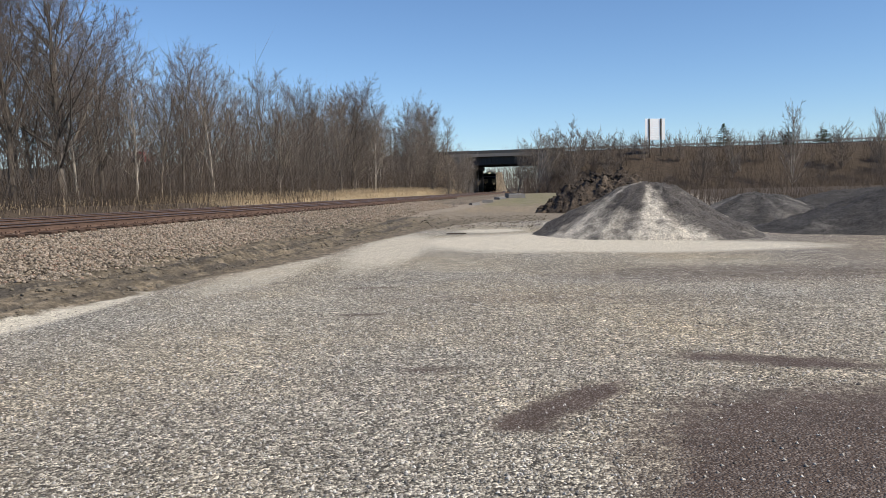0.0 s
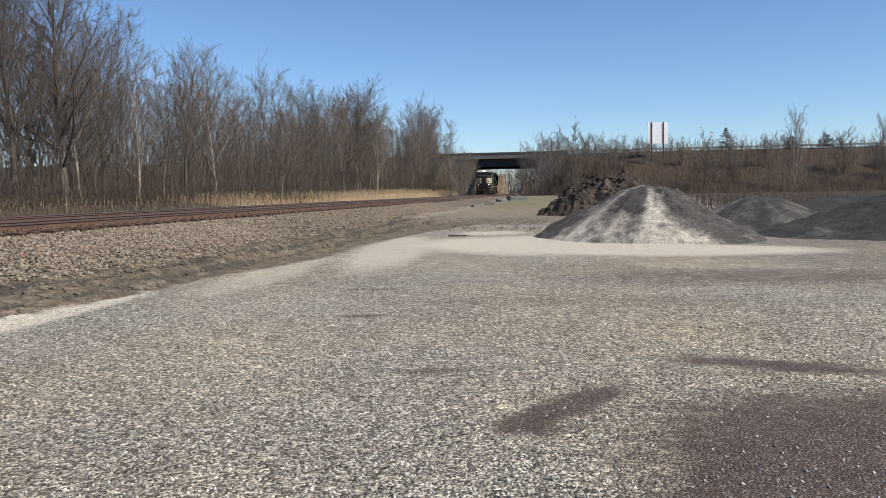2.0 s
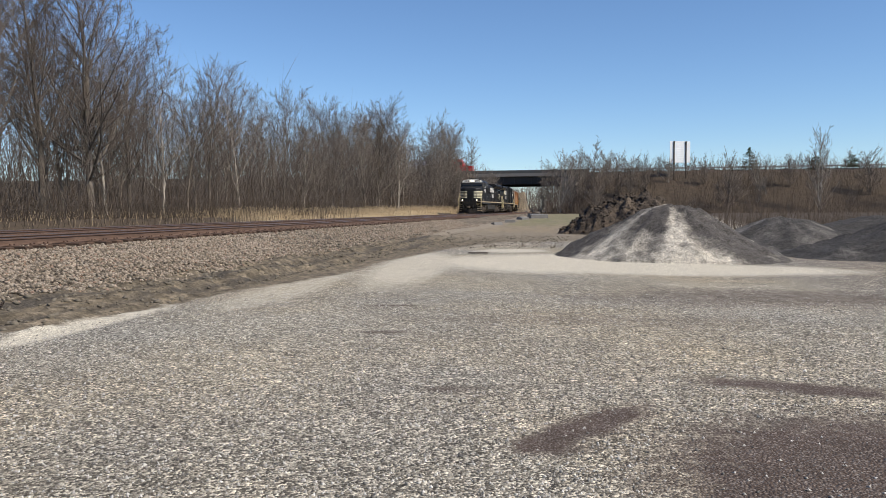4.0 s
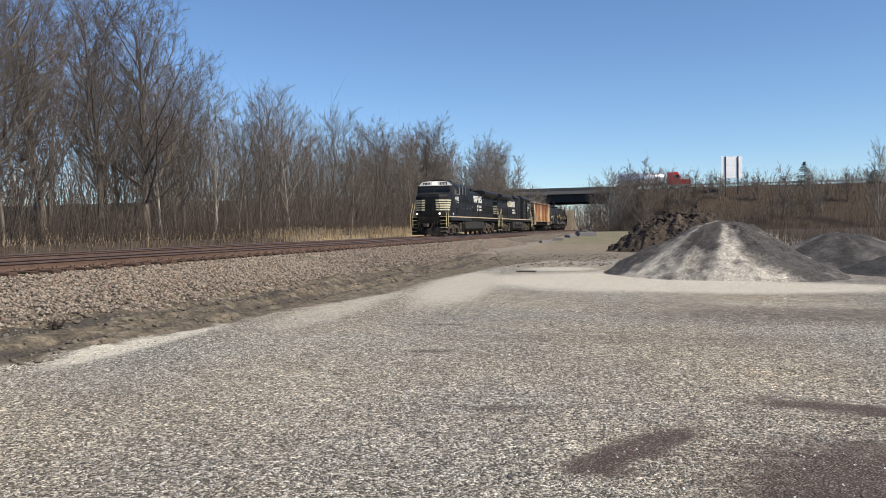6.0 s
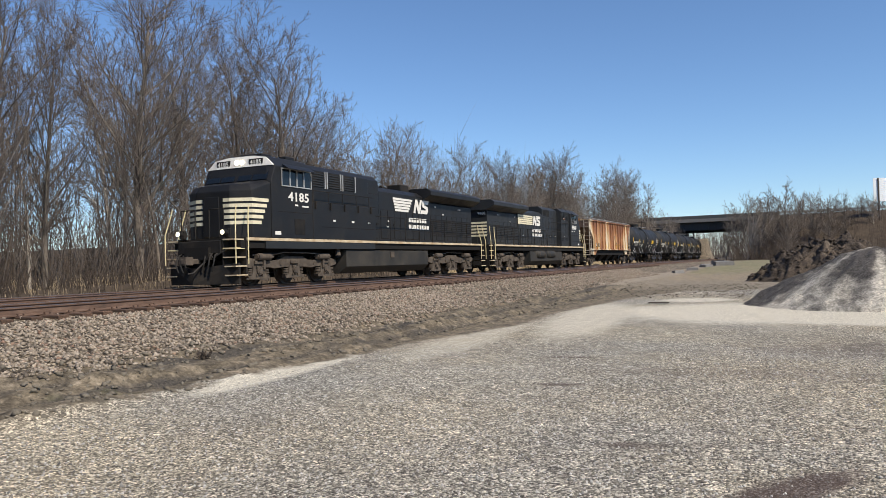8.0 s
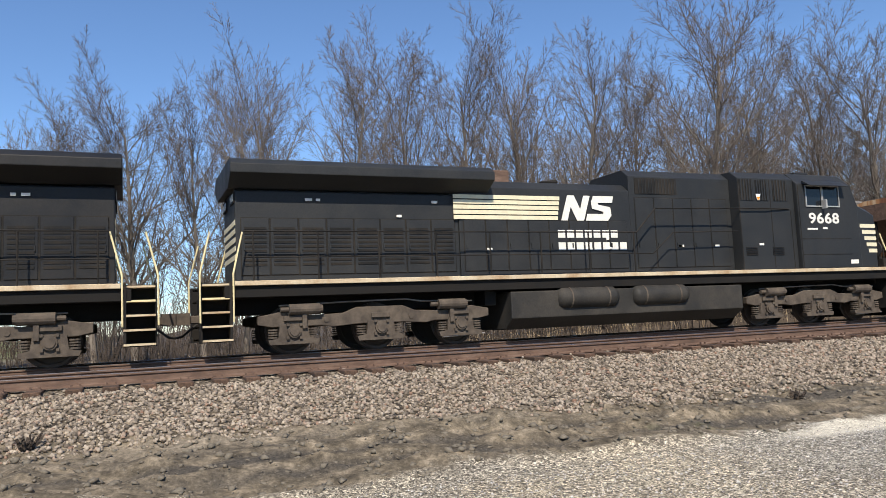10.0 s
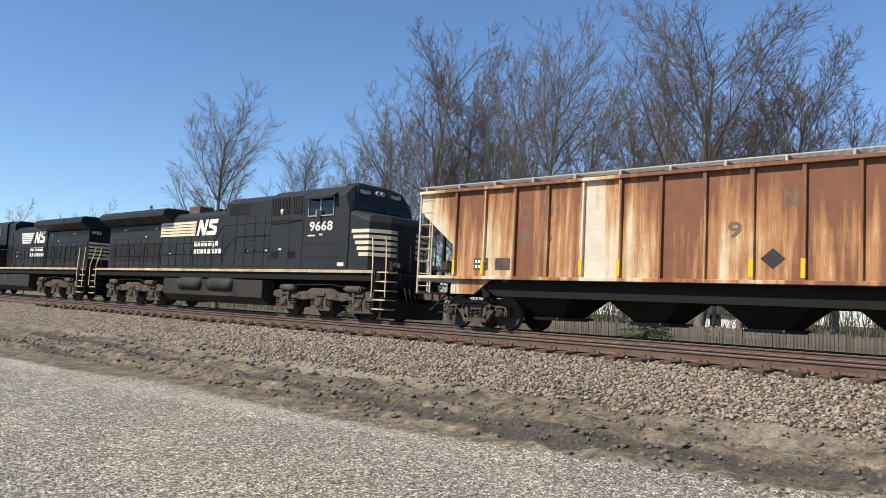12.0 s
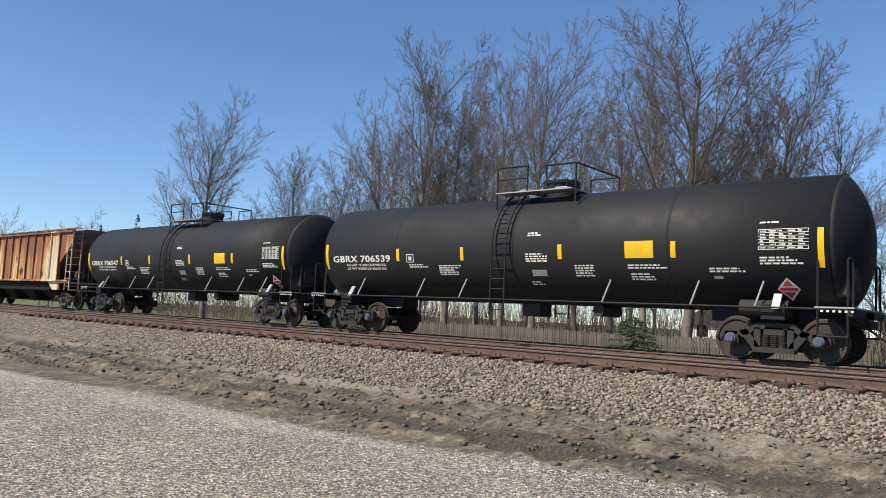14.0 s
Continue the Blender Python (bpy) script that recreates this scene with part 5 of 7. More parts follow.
# ---- locomotives
def loco_truck(parent, yc, flip):
    bm = new_bm()
    box(bm, -1.0, 1.0, -0.35, 0.35, 0.6, 0.95, 0.03)
    truck = part("truck", bm, UNDER, parent, at=pose(0, yc, 0))
    axles = (-1.98, 0.0, 1.98)
    for s in (-1, 1):
        bm = new_bm()
        x0, x1 = s * 1.02, s * 1.17
        prism(bm, [(-2.75, 0.66), (-2.45, 0.60), (-1.35, 0.60), (-1.1, 0.56), (-0.55, 0.60), (0.55, 0.60), (1.1, 0.56), (1.35, 0.60), (2.45, 0.60), (2.75, 0.66), (2.75, 0.84), (2.3, 0.92), (1.5, 0.83), (0.85, 0.86), (0.55, 0.98), (-0.55, 0.98), (-0.85, 0.86), (-1.5, 0.83), (-2.3, 0.92), (-2.75, 0.84)], "x", x0, x1)
        soften(bm, 0.02, 40)
        for a in axles:
            prism(bm, [(a - 0.52, 0.22), (a + 0.52, 0.22), (a + 0.56, 0.32), (a + 0.34, 0.36), (a + 0.30, 0.66), (a - 0.30, 0.66), (a - 0.34, 0.36), (a - 0.56, 0.32)], "x", s * 1.04, s * 1.21)
            box(bm, *sorted((s * 1.17, s * 1.23)), a - 0.22, a + 0.22, 0.72, 0.84, 0.01)
        for a in (-1.0, 1.0):
            tube(bm, (s * 1.165, a + 0.25, 0.72), (s * 1.19, a + 0.25, 0.72), 0.06, 10)
        part("side_frame", bm, TRUCK, truck)
        for a in axles:
            bm = new_bm()
            tube(bm, (s * 1.2, a, 0.50), (s * 1.27, a, 0.50), 0.145, 16)
            tube(bm, (s * 1.27, a, 0.50), (s * 1.295, a, 0.50), 0.105, 16)
            for i in range(4):
                t = 0.8 + 1.57 * i
                box(bm, *sorted((s * 1.2, s * 1.26)), a + 0.2 * math.cos(t) - 0.03, a + 0.2 * math.cos(t) + 0.03, 0.5 + 0.2 * math.sin(t) - 0.03, 0.5 + 0.2 * math.sin(t) + 0.03)
            part("journal_box", bm, TRUCK, truck)
            for d in (-0.44, 0.44):
                bm = new_bm()
                for j in range(4):
                    z = 0.36 + 0.055 * j
                    tube(bm, (s * 1.12, a + d, z), (s * 1.12, a + d, z + 0.032), 0.11, 10)
                part("spring", bm, TRUCK, truck)
        for a in (-1.75, 1.75):
            bm = new_bm()
            tube(bm, (s * 1.22, a - 0.34, 0.97), (s * 1.22, a + 0.34, 0.97), 0.125, 14)
            tube(bm, (s * 1.22, a - 0.40, 0.97), (s * 1.22, a - 0.34, 0.97), 0.09, 12)
            tube(bm, (s * 1.22, a + 0.34, 0.97), (s * 1.22, a + 0.52, 0.97), 0.05, 8)
            box(bm, *sorted((s * 1.2, s * 1.27)), a - 0.05, a + 0.05, 0.55, 0.95)
            part("brake_cylinder", bm, TRUCK, truck)
        bm = new_bm()
        pipe(bm, [(s * 1.2, -2.3, 1.03), (s * 1.2, -1.0, 1.06), (s * 1.2, -0.6, 1.12), (s * 1.2, 0.8, 1.10), (s * 1.2, 2.3, 1.06)], 0.018)
        pipe(bm, [(s * 1.18, -2.6, 0.24), (s * 1.18, -1.5, 0.2)], 0.02)
        part("brake_pipe", bm, STEEL, truck)
    for a in axles:
        w = new("wheelset", WHEEL_LOCO)
        w.parent = truck
        w.matrix_basis = pose(0, a, 0.53)
    return truck


def stairs(parent, y0, y1, s, yellow):
    """Corner steps; y0 is the outer end, y1 the cab side."""
    x0, x1 = s * 0.92, s * 1.5
    lo, hi = min(y0, y1), max(y0, y1)
    for k in range(5):
        bm = new_bm()
        z = 0.38 + 0.29 * k
        inset = 0.03 * k
        box(bm, *sorted((x0, x1 - s * inset)), lo, hi, z - 0.02, z + 0.02)
        part("step", bm, HANDRAIL_Y if k in (3,) and yellow else SILL, parent)
    bm = new_bm()
    box(bm, *sorted((x0, x1 - s * 0.14)), hi, hi + 0.03, 0.33, 1.6)
    box(bm, *sorted((x0, x0 + s * 0.03)), lo, hi, 0.33, 1.6)
    part("step_riser", bm, UNDER, parent)
    mat = HANDRAIL_Y if yellow else SILL
    for y, top in ((lo - 0.02, 2.65), (hi + 0.05, 2.65)):
        bm = new_bm()
        d = 0.22 if y0 < y1 else -0.22
        pipe(bm, [(x1, y, 0.75), (x1, y, 1.75), (x1 - s * 0.1, y + d * 0.6, 2.3), (x1 - s * 0.14, y + d, top)], 0.02)
        part("grab_iron", bm, mat, parent)


def loco(name, number, label, body, modern):
    """Six-axle hood locomotive with a wide nose; the cab leads."""
    L = empty(name, label=label, category="locomotive", group="locomotives of the train")
    # frame and deck
    bm = new_bm()
    box(bm, -1.42, 1.42, 1.1, 21.3, 1.25, 1.5, 0.01)
    box(bm, -0.5, 0.5, 0.6, 21.7, 0.9, 1.3)
    for yy in (7.2, 15.0):
        box(bm, -1.1, 1.1, yy - 0.15, yy + 0.15, 0.9, 1.3)
    part("underframe", bm, UNDER, L)
    bm = new_bm()
    box(bm, -1.5, 1.5, 1.35, 21.1, 1.5, 1.6, 0.008)
    part("deck", bm, SILL, L, "worn cream sill stripe")
    # nose
    nose_pts = mirror([(0.72, 1.42, 1.6), (1.36, 1.78, 1.6), (1.47, 2.72, 1.6), (0.72, 1.42, 3.18), (1.36, 1.78, 3.20), (1.47, 2.72, 3.52), (0.62, 1.54, 3.40), (1.18, 1.88, 3.42), (1.30, 2.72, 3.62)])
    bm = new_bm()
    hull(bm, nose_pts)
    soften(bm, 0.035)
    nose = part("nose", bm, body, L)
    bm = new_bm()
    box(bm, -0.42, 0.28, 1.385, 1.43, 1.66, 3.0, 0.01)
    part("nose_door", bm, body, nose)
    for k in range(5):
        z = 2.06 + 0.19 * k
        back = 2.72 - 0.12 * (4 - k)
        e = 0.008
        xb = 1.36 + (back - 1.78) / (2.72 - 1.78) * 0.11 + e
        for sx in (-1, 1):
            bm = new_bm()
            prism(bm, [(sx * xb, back + 0.1), (sx * (1.36 + e), 1.775 - e), (sx * 0.72, 1.415 - e), (sx * 0.44, 1.415 - e), (sx * 0.44, 1.6), (sx * 1.2, 2.0)], "z", z, z + 0.115)
            part("stripe", bm, CREAM, nose, "cream safety stripe")
    # cab
    bm = new_bm()
    hull(bm, mirror([(1.5, 2.62, 1.6), (1.5, 5.05, 1.6), (1.5, 2.62, 3.5), (1.5, 2.86, 4.1), (1.5, 5.05, 4.1), (1.12, 2.9, 4.46), (1.12, 5.05, 4.46), (0.55, 2.95, 4.56), (0.55, 5.05, 4.56), (1.3, 2.6, 3.62)]))
    soften(bm, 0.03)
    cab = part("cab", bm, body, L)
    if modern:
        bm = new_bm()
        hull(bm, mirror([(1.44, 2.80, 4.13), (1.12, 2.84, 4.43), (0.55, 2.87, 4.52), (0.55, 3.0, 4.50), (1.12, 3.0, 4.42), (1.47, 2.95, 4.13), (0.9, 2.76, 4.13)]))
        part("cab_brow", bm, WHITE, cab, "white painted cab brow")
    for s in (-1, 1):
        panes = ((3.2, 3.62), (3.68, 4.02), (4.08, 4.44), (4.5, 4.9)) if modern else ((3.42, 4.05), (4.12, 4.72))
        for a, b2 in panes:
            bm = new_bm()
            x = s * 1.503
            for u0, u1, z0, z1 in ((a - 0.03, a, 3.42, 4.06), (b2, b2 + 0.03, 3.42, 4.06), (a, b2, 3.42, 3.455), (a, b2, 4.025, 4.06)):
                box(bm, *sorted((x, x + s * 0.03)), u0, u1, z0, z1)
            w = part("window", bm, GALV, cab)
            bm = new_bm()
            box(bm, *sorted((s * 1.498, s * 1.51)), a, b2, 3.455, 4.025)
            part("pane", bm, GLASS, w)
        bm = new_bm()
        prism(bm, [(s * 1.5, 4.14), (s * 1.78, 4.0), (s * 1.785, 4.02), (s * 1.5, 4.2)], "y", 3.25, 4.85)
        part("sun_visor", bm, body, cab)
        if not modern:
            bm = new_bm()
            box(bm, *sorted((s * 1.52, s * 1.7)), 4.08, 4.14, 3.36, 3.62, 0.01)
            part("mirror", bm, GALV, cab)
        # windscreen panes lie on the raked front
        for x0, x1 in ((0.08, 0.66), (0.72, 1.34)):
            bm = new_bm()
            q = [(s * x0, 2.585, 3.63), (s * x1, 2.59, 3.63), (s * x1 * 0.98, 2.85, 4.10), (s * x0, 2.85, 4.10)]
            hull(bm, [(x, y - 0.02, z) for x, y, z in q] + [(x, y + 0.05, z) for x, y, z in q])
            part("windscreen", bm, GLASS, cab)
        bm = new_bm()
        box(bm, *sorted((s * 0.42, s * 1.02)), 2.78, 2.86, 4.17, 4.40, 0.01)
        nb = part("number_board", bm, GRILLE, cab)
        lettering("number", number, 0.16, WHITE, nb, pose(s * 0.72 - 0.24, 2.775, 4.2, 0, 0, -90), 0.48)
    bm = new_bm()
    for x in (-0.11, 0.11):
        tube(bm, (x, 2.88, 4.3), (x, 2.76, 4.3), 0.085, 14)
    part("headlight", bm, LAMP if modern else GALV, cab, "lit twin headlight" if modern else "unlit twin headlight")
    bm = new_bm()
    box(bm, -0.5, 0.5, 3.4, 4.0, 4.55, 4.68, 0.03)
    box(bm, 0.6, 0.95, 4.2, 4.7, 4.48, 4.62, 0.02)
    tube(bm, (-0.3, 3.3, 4.55), (-0.3, 3.3, 4.85), 0.015, 6)
    tube(bm, (0.4, 4.5, 4.55), (0.4, 4.5, 4.9), 0.012, 6)
    part("roof_equipment", bm, body, cab)
    # hoods
    def hood_section(nm, y0, y1, w, top, ch=0.22):
        b = new_bm()
        prism(b, [(-w, 1.6), (w, 1.6), (w, top - ch), (w - ch * 1.3, top), (-w + ch * 1.3, top), (-w, top - ch)], "y", y0, y1)
        soften(b, 0.02)
        return part(nm, b, body, L)
    if modern:
        cabinet = hood_section("equipment_cabinet", 5.05, 9.6, 1.12, 4.46)
        bm = new_bm()
        box(bm, -1.48, 1.48, 5.05, 9.6, 1.6, 2.98, 0.02)
        part("side_cabinet", bm, body, L)
        bm = new_bm()
        box(bm, -1.49, 1.49, 2.3, 9.5, 1.24, 1.49, 0.008)
        part("sill_panel", bm, BLACK2, L, "dusty dark grey sill panel")
        blower = hood_section("blower_hood", 9.6, 10.65, 1.02, 4.46)
    else:
        cabinet = hood_section("equipment_cabinet", 5.05, 7.15, 1.36, 4.46)
        blower = hood_section("blower_hood", 7.15, 10.65, 1.02, 4.46)
    engine = hood_section("engine_hood", 10.65, 15.7, 1.02, 4.04)
    radiator = hood_section("radiator_hood", 15.7, 21.0, 0.98, 3.82)
    bm = new_bm()
    prism(bm, [(-1.5, 3.92), (-1.0, 3.66), (1.0, 3.66), (1.5, 3.92), (1.5, 4.12), (1.3, 4.26), (-1.3, 4.26), (-1.5, 4.12)], "y", 14.9, 21.15)
    soften(bm, 0.02)
    part("radiator_wing", bm, body, L)
    for s in (-1, 1):
        # hood doors
        for owner, ya, yb, w, ztop in ((blower, 9.7 if modern else 7.3, 10.5, 1.02, 3.65), (engine, 10.8, 15.6, 1.02, 3.0), (radiator, 15.8, 20.9, 0.98, 3.0)):
            n = round((yb - ya) / 0.62)
            bm = new_bm()
            box(bm, *sorted((s * w, s * (w + 0.004))), ya, yb, 1.73, ztop + 0.02)
            part("door_gap", bm, GRILLE, owner)
            for k in range(n):
                a = ya + (yb - ya) * k / n + 0.02
                b2 = ya + (yb - ya) * (k + 1) / n - 0.02
                bm = new_bm()
                box(bm, *sorted((s * w, s * (w + 0.022))), a, b2, 1.75, ztop, 0.006)
                d = part("hood_door", bm, body, owner)
                bm = new_bm()
                box(bm, *sorted((s * (w + 0.02), s * (w + 0.05))), b2 - 0.07, b2 - 0.04, 2.3, 2.42)
                part("latch", bm, body, d)
                if owner is radiator:
                    bm = new_bm()
                    for j in range(9):
                        box(bm, *sorted((s * (w + 0.02), s * (w + 0.035))), a + 0.06, b2 - 0.06, 1.95 + 0.1 * j, 2.0 + 0.1 * j)
                    part("louvre", bm, GRILLE, d)
        if not modern:
            bm = new_bm()
            box(bm, *sorted((s * 1.02, s * 1.035)), 9.05, 10.45, 3.76, 4.2)
            v = part("intake_screen", bm, GRILLE, blower)
            bm = new_bm()
            for k in range(12):
                box(bm, *sorted((s * 1.03, s * 1.045)), 9.1 + 0.11 * k, 9.12 + 0.11 * k, 3.78, 4.18)
            part("screen_insert", bm, body, v)
            for a, b2 in ((5.3, 5.85), (6.05, 6.5), (6.6, 7.1)):
                bm = new_bm()
                box(bm, *sorted((s * 1.36, s * 1.372)), a, b2, 3.6, 4.2)
                g = part("grille", bm, GRILLE, cabinet)
                bm = new_bm()
                for k in range(5):
                    y = a + (b2 - a) * (k + 0.5) / 5
                    box(bm, *sorted((s * 1.37, s * 1.39)), y - 0.02, y + 0.02, 3.6, 4.2)
                part("grille_insert", bm, body, g)
            # louvres low on the cabinet, small stencils
            for a in (5.6, 6.6):
                bm = new_bm()
                for j in range(5):
                    box(bm, *sorted((s * 1.36, s * 1.38)), a, a + 0.42, 2.02 + 0.05 * j, 2.045 + 0.05 * j)
                part("louvre", bm, GRILLE, cabinet)
        else:
            for a in (5.45, 6.55, 7.65):
                bm = new_bm()
                box(bm, *sorted((s * 1.12, s * 1.13)), a, a + 0.9, 3.62, 4.2)
                g = part("grille", bm, GRILLE, cabinet)
                bm = new_bm()
                for k in range(6):
                    box(bm, *sorted((s * 1.13, s * 1.15)), a, a + 0.9, 3.64 + 0.095 * k, 3.68 + 0.095 * k)
                part("grille_insert", bm, BLACK2, g)
                for y in (a - 0.05, a + 0.9):
                    bm = new_bm()
                    box(bm, *sorted((s * 1.12, s * 1.16)), y, y + 0.05, 3.58, 4.24)
                    part("grille_frame", bm, GALV, g)
            bm = new_bm()
            pipe(bm, [(s * 1.4, 5.1, 3.42), (s * 1.4, 9.5, 3.42)], 0.018)
            for y in (5.2, 6.2, 7.2, 8.2, 9.2):
                pipe(bm, [(s * 1.4, y, 2.98), (s * 1.4, y, 3.42)], 0.016)
            part("ledge_rail", bm, GRILLE, L)
            for y in (5.2, 6.2, 7.2, 8.2, 9.2):
                bm = new_bm()
                box(bm, *sorted((s * 1.48, s * 1.53)), y - 0.03, y + 0.03, 2.72, 3.0)
                part("rail_bracket", bm, GRILLE, L)
            for z0, y0, y1 in ((2.06, 5.6, 9.45), (3.0, 5.06, 9.58)):
                bm = new_bm()
                box(bm, *sorted((s * 1.478, s * 1.486)), y0, y1, z0, z0 + 0.022)
                part("panel_seam", bm, GRILLE, L)
        # walkway railing
        zt = 2.66
        for k in range(8):
            y = 20.7 - 1.4 * k
            if modern and y < 9.7:
                continue
            bm = new_bm()
            pipe(bm, [(s * 1.44, y, 1.6), (s * 1.44, y, zt if y > 10.6 or modern else 3.28)], 0.021)
            part("stanchion", bm, GRILLE, L)
        bm = new_bm()
        pipe(bm, [(s * 1.44, 20.9, zt), (s * 1.44, 10.8, zt)] + ([(s * 1.44, 9.7, zt)] if modern else [(s * 1.44, 10.15, 3.3), (s * 1.44, 6.2, 3.36), (s * 1.38, 5.3, 3.36)]), 0.02)
        part("handrail", bm, GRILLE, L)
        bm = new_bm()
        pipe(bm, [(s * 1.44, 20.9, 2.1), (s * 1.44, 10.3, 2.1)] + ([(s * 1.44, 9.7, 2.1)] if modern else [(s * 1.44, 9.6, 2.66), (s * 1.40, 7.3, 2.7)]), 0.016)
        part("handrail", bm, GRILLE, L)
        # ladder steps by the truck, stencils
        bm = new_bm()
        rngs = random.Random(3)
        for k in range(14):
            y = rngs.uniform(5.4, 20.5)
            w = (1.49 if modern and y < 9.6 else 1.385) if y < 7.1 or (modern and y < 9.6) else 1.05 if y < 15.7 else 1.02
            z = rngs.choice((2.25, 2.5, 3.05, 3.4)) if y > 9.7 else 2.3
            if 10.8 < y < 15.8 and z > 2.8:
                continue
            box(bm, *sorted((s * w, s * (w + 0.004))), y, y + rngs.uniform(0.06, 0.2), z, z + 0.06)
        part("stencil", bm, WHITE, L)
        # herald: plain cream bars and two slanted blocks
        if s == (1 if modern else -1) or True:
            flow = 1 if s > 0 else -1          # reading direction along y
            def Y(r):
                base = (11.9 if modern else 10.95) if s > 0 else (15.2 if modern else 15.85)
                return base + flow * r
            lw = 1.9 if modern else 3.0
            x = 1.046
            for k in range(5):
                bm = new_bm()
                z0 = 3.02 + 0.128 * k
                a, b2 = sorted((Y(0.0 + (0.05 * (4 - k) if modern else 0)), Y(lw - (0.10 * (4 - k) if modern else 0.02 * (4 - k)))))
                box(bm, *sorted((s * x, s * (x + 0.006))), a, b2, z0, z0 + 0.1)
                part("herald_bar", bm, WHITE if modern else CREAM, engine)
            o = lw + (0.1 if modern else 0.02)
            for p in ([(0, 0), (0.2, 0), (0.32, 0.36), (0.5, 0), (0.72, 0), (0.95, 0.66), (0.74, 0.66), (0.62, 0.3), (0.44, 0.66), (0.23, 0.66)], [(0.78, 0.0), (1.5, 0.0), (1.62, 0.14), (1.6, 0.36), (1.2, 0.43), (1.2, 0.48), (1.66, 0.48), (1.72, 0.66), (1.06, 0.66), (0.98, 0.5), (1.0, 0.32), (1.36, 0.24), (1.36, 0.18), (0.84, 0.18)]):
                bm = new_bm()
                prism(bm, [(Y(o + a * 0.96), 3.01 + b2) for a, b2 in p], "x", s * x, s * (x + 0.006))
                part("herald_block", bm, WHITE, engine)
            for row, (z0, n) in enumerate(((2.56, 7), (2.24, 8))):
                for k in range(n):
                    bm = new_bm()
                    r0 = (lw + 0.0 if modern else 2.9) + 0.27 * k - (0.4 if modern else 0.0)
                    a, b2 = sorted((Y(r0), Y(r0 + 0.21)))
                    box(bm, *sorted((s * x, s * (x + 0.006))), a, b2, z0, z0 + 0.2)
                    part("name_bar", bm, WHITE, engine)
        # cab number
        place = pose(1.502, 3.55, 2.92, 0, 0, 0) if s > 0 else pose(-1.502, 4.66, 2.92, 0, 0, 180)
        lettering("number", number, 0.33, WHITE, cab, place, 1.22)
        bm = new_bm()
        box(bm, *sorted((s * 1.5, s * 1.504)), 3.95, 4.12, 2.76, 2.82)
        box(bm, *sorted((s * 1.5, s * 1.504)), 4.35, 4.75, 2.74, 2.79)
        box(bm, *sorted((s * 1.5, s * 1.504)), 2.78, 3.1, 1.72, 1.84)
        part("stencil", bm, WHITE, cab)
        for z0, y0, y1 in ((2.52, 2.95, 5.0),) if modern else ((2.46, 3.0, 5.0), (2.0, 3.0, 5.0)):
            bm = new_bm()
            box(bm, *sorted((s * 1.498, s * 1.506)), y0, y1, z0, z0 + 0.02)
            part("panel_seam", bm, GRILLE, cab)
        bm = new_bm()
        box(bm, *sorted((s * 1.498, s * 1.506)), 5.0, 5.03, 1.62, 4.05)
        part("panel_seam", bm, GRILLE, cab)
        if not modern:
            for y, z0, z1 in ((5.95, 1.65, 4.2), (7.12, 1.65, 4.2), (5.2, 1.65, 3.3)):
                bm = new_bm()
                box(bm, *sorted((s * 1.358, s * 1.366)), y, y + 0.025, z0, z1)
                part("panel_seam", bm, GRILLE, cabinet)
            bm = new_bm()
            prism(bm, [(6.36, 3.78), (6.54, 3.78), (6.49, 3.60), (6.41, 3.60)], "x", s * 1.395, s * 1.40)
            part("warning_plate", bm, PLACARD, cabinet)
            bm = new_bm()
            prism(bm, [(6.39, 3.70), (6.51, 3.70), (6.48, 3.61), (6.42, 3.61)], "x", s * 1.40, s * 1.403)
            part("warning_mark", bm, ORANGE, cabinet)
        if modern:
            bm = new_bm()
            box(bm, *sorted((s * 1.5, s * 1.512)), 3.9, 4.5, 1.75, 2.3)
            part("vent", bm, GRILLE, cab)
        stairs(L, 0.78, 1.32, s, True)
        stairs(L, 21.75, 21.15, s, True)
    # rear end of the long hood
    for k in range(5):
        bm = new_bm()
        box(bm, -0.95, 0.95, 21.0, 21.008, 2.1 + 0.19 * k, 2.21 + 0.19 * k)
        part("stripe", bm, CREAM, radiator, "cream safety stripe")
    for s in (-1, 1):
        bm = new_bm()
        box(bm, *sorted((s * 0.35, s * 0.92)), 20.99, 21.03, 3.35, 3.6)
        nb = part("number_board", bm, GRILLE, radiator)
        lettering("number", number, 0.17, WHITE, nb, pose(s * 0.635 + 0.25, 21.032, 3.39, 0, 0, 90), 0.5)
    # roof details
    bm = new_bm()
    box(bm, -0.36, 0.36, 13.9, 14.8, 4.02, 4.42, 0.03)
    part("exhaust_outlet", bm, GRILLE if modern else RAIL, engine, "black exhaust stack" if modern else "rusty exhaust stack")
    bm = new_bm()
    for k, x in enumerate((-0.2, 0, 0.2)):
        tube(bm, (x, 12.9, 4.16), (x, 12.4 - 0.06 * k, 4.16), 0.03, 8, 0.09)
    box(bm, -0.05, 0.05, 12.85, 12.95, 4.0, 4.15)
    part("horn", bm, GRILLE, engine)
    bm = new_bm()
    for k in range(5):
        box(bm, -0.35, 0.35, 11.0 + 0.55 * k, 11.4 + 0.55 * k, 4.03, 4.08, 0.01)
    part("roof_hatch", bm, body, engine)
    # fuel tank
    bm = new_bm()
    prism(bm, [(-1.05, 0.28), (1.05, 0.28), (1.42, 0.55), (1.42, 1.2), (-1.42, 1.2), (-1.42, 0.55)], "y", 7.35, 14.6)
    soften(bm, 0.03)
    tank = part("fuel_tank", bm, TANKFUEL, L, "dusty fuel tank")
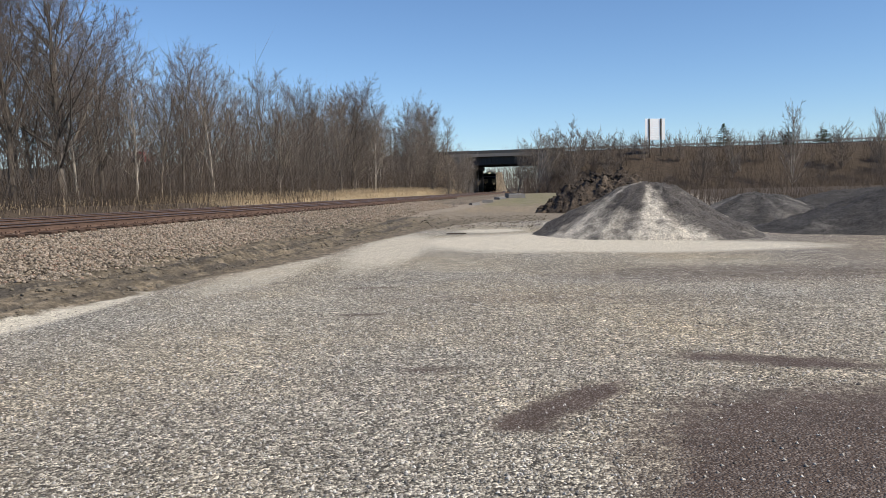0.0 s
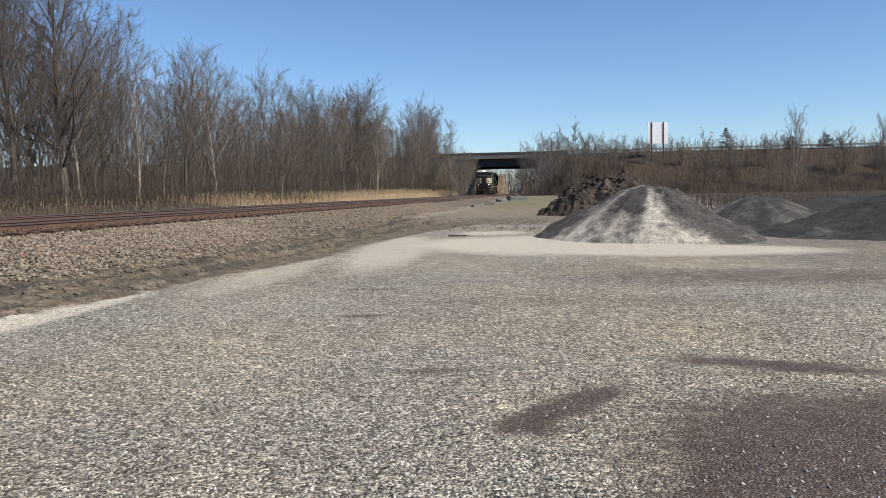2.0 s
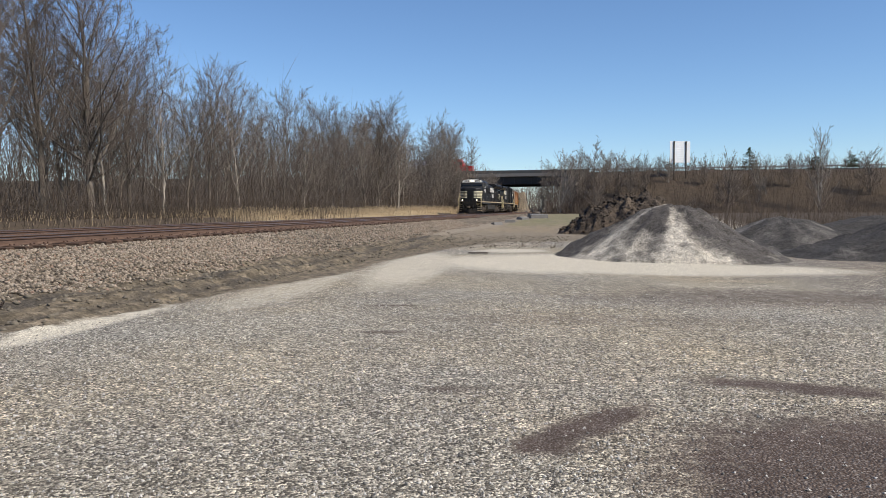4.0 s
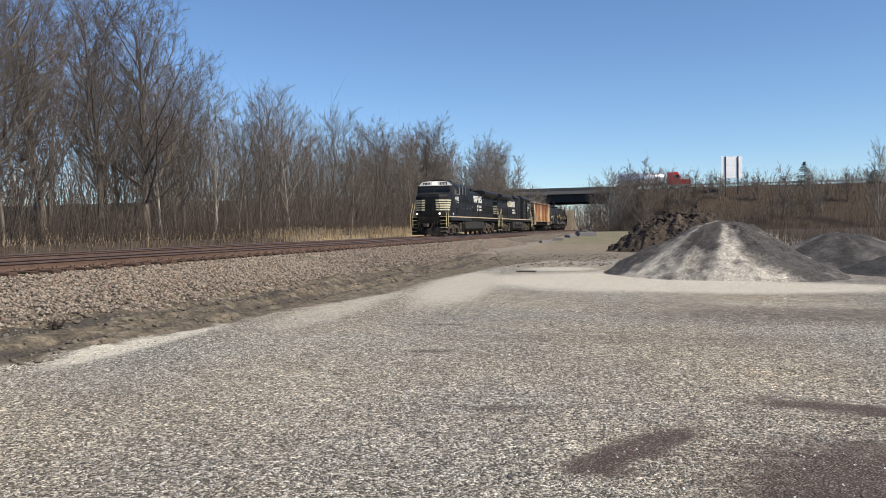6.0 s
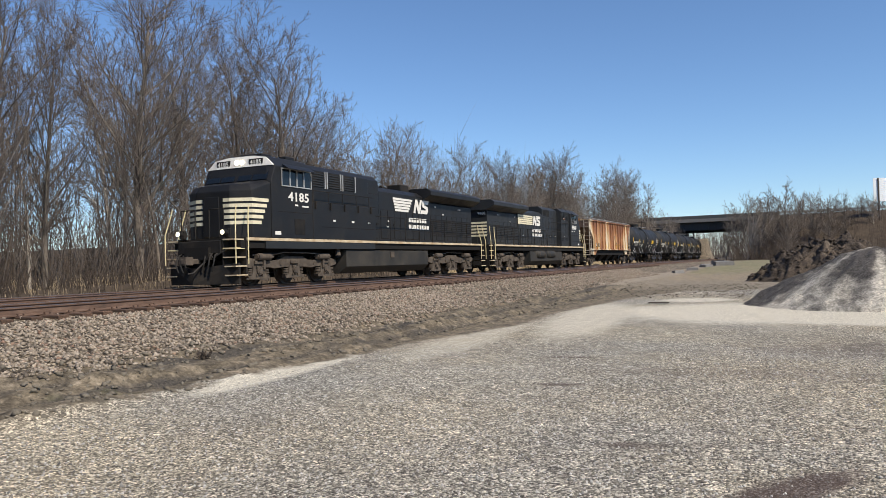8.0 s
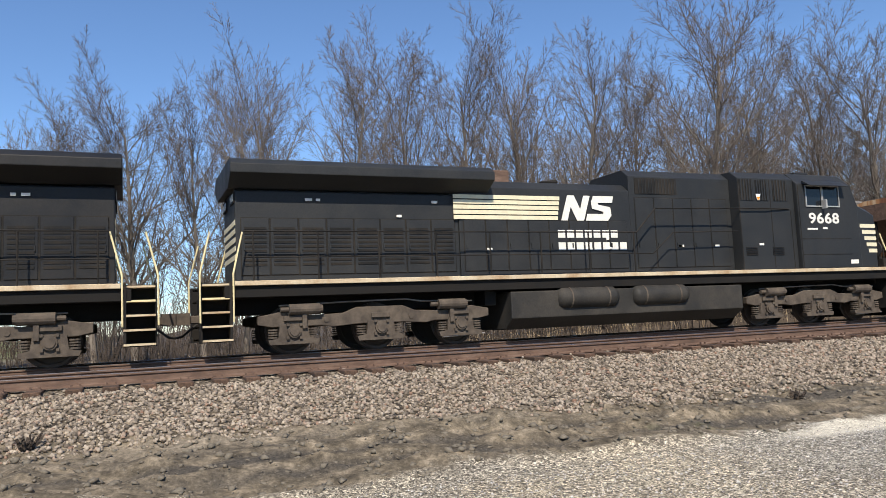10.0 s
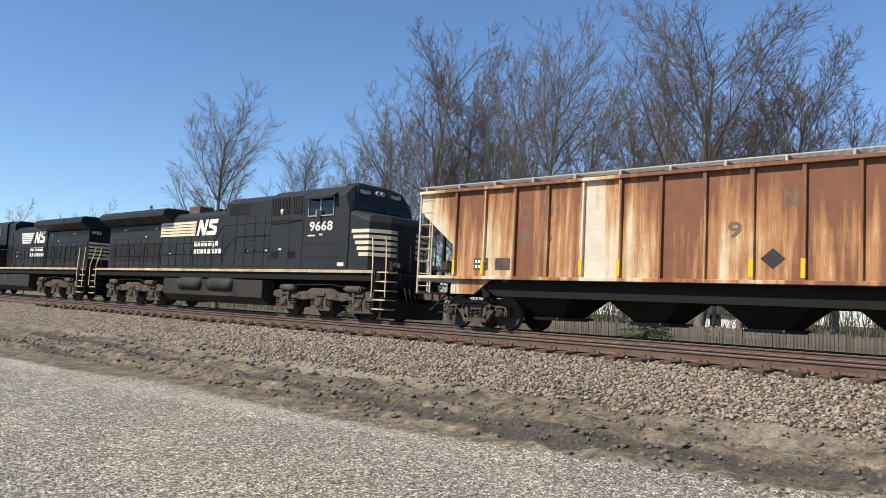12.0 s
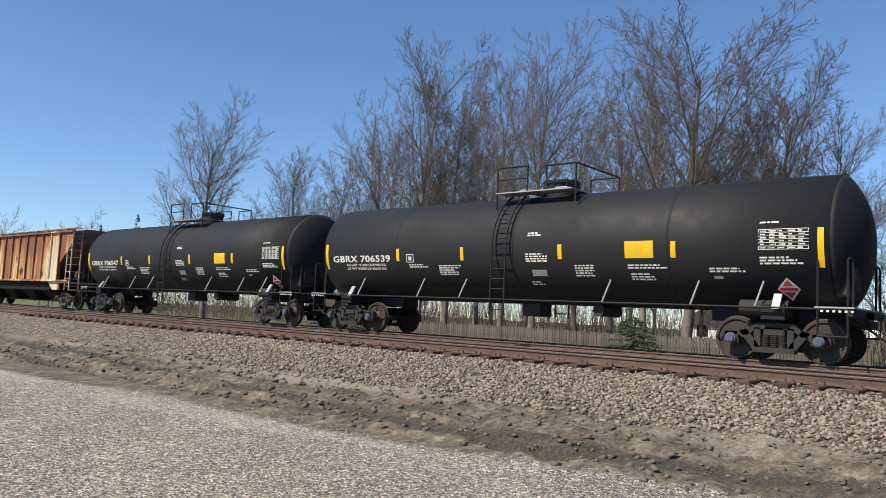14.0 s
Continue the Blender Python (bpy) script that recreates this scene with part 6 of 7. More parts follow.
    if not modern:
        for s in (-1, 1):
            for a in (9.25, 11.5):
                bm = new_bm()
                lathe(bm, [(0.05, a), (0.2, a + 0.03), (0.265, a + 0.14), (0.27, a + 0.2), (0.27, a + 1.6), (0.265, a + 1.66), (0.2, a + 1.77), (0.05, a + 1.8)], 20, "y", (s * 1.33, 0, 1.0))
                part("air_reservoir", bm, TANKFUEL, tank, smooth=True)
                bm = new_bm()
                for y in (a + 0.35, a + 1.45):
                    lathe(bm, [(0.278, y - 0.02), (0.278, y + 0.02)], 20, "y", (s * 1.33, 0, 1.0))
                part("tank_strap", bm, TRUCK, tank)
    else:
        for s in (-1, 1):
            bm = new_bm()
            box(bm, *sorted((s * 1.42, s * 1.45)), 10.9, 11.2, 0.9, 1.15)
            tube(bm, (s * 1.3, 6.9, 1.35), (s * 1.3, 6.9, 1.0), 0.05, 10, 0.13)
            part("bell", bm, TRUCK, tank)
    loco_truck(L, 4.22, 1)
    loco_truck(L, 17.85, -1)
    # pilot, plough and coupler
    bm = new_bm()
    box(bm, -1.45, 1.45, 1.3, 1.36, 0.35, 1.6)
    box(bm, -0.9, 0.9, 0.72, 1.4, 1.1, 1.52, 0.02)
    part("pilot", bm, GRILLE, L)
    bm = new_bm()
    for sx in (-1, 1):
        hull(bm, [(0, 0.42, 0.1), (0, 0.5, 0.62), (sx * 1.45, 0.95, 0.1), (sx * 1.45, 0.92, 0.78), (0, 0.55, 0.1), (0, 0.6, 0.62), (sx * 1.45, 1.05, 0.1), (sx * 1.45, 1.02, 0.78)])
    part("snow_plough", bm, GRILLE, L)
    bm = new_bm()
    box(bm, -1.45, 1.45, 21.15, 21.2, 0.35, 1.6)
    part("rear_pilot", bm, GRILLE, L)
    coupler(L, 0.0, 1)
    coupler(L, 22.2, -1)
    bm = new_bm()
    for sx in (-1, 1):
        for k in range(3):
            x = sx * (0.35 + 0.2 * k)
            pipe(bm, [(x, 0.9, 1.15), (x + sx * 0.02, 0.62, 1.05), (x + sx * 0.04, 0.5, 0.72), (x - sx * 0.05, 0.52, 0.5)], 0.026)
        pipe(bm, [(sx * 0.3, 0.74, 1.25), (sx * 0.7, 0.6, 0.95), (sx * 1.1, 0.74, 1.2)], 0.02)
    part("air_hose", bm, RUBBER, L)
    for sx in (-1, 1):
        bm = new_bm()
        tube(bm, (sx * 0.95, 0.95, 1.78), (sx * 0.95, 0.78, 1.78), 0.09, 14)
        box(bm, sx * 0.95 - 0.1, sx * 0.95 + 0.1, 0.95, 1.1, 1.6, 1.9, 0.02)
        h = part("ditch_light", bm, GRILLE, L)
        bm = new_bm()
        tube(bm, (sx * 0.95, 0.79, 1.78), (sx * 0.95, 0.765, 1.78), 0.075, 14)
        part("lens", bm, LAMP if modern else GALV, h)
        bm = new_bm()
        pipe(bm, [(sx * 0.3, 0.9, 1.6), (sx * 0.3, 0.9, 2.55), (sx * 0.9, 0.9, 2.55), (sx * 0.9, 0.9, 1.6)], 0.02)
        part("front_rail", bm, GRILLE, L)
    return L


loco_a = loco("locomotive", "4185", "black locomotive with white brow and cream nose stripes", BLACK, True)
loco_b = loco("locomotive", "9668", "faded black locomotive running long hood first", BLACK2, False)
TRAIN += [(loco_a, 176.0, 22.3)]


# ---- covered hopper
def covered_hopper():
    H = empty("covered_hopper", label="rust-streaked cream covered hopper wagon with black hoppers", category="hopper wagon")
    side = [(0.62, 3.88), (17.0, 3.88), (17.0, 3.35), (15.65, 2.3), (15.65, 1.45), (2.0, 1.45), (2.0, 2.3), (0.62, 3.35)]
    for s in (-1, 1):
        bm = new_bm()
        prism(bm, side, "x", s * 1.44, s * 1.5)
        sheet = part("side_sheet", bm, HOPPER, H)
        for k in range(14):
            y = 2.06 + k * (15.58 - 2.06) / 13
            bm = new_bm()
            box(bm, *sorted((s * 1.5, s * 1.585)), y - 0.045, y + 0.045, 1.45, 3.86, 0.008)
            part("side_post", bm, HOPPER, sheet)
            if k in (0, 1, 4, 5, 8, 9, 12, 13):
                bm = new_bm()
                box(bm, *sorted((s * 1.585, s * 1.592)), y - 0.045, y + 0.045, 1.5, 1.9)
                part("reflector", bm, YELLOW, sheet)
        bm = new_bm()
        box(bm, *sorted((s * 1.45, s * 1.62)), 0.62, 17.0, 3.84, 3.93, 0.01)
        part("top_chord", bm, HOPPER, H)
        bm = new_bm()
        box(bm, *sorted((s * 1.4, s * 1.6)), 0.7, 16.95, 1.36, 1.45, 0.01)
        part("side_sill", bm, HOPPER, H)
        bm = new_bm()
        for y, dy in ((2.0, 1), (15.65, -1)):
            prism(bm, [(y - 0.1 * dy, 1.36), (y + 1.3 * dy, 1.36), (y + 0.75 * dy, 0.95), (y - 0.1 * dy, 0.95)], "x", s * 1.38, s * 1.46)
        part("bolster_web", bm, HOPPER, H)
        # faded lettering remnants, stencils
        for text, y, z, h in (("O", 4.3, 2.95, 0.42), ("U", 5.0, 2.95, 0.42), ("I", 10.35, 2.95, 0.42), ("N", 11.0, 2.95, 0.42), ("8", 4.3, 2.35, 0.36), ("6", 5.02, 2.35, 0.36), ("9", 9.85, 2.35, 0.36)):
            place = pose(1.502, y, z) if s > 0 else pose(-1.502, y + 0.3, z, 0, 0, 180)
            lettering("faded_mark", text, h, FADED, sheet, place, 0.08 if text == "I" else 0.3)
        bm = new_bm()
        for y in (2.75, 3.5):
            box(bm, *sorted((s * 1.5, s * 1.504)), y, y + 0.5, 1.62, 1.95)
        box(bm, *sorted((s * 1.5, s * 1.504)), 13.3, 13.7, 1.6, 1.85)
        part("stencil_panel", bm, TRUCK, sheet)
        for row, z in enumerate((1.82, 1.68)):
            for k in range(4):
                bm = new_bm()
                box(bm, *sorted((s * 1.504, s * 1.507)), 2.8 + 0.1 * k, 2.87 + 0.1 * k, z, z + 0.08)
                part("stencil", bm, WHITE, sheet)
        bm = new_bm()
        prism(bm, [(10.55, 1.9), (10.8, 2.12), (11.05, 1.9), (10.8, 1.68)], "x", s * 1.502, s * 1.508)
        part("placard_holder", bm, TRUCKDARK, sheet)
    # end slope sheets, roof
    # dark rust colour on slope and end sheets stands in for their shade
    for y0, d in ((0.62, 1), (17.0, -1)):
        bm = new_bm()
        prism(bm, [(y0, 3.35), (y0 + d * 0.05, 3.35), (y0 + d * 3.3, 1.3), (y0 + d * 3.2, 1.3)], "x", -1.44, 1.44)
        part("slope_sheet", bm, RAIL, H)
        bm = new_bm()
        box(bm, -1.44, 1.44, *sorted((y0, y0 + d * 0.05)), 3.3, 3.88)
        part("end_sheet", bm, RAIL, H)
        # end cage: corner posts, ladders, cross bars
        for x in (-1.5, -1.05, 1.05, 1.5):
            bm = new_bm()
            box(bm, x - 0.025, x + 0.025, y0 - 0.03, y0 + 0.03, 0.95, 3.9)
            part("corner_post", bm, ENDWHITE, H)
        for x in (-0.5, 0.5):
            bm = new_bm()
            box(bm, x - 0.04, x + 0.04, y0 + d * 0.1 - 0.04, y0 + d * 0.1 + 0.04, 1.3, 3.4)
            part("end_post", bm, UNDER, H)
        for z in [1.15 + 0.36 * k for k in range(8)]:
            for s in (-1, 1):
                bm = new_bm()
                pipe(bm, [(s * 1.05, y0, z), (s * 1.5, y0, z)], 0.016)
                pipe(bm, [(s * 1.5, y0, z), (s * 1.5, y0 + d * 0.5, z)], 0.016)
                part("ladder_rung", bm, ENDWHITE, H)
        for s in (-1, 1):
            bm = new_bm()
            box(bm, s * 1.5 - 0.02, s * 1.5 + 0.02, y0 + d * 0.48, y0 + d * 0.53, 0.95, 2.95)
            part("ladder_stile", bm, ENDWHITE, H)
        bm = new_bm()
        box(bm, -1.5, 1.5, *sorted((y0, y0 + d * 1.4)), 1.28, 1.36)
        box(bm, -1.5, 1.5, y0 - 0.05, y0 + 0.05, 0.92, 1.0)
        part("end_platform", bm, ENDWHITE, H)
        bm = new_bm()
        tube(bm, (0.35, y0 + d * 0.6, 1.75), (0.95, y0 + d * 0.6, 1.75), 0.18, 14)
        part("air_reservoir", bm, TRUCKDARK, H)
        bm = new_bm()
        box(bm, -0.9, -0.45, y0 + d * 0.3 - 0.1, y0 + d * 0.3 + 0.15, 1.4, 1.8, 0.02)
        part("brake_valve", bm, TRUCKDARK, H)
        bm = new_bm()
        lathe(bm, [(0.26, y0 + d * 0.05), (0.28, y0 + d * 0.07), (0.26, y0 + d * 0.09)], 18, "y", (-0.6, 0, 2.35))
        part("hand_brake", bm, TRUCKDARK, H)
    bm = new_bm()
    prism(bm, [(-1.5, 3.88), (-0.8, 4.04), (0.8, 4.04), (1.5, 3.88)], "y", 0.62, 17.0)
    part("roof", bm, HOPPER, H)
    bm = new_bm()
    for s in (-1, 1):
        for k in range(5):
            box(bm, *sorted((s * (1.05 + 0.09 * k), s * (1.05 + 0.09 * k + 0.05))), 0.5, 17.1, 4.06, 4.09)
        for k in range(13):
            y = 0.8 + 1.28 * k
            box(bm, *sorted((s * 1.05, s * 1.5)), y - 0.03, y + 0.03, 3.93, 4.06)
    part("running_board", bm, GALV, H)
    for k in range(9):
        bm = new_bm()
        box(bm, -0.5, 0.5, 1.4 + 1.72 * k, 2.75 + 1.72 * k, 4.03, 4.1, 0.03)
        part("roof_hatch", bm, HOPPER, H)
    for s in (-1, 1):
        bm = new_bm()
        prism(bm, [(2.6, 1.38), (15.05, 1.38), (14.2, 0.92), (3.45, 0.92)], "x", s * 1.22, s * 1.34)
        part("hopper_skirt", bm, UNDER, H)
    # hopper bays
    for yc in (4.7, 7.6, 10.4, 13.2):
        bm = new_bm()
        hull(bm, [(x, y, z) for x, z in ((1.36, 1.4), (0.55, 0.42), (-0.55, 0.42), (-1.36, 1.4)) for y in ((yc - 1.42, yc + 1.42) if z > 1 else (yc - 0.4, yc + 0.4))])
        bay = part("hopper_bay", bm, UNDER, H)
        bm = new_bm()
        box(bm, -0.6, 0.6, yc - 0.5, yc + 0.5, 0.34, 0.42, 0.01)
        tube(bm, (-0.9, yc + 0.45, 0.4), (0.9, yc + 0.45, 0.4), 0.03, 8)
        part("discharge_gate", bm, TRUCK, bay)
    bm = new_bm()
    box(bm, -0.3, 0.3, 0.75, 16.9, 0.9, 1.28)
    part("centre_sill", bm, UNDER, H)
    freight_truck(H, 2.57, TRUCK, True, TRUCKDARK)
    freight_truck(H, 15.65, TRUCK, True, TRUCKDARK)
    coupler(H, 0.0, 1)
    coupler(H, 17.7, -1)
    return H


hopper = covered_hopper()
TRAIN.append((hopper, 220.4, 17.7))

# ---- tank wagons
TR, TZ = 1.5, 2.56


def wrap(ob, lift=0.004):
    """Lay a flat part, drawn in the y-z plane, on the side of the barrel."""
    for v in ob.data.vertices:
        dz = v.co.z - TZ
        v.co.x = math.sqrt(max(0.01, TR * TR - dz * dz)) + lift + v.co.x
    return ob


def patch(name, y0, y1, z0, z1, mat, parent, n=6, lift=0.006):
    bm = new_bm()
    rows = []
    for k in range(n + 1):
        z = z0 + (z1 - z0) * k / n
        x = math.sqrt(TR * TR - (z - TZ) ** 2)
        rows.append([bm.verts.new((x + e, y, z)) for y, e in ((y0, 0.0), (y0, lift), (y1, lift), (y1, 0.0))])
    for a, b in zip(rows, rows[1:]):
        for i in range(3):
            bm.faces.new((a[i], a[i + 1], b[i + 1], b[i]))
    bm.faces.new(rows[0])
    bm.faces.new(rows[-1][::-1])
    bmesh.ops.recalc_face_normals(bm, faces=bm.faces[:])
    return part(name, bm, mat, parent)


def tank_wagon(number, spin, full):
    T = empty("tank_wagon", label="black tank wagon with white lettering and yellow reflectors", category="tank wagon", group="tank wagons of the train")
    bm = new_bm()
    lathe(bm, [(TR, 1.12), (TR, 4.4), (TR, 8.7), (TR, 13.0), (TR, 16.45)], 64, "y", (0, 0, TZ))
    for f in bm.faces:
        f.smooth = len(f.verts) == 4
    barrel = part("barrel", bm, TANKBLACK, T)
    for y0, d in ((1.12, -1), (16.45, 1)):
        bm = new_bm()
        lathe(bm, [(TR * math.sin(radians(a)) / math.sin(radians(62)) - 0.012, y0 + d * 0.5 * (math.cos(radians(a)) - math.cos(radians(62))) / (1 - math.cos(radians(62)))) for a in (62, 56, 48, 40, 30, 20, 10, 1)], 64, "y", (0, 0, TZ))
        part("tank_head", bm, TANKBLACK, barrel, smooth=True)
    bm = new_bm()
    for y in (4.4, 8.72, 13.05):
        lathe(bm, [(TR + 0.004, y - 0.03), (TR + 0.008, y), (TR + 0.004, y + 0.03)], 56, "y", (0, 0, TZ))
    part("weld_seam", bm, TANKBLACK, barrel, smooth=True)
    for y, z0, z1 in ((1.26, 1.95, 2.75), (4.5, 2.18, 2.55), (7.0, 2.18, 2.55), (10.2, 2.18, 2.55), (13.2, 2.18, 2.55), (16.3, 1.95, 2.75)):
        patch("reflector", y - 0.06, y + 0.06, z0, z1, YELLOW, barrel)
    patch("notice_panel", 12.0, 12.72, 2.18, 2.58, YELLOW, barrel)
    bm = new_bm()
    rng = random.Random(4)

    def bars(y, z, w, rows, h=0.035, gap=0.06):
        for r in range(rows):
            ww = w * rng.uniform(0.6, 1.0)
            zz = z - r * gap
            c = y
            while c < y + ww:
                l = rng.uniform(0.05, 0.16)
                box(bm, 0, 0.002, c, min(c + l, y + ww), zz, zz + h)
                c += l + 0.03
    bars(4.95, 2.05, 0.8, 2)
    bars(6.1, 2.02, 0.85, 5)
    bars(9.2, 2.85, 0.5, 2)
    bars(9.15, 2.3, 0.75, 4)
    bars(9.2, 1.6, 0.5, 2)
    bars(10.6, 2.0, 0.75, 5)
    bars(12.05, 2.0, 1.05, 2)
    bars(12.1, 1.8, 0.75, 3)
    bars(14.0, 1.92, 0.9, 2)
    bars(15.1, 2.88, 0.4, 1)
    bars(15.1, 2.14, 0.9, 3)
    for p in (4.85, 5.12):
        box(bm, 0, 0.002, p, p + 0.02, 2.14, 2.38)
    box(bm, 0, 0.002, 4.85, 5.14, 2.14, 2.16)
    box(bm, 0, 0.002, 4.85, 5.14, 2.36, 2.38)
    box(bm, 0, 0.002, 4.93, 5.06, 2.2, 2.31)
    wrap(part("stencil", bm, WHITE, barrel))
    bm = new_bm()
    box(bm, 0, 0.002, 14.08, 14.28, 1.72, 1.78)
    box(bm, 0, 0.002, 9.3, 9.75, 1.76, 1.92)
    wrap(part("plate", bm, GALV, barrel))
    # table of tests
    bm = new_bm()
    for k in range(7):
        z = 2.32 + 0.07 * k
        box(bm, 0, 0.002, 15.08, 16.08, z, z + 0.012)
    for k in range(6):
        y = 15.08 + 0.196 * k
        box(bm, 0, 0.002, y, y + 0.014, 2.32, 2.75)
    for k in range(40):
        y, z = 15.12 + 0.19 * (k % 5), 2.345 + 0.07 * (k % 6)
        box(bm, 0, 0.002, y, y + rng.uniform(0.06, 0.14), z, z + 0.028)
    wrap(part("test_table", bm, WHITE, barrel))
    t1 = lettering("mark", "GBRX " + number, 0.21, WHITE, barrel, pose(0, 0, 0), 2.6)
    for v in t1.data.vertices:
        v.co.y += 1.57
        v.co.z += 2.16
    wrap(t1)
    for txt, z in (("LD LMT 192100 LB 87100 KG", 2.04), ("LT WT 93900 LB 42600 KG", 1.93)) if full else ():
        t2 = lettering("mark", txt, 0.07, WHITE, barrel, pose(0, 0, 0), 1.75)
        for v in t2.data.vertices:
            v.co.y += 2.2
            v.co.z += z
        wrap(t2)
    # placard
    bm = new_bm()
    prism(bm, [(15.37, 1.52), (15.6, 1.75), (15.83, 1.52), (15.6, 1.29)], "x", 0, 0.012)
    pl = wrap(part("placard", bm, PLACARD, barrel), 0.03)
    for q in ([(15.48, 1.58), (15.6, 1.70), (15.72, 1.58)], [(15.48, 1.46), (15.6, 1.34), (15.72, 1.46)], [(15.42, 1.49), (15.78, 1.49), (15.78, 1.55), (15.42, 1.55)]):
        bm = new_bm()
        prism(bm, q, "x", 0, 0.004)
        wrap(part("placard_mark", bm, PLACARDRED, pl), 0.044)
    # platform, manway, ladder
    bm = new_bm()
    tube(bm, (0, 9.3, 3.95), (0, 9.3, 4.38), 0.42, 20)
    tube(bm, (0, 9.3, 4.38), (0, 9.3, 4.46), 0.47, 20)
    for k in range(8):
        t = 0.785 * k
        tube(bm, (0.44 * math.cos(t), 9.3 + 0.44 * math.sin(t), 4.30), (0.44 * math.cos(t), 9.3 + 0.44 * math.sin(t), 4.50), 0.03, 6)
    part("manway", bm, TANKBLACK, T)
    bm = new_bm()
    for y in (8.75, 9.9):
        box(bm, -1.05, 1.05, y - 0.18, y + 0.18, 4.10, 4.13)
    for x in (-0.95, 0.95):
        box(bm, x - 0.25, x + 0.25, 7.9, 10.3, 4.03, 4.06)
    part("platform", bm, GALV, T)
    bm = new_bm()
    for x in (-1.15, 1.15):
        pipe(bm, [(x, 7.9, 3.6), (x, 7.9, 4.75), (x, 8.9, 4.75), (x, 8.9, 4.05)], 0.024)
        pipe(bm, [(x, 9.5, 4.05), (x, 9.5, 4.70), (x, 10.4, 4.70), (x, 10.4, 3.7)], 0.024)
        pipe(bm, [(x, 7.9, 4.42), (x, 8.9, 4.42)], 0.018)
    pipe(bm, [(-1.15, 10.4, 4.70), (1.15, 10.4, 4.70)], 0.024)
    part("safety_rail", bm, TANKBLACK, T)
    for s in (-1, 1):
        for y in (8.16, 8.62):
            bm = new_bm()
            pts = []
            for k in range(11):
                a = radians(62 - 10 * k) if k < 7 else None
                if a is not None:
                    pts.append((s * (TR + 0.13) * math.cos(a), y, TZ + (TR + 0.13) * math.sin(a)))
            pts.append((s * (TR + 0.12), y, 0.72))
            pipe(bm, pts, 0.026)
            part("ladder_stile", bm, TANKBLACK, T)
        for k in range(11):
            z = 0.85 + 0.27 * k
            dz = z - TZ
            x = math.sqrt(max(0.0, (TR + 0.13) ** 2 - dz * dz)) if dz > 0 else TR + 0.12
            bm = new_bm()
            pipe(bm, [(s * x, 8.16, z), (s * x, 8.62, z)], 0.016)
            part("ladder_rung", bm, TANKBLACK, T)
        # side pipe and its struts
        bm = new_bm()
        pipe(bm, [(s * 1.42, 0.9, 1.12), (s * 1.42, 16.6, 1.12)], 0.026)
        part("side_pipe", bm, TANKBLACK, T)
        for y in (2.75, 5.3, 6.9, 11.4, 13.6, 15.0):
            bm = new_bm()
            pipe(bm, [(s * 1.42, y, 1.12), (s * 1.22, y + 0.12, 1.68)], 0.022)
            part("strut", bm, GALV, T)
        for y in (2.35, 15.4):
            bm = new_bm()
            hull(bm, [(s * 1.18, y - 0.06, 1.42), (s * 1.18, y + 0.1, 1.42), (s * 1.38, y - 0.06, 1.1), (s * 1.38, y + 0.1, 1.1), (s * 1.24, y - 0.06, 1.42), (s * 1.24, y + 0.1, 1.42), (s * 1.44, y - 0.06, 1.1), (s * 1.44, y + 0.1, 1.1)])
            part("saddle_bracket", bm, GALV, T)
    for y0, d in ((0.55, 1), (16.88, -1)):
        bm = new_bm()
        box(bm, -0.35, 0.35, *sorted((y0, y0 + d * 3.2)), 0.82, 1.12, 0.01)
        box(bm, -1.45, 1.45, *sorted((y0, y0 + d * 0.12)), 0.98, 1.12)
        box(bm, -1.3, 1.3, *sorted((y0 + d * 1.3, y0 + d * 1.8)), 0.86, 1.2, 0.02)
        part("stub_sill", bm, TANKBLACK, T)
        bm = new_bm()
        box(bm, -1.45, 1.45, *sorted((y0 - d * 0.02, y0 + d * 0.7)), 1.14, 1.17)
        part("end_platform", bm, GALV, T)
        bm = new_bm()
        for s in (-1, 1):
            pipe(bm, [(s * 1.42, y0 + d * 0.65, 0.75), (s * 1.42, y0 + d * 0.65, 2.42), (s * 1.36, y0 + d * 0.6, 2.5), (s * 0.3, y0 + d * 0.5, 2.5)], 0.024)
            pipe(bm, [(s * 1.42, y0 + d * 0.1, 0.75), (s * 1.42, y0 + d * 0.1, 2.1), (s * 1.3, y0 + d * 0.1, 2.15), (s * 1.0, y0 + d * 0.1, 2.15), (s * 1.0, y0 + d * 0.1, 1.17)], 0.024)
            pipe(bm, [(s * 1.42, y0 + d * 0.1, 0.58), (s * 1.42, y0 + d * 0.65, 0.58)], 0.024)
            pipe(bm, [(s * 1.42, y0 + d * 0.1, 0.58), (s * 1.42, y0 + d * 0.1, 0.8)], 0.02)
            pipe(bm, [(s * 1.42, y0 + d * 0.65, 0.58), (s * 1.42, y0 + d * 0.65, 0.8)], 0.02)
        part("end_rail", bm, TANKBLACK, T)
        bm = new_bm()
        for s in (-1, 1):
            for k in range(6):
                box(bm, *sorted((s * 1.44, s * 1.455)), y0 + d * 0.02 + d * 0.11 * k - 0.02, y0 + d * 0.02 + d * 0.11 * k + 0.03, 1.06, 1.10)
        part("stencil", bm, WHITE, T)
    bm = new_bm()
    tube(bm, (1.05, 14.6, 1.12), (1.05, 15.6, 1.12), 0.17, 14)
    part("brake_cylinder", bm, TRUCKDARK, T)
    bm = new_bm()
    tube(bm, (-0.5, 10.8, 0.95), (0.5, 10.8, 0.95), 0.16, 14)
    part("air_reservoir", bm, TRUCKDARK, T)
    bm = new_bm()
    box(bm, -0.3, 0.3, 8.3, 8.9, 0.72, 1.1, 0.03)
    part("outlet_valve", bm, TRUCKDARK, T)
    bm = new_bm()
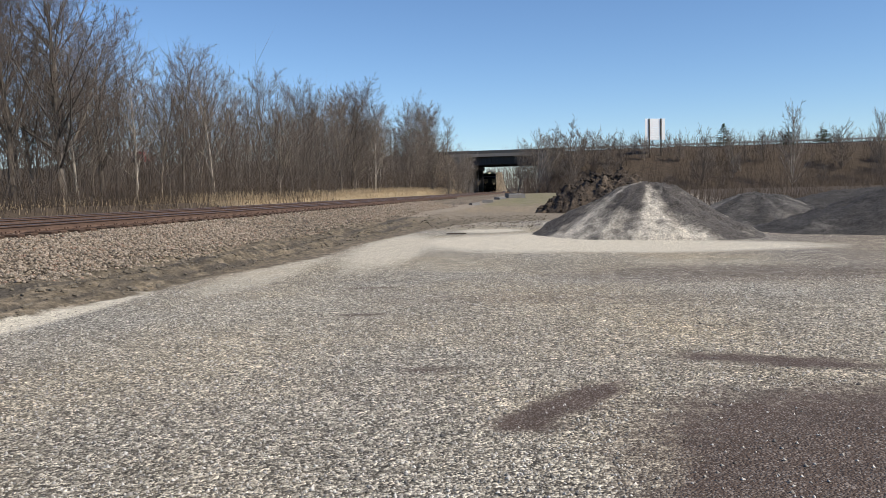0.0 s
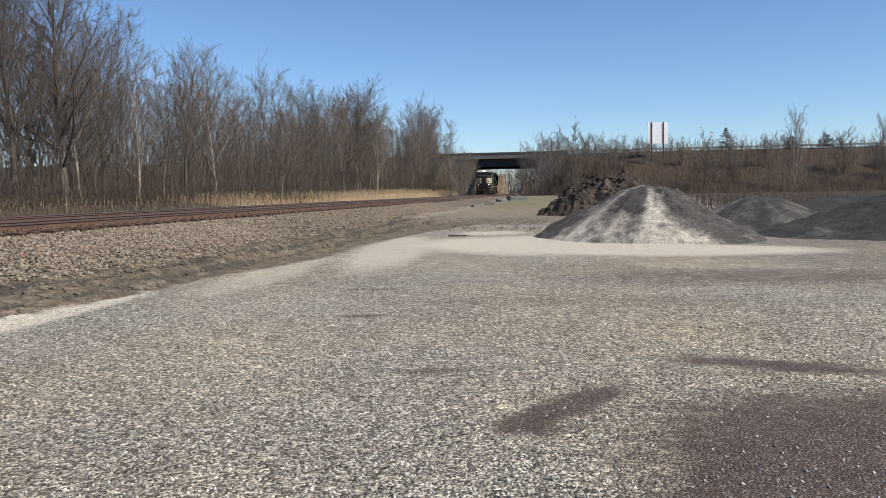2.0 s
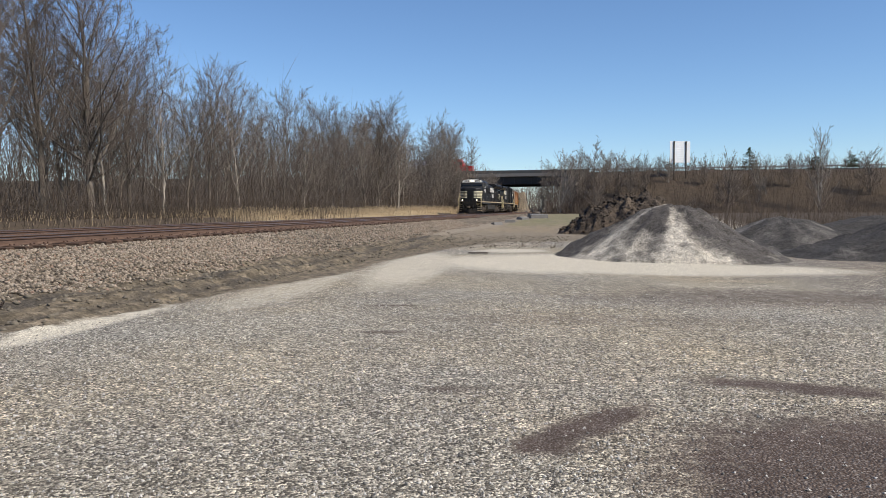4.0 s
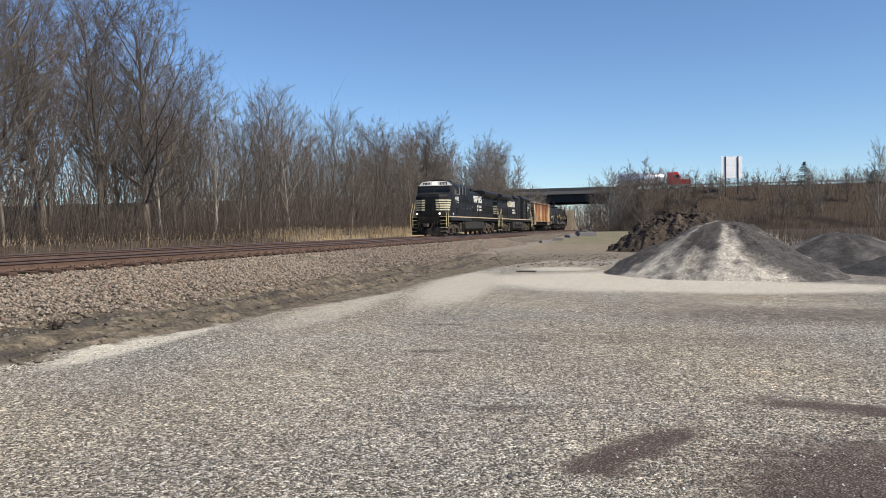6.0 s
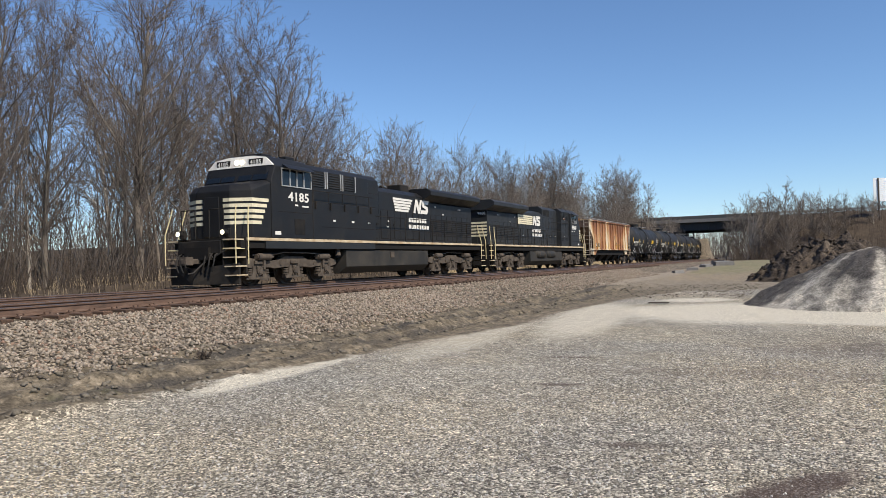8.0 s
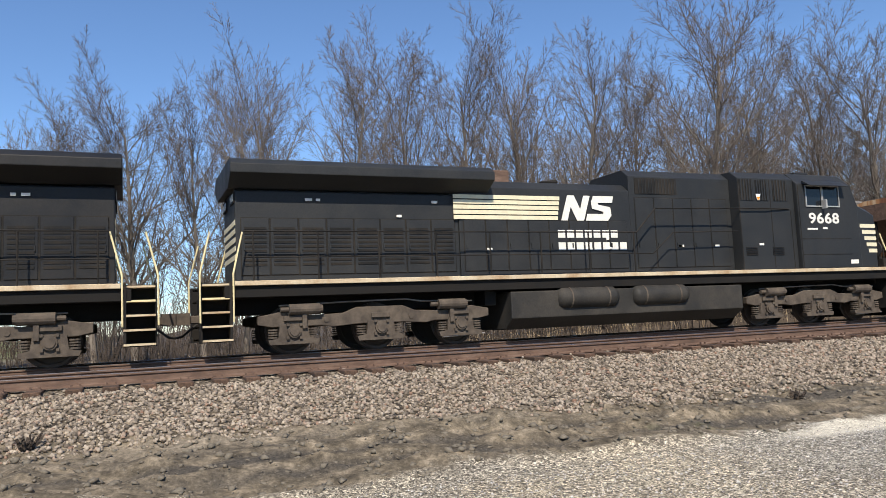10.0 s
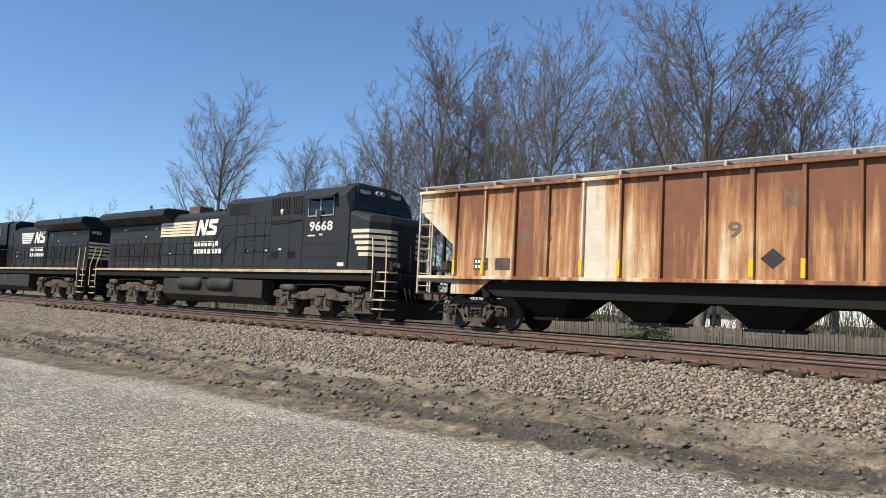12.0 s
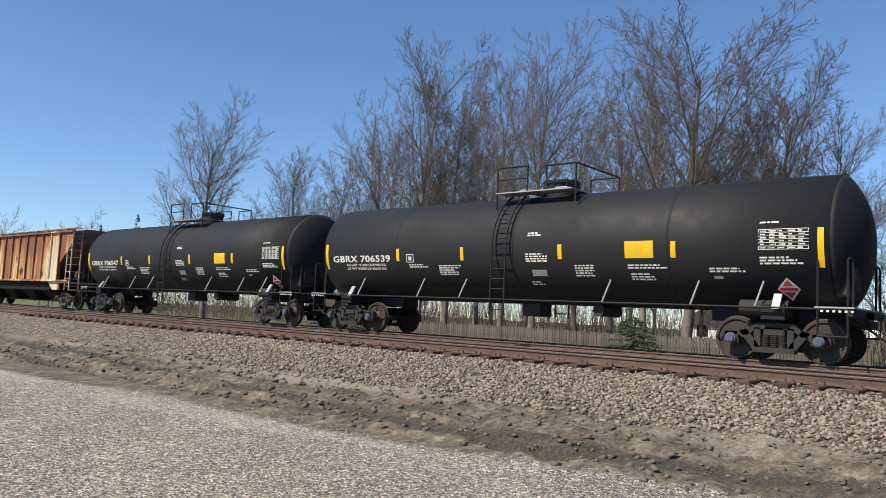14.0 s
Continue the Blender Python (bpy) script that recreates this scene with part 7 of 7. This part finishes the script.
    box(bm, 0.35, 0.95, 16.45, 16.7, 1.4, 2.0, 0.03)
    lathe(bm, [(0.25, 16.75), (0.28, 16.77), (0.25, 16.79)], 18, "y", (0.6, 0, 1.75))
    part("brake_gear", bm, TRUCKDARK, T)
    freight_truck(T, 2.1, TRUCKDARK, spin)
    freight_truck(T, 15.3, TRUCKDARK, spin)
    coupler(T, 0.0, 1)
    coupler(T, 17.43, -1)
    return T


for k, number in enumerate(("706547", "706539", "706541")):
    first_tank = tank_wagon(number, k < 2, k < 2)
    TRAIN.append((first_tank, 238.1 + 17.43 * k, 17.43))
for k in range(3, 10):
    TRAIN.append((copy_thing(first_tank, pose(0, 0, 0)), 238.1 + 17.43 * k, 17.43))


# ---- road tanker on the bridge
def road_tanker():
    V = empty("tanker_truck", label="red truck cab pulling a silver tank trailer", category="truck")
    bm = new_bm()
    hull(bm, [(x, y, z) for x in (-2.6, -0.2) for y in (-1.15, 1.15) for z in (0.9, 1.9)] + [(x, y, 2.0) for x in (-2.4, -1.6) for y in (-1.1, 1.1)])
    part("bonnet", bm, RED, V)
    bm = new_bm()
    hull(bm, [(x, y, z) for x in (-4.8, -2.1) for y in (-1.2, 1.2) for z in (0.8, 2.4)] + [(x, y, 3.4) for x in (-4.8, -2.7) for y in (-1.1, 1.1)])
    soften(bm, 0.06)
    c = part("cab", bm, RED, V)
    for s in (-1, 1):
        bm = new_bm()
        box(bm, -3.4, -2.5, *sorted((s * 1.19, s * 1.21)), 2.1, 2.8)
        part("window", bm, GLASS, c)
    bm = new_bm()
    lathe(bm, [(0.1, -14.6), (0.9, -14.5), (1.2, -14.2), (1.22, -5.6), (0.9, -5.3), (0.1, -5.2)], 24, "x", (0, 0, 2.25))
    part("tank", bm, ALU, V, smooth=True)
    bm = new_bm()
    box(bm, -14.4, -0.4, -0.5, 0.5, 0.75, 1.0)
    part("chassis", bm, UNDER, V)
    for x in (-1.2, -4.0, -5.2, -12.4, -13.6):
        for s in (-1, 1):
            bm = new_bm()
            tube(bm, (x, s * 0.75, 0.5), (x, s * 1.2, 0.5), 0.5, 18)
            part("wheel", bm, RUBBER, V)
    return V


tanker = road_tanker()
scatter_ballast()
scatter_chips()
scatter_clods()
build_ties(near_track, NEAR_X, -34, 74, 1)
build_ties(far_track, TRACK_X, -30, 74, 2)

# ---------------------------------------------------------------- motion
SPEED = 19.72


def on_line(y, z=RAIL_Z):
    x, h = line_frame(TRACK_X, y)
    return x, h


def train_rows(start, length):
    """Poses of a vehicle whose leading end stands at start when the clip begins."""
    rows = []
    a, b = length * 0.12, length * 0.88
    for i in range(57):
        t = i * 0.25
        y = start - SPEED * t
        xa, xb = TRACK_X + bend(y + a), TRACK_X + bend(y + b)
        h = -math.degrees(math.atan2(xb - xa, b - a))
        x0 = xa - (xb - xa) * a / (b - a)
        rows.append((t, pose(x0, y, RAIL_Z, 0, 0, h)))
    return rows


def spin_rows(wheelset, radius):
    base = wheelset.matrix_basis.copy()
    step = math.degrees(SPEED / 30 / radius)
    return [(k / 30, base @ pose(0, 0, 0, (step * k) % 360.0, 0, 0)) for k in range(421)]


def motions():
    for thing, start, length in TRAIN:
        walk(thing, train_rows(start, length))
    rows = train_rows(198.3, 22.1)
    walk(loco_b, [(t, m @ pose(0, 22.1, 0, 0, 0, 180)) for t, m in rows])
    for ws in SPINNING:
        walk(ws, spin_rows(ws, 0.47))
    walk(tanker, [(t, pose(-11.1 + 17.6 * (t - 5.0), 163.5, 9.0)) for t in (0.0, 3.5, 7.0, 10.5, 14.0)])


motions()
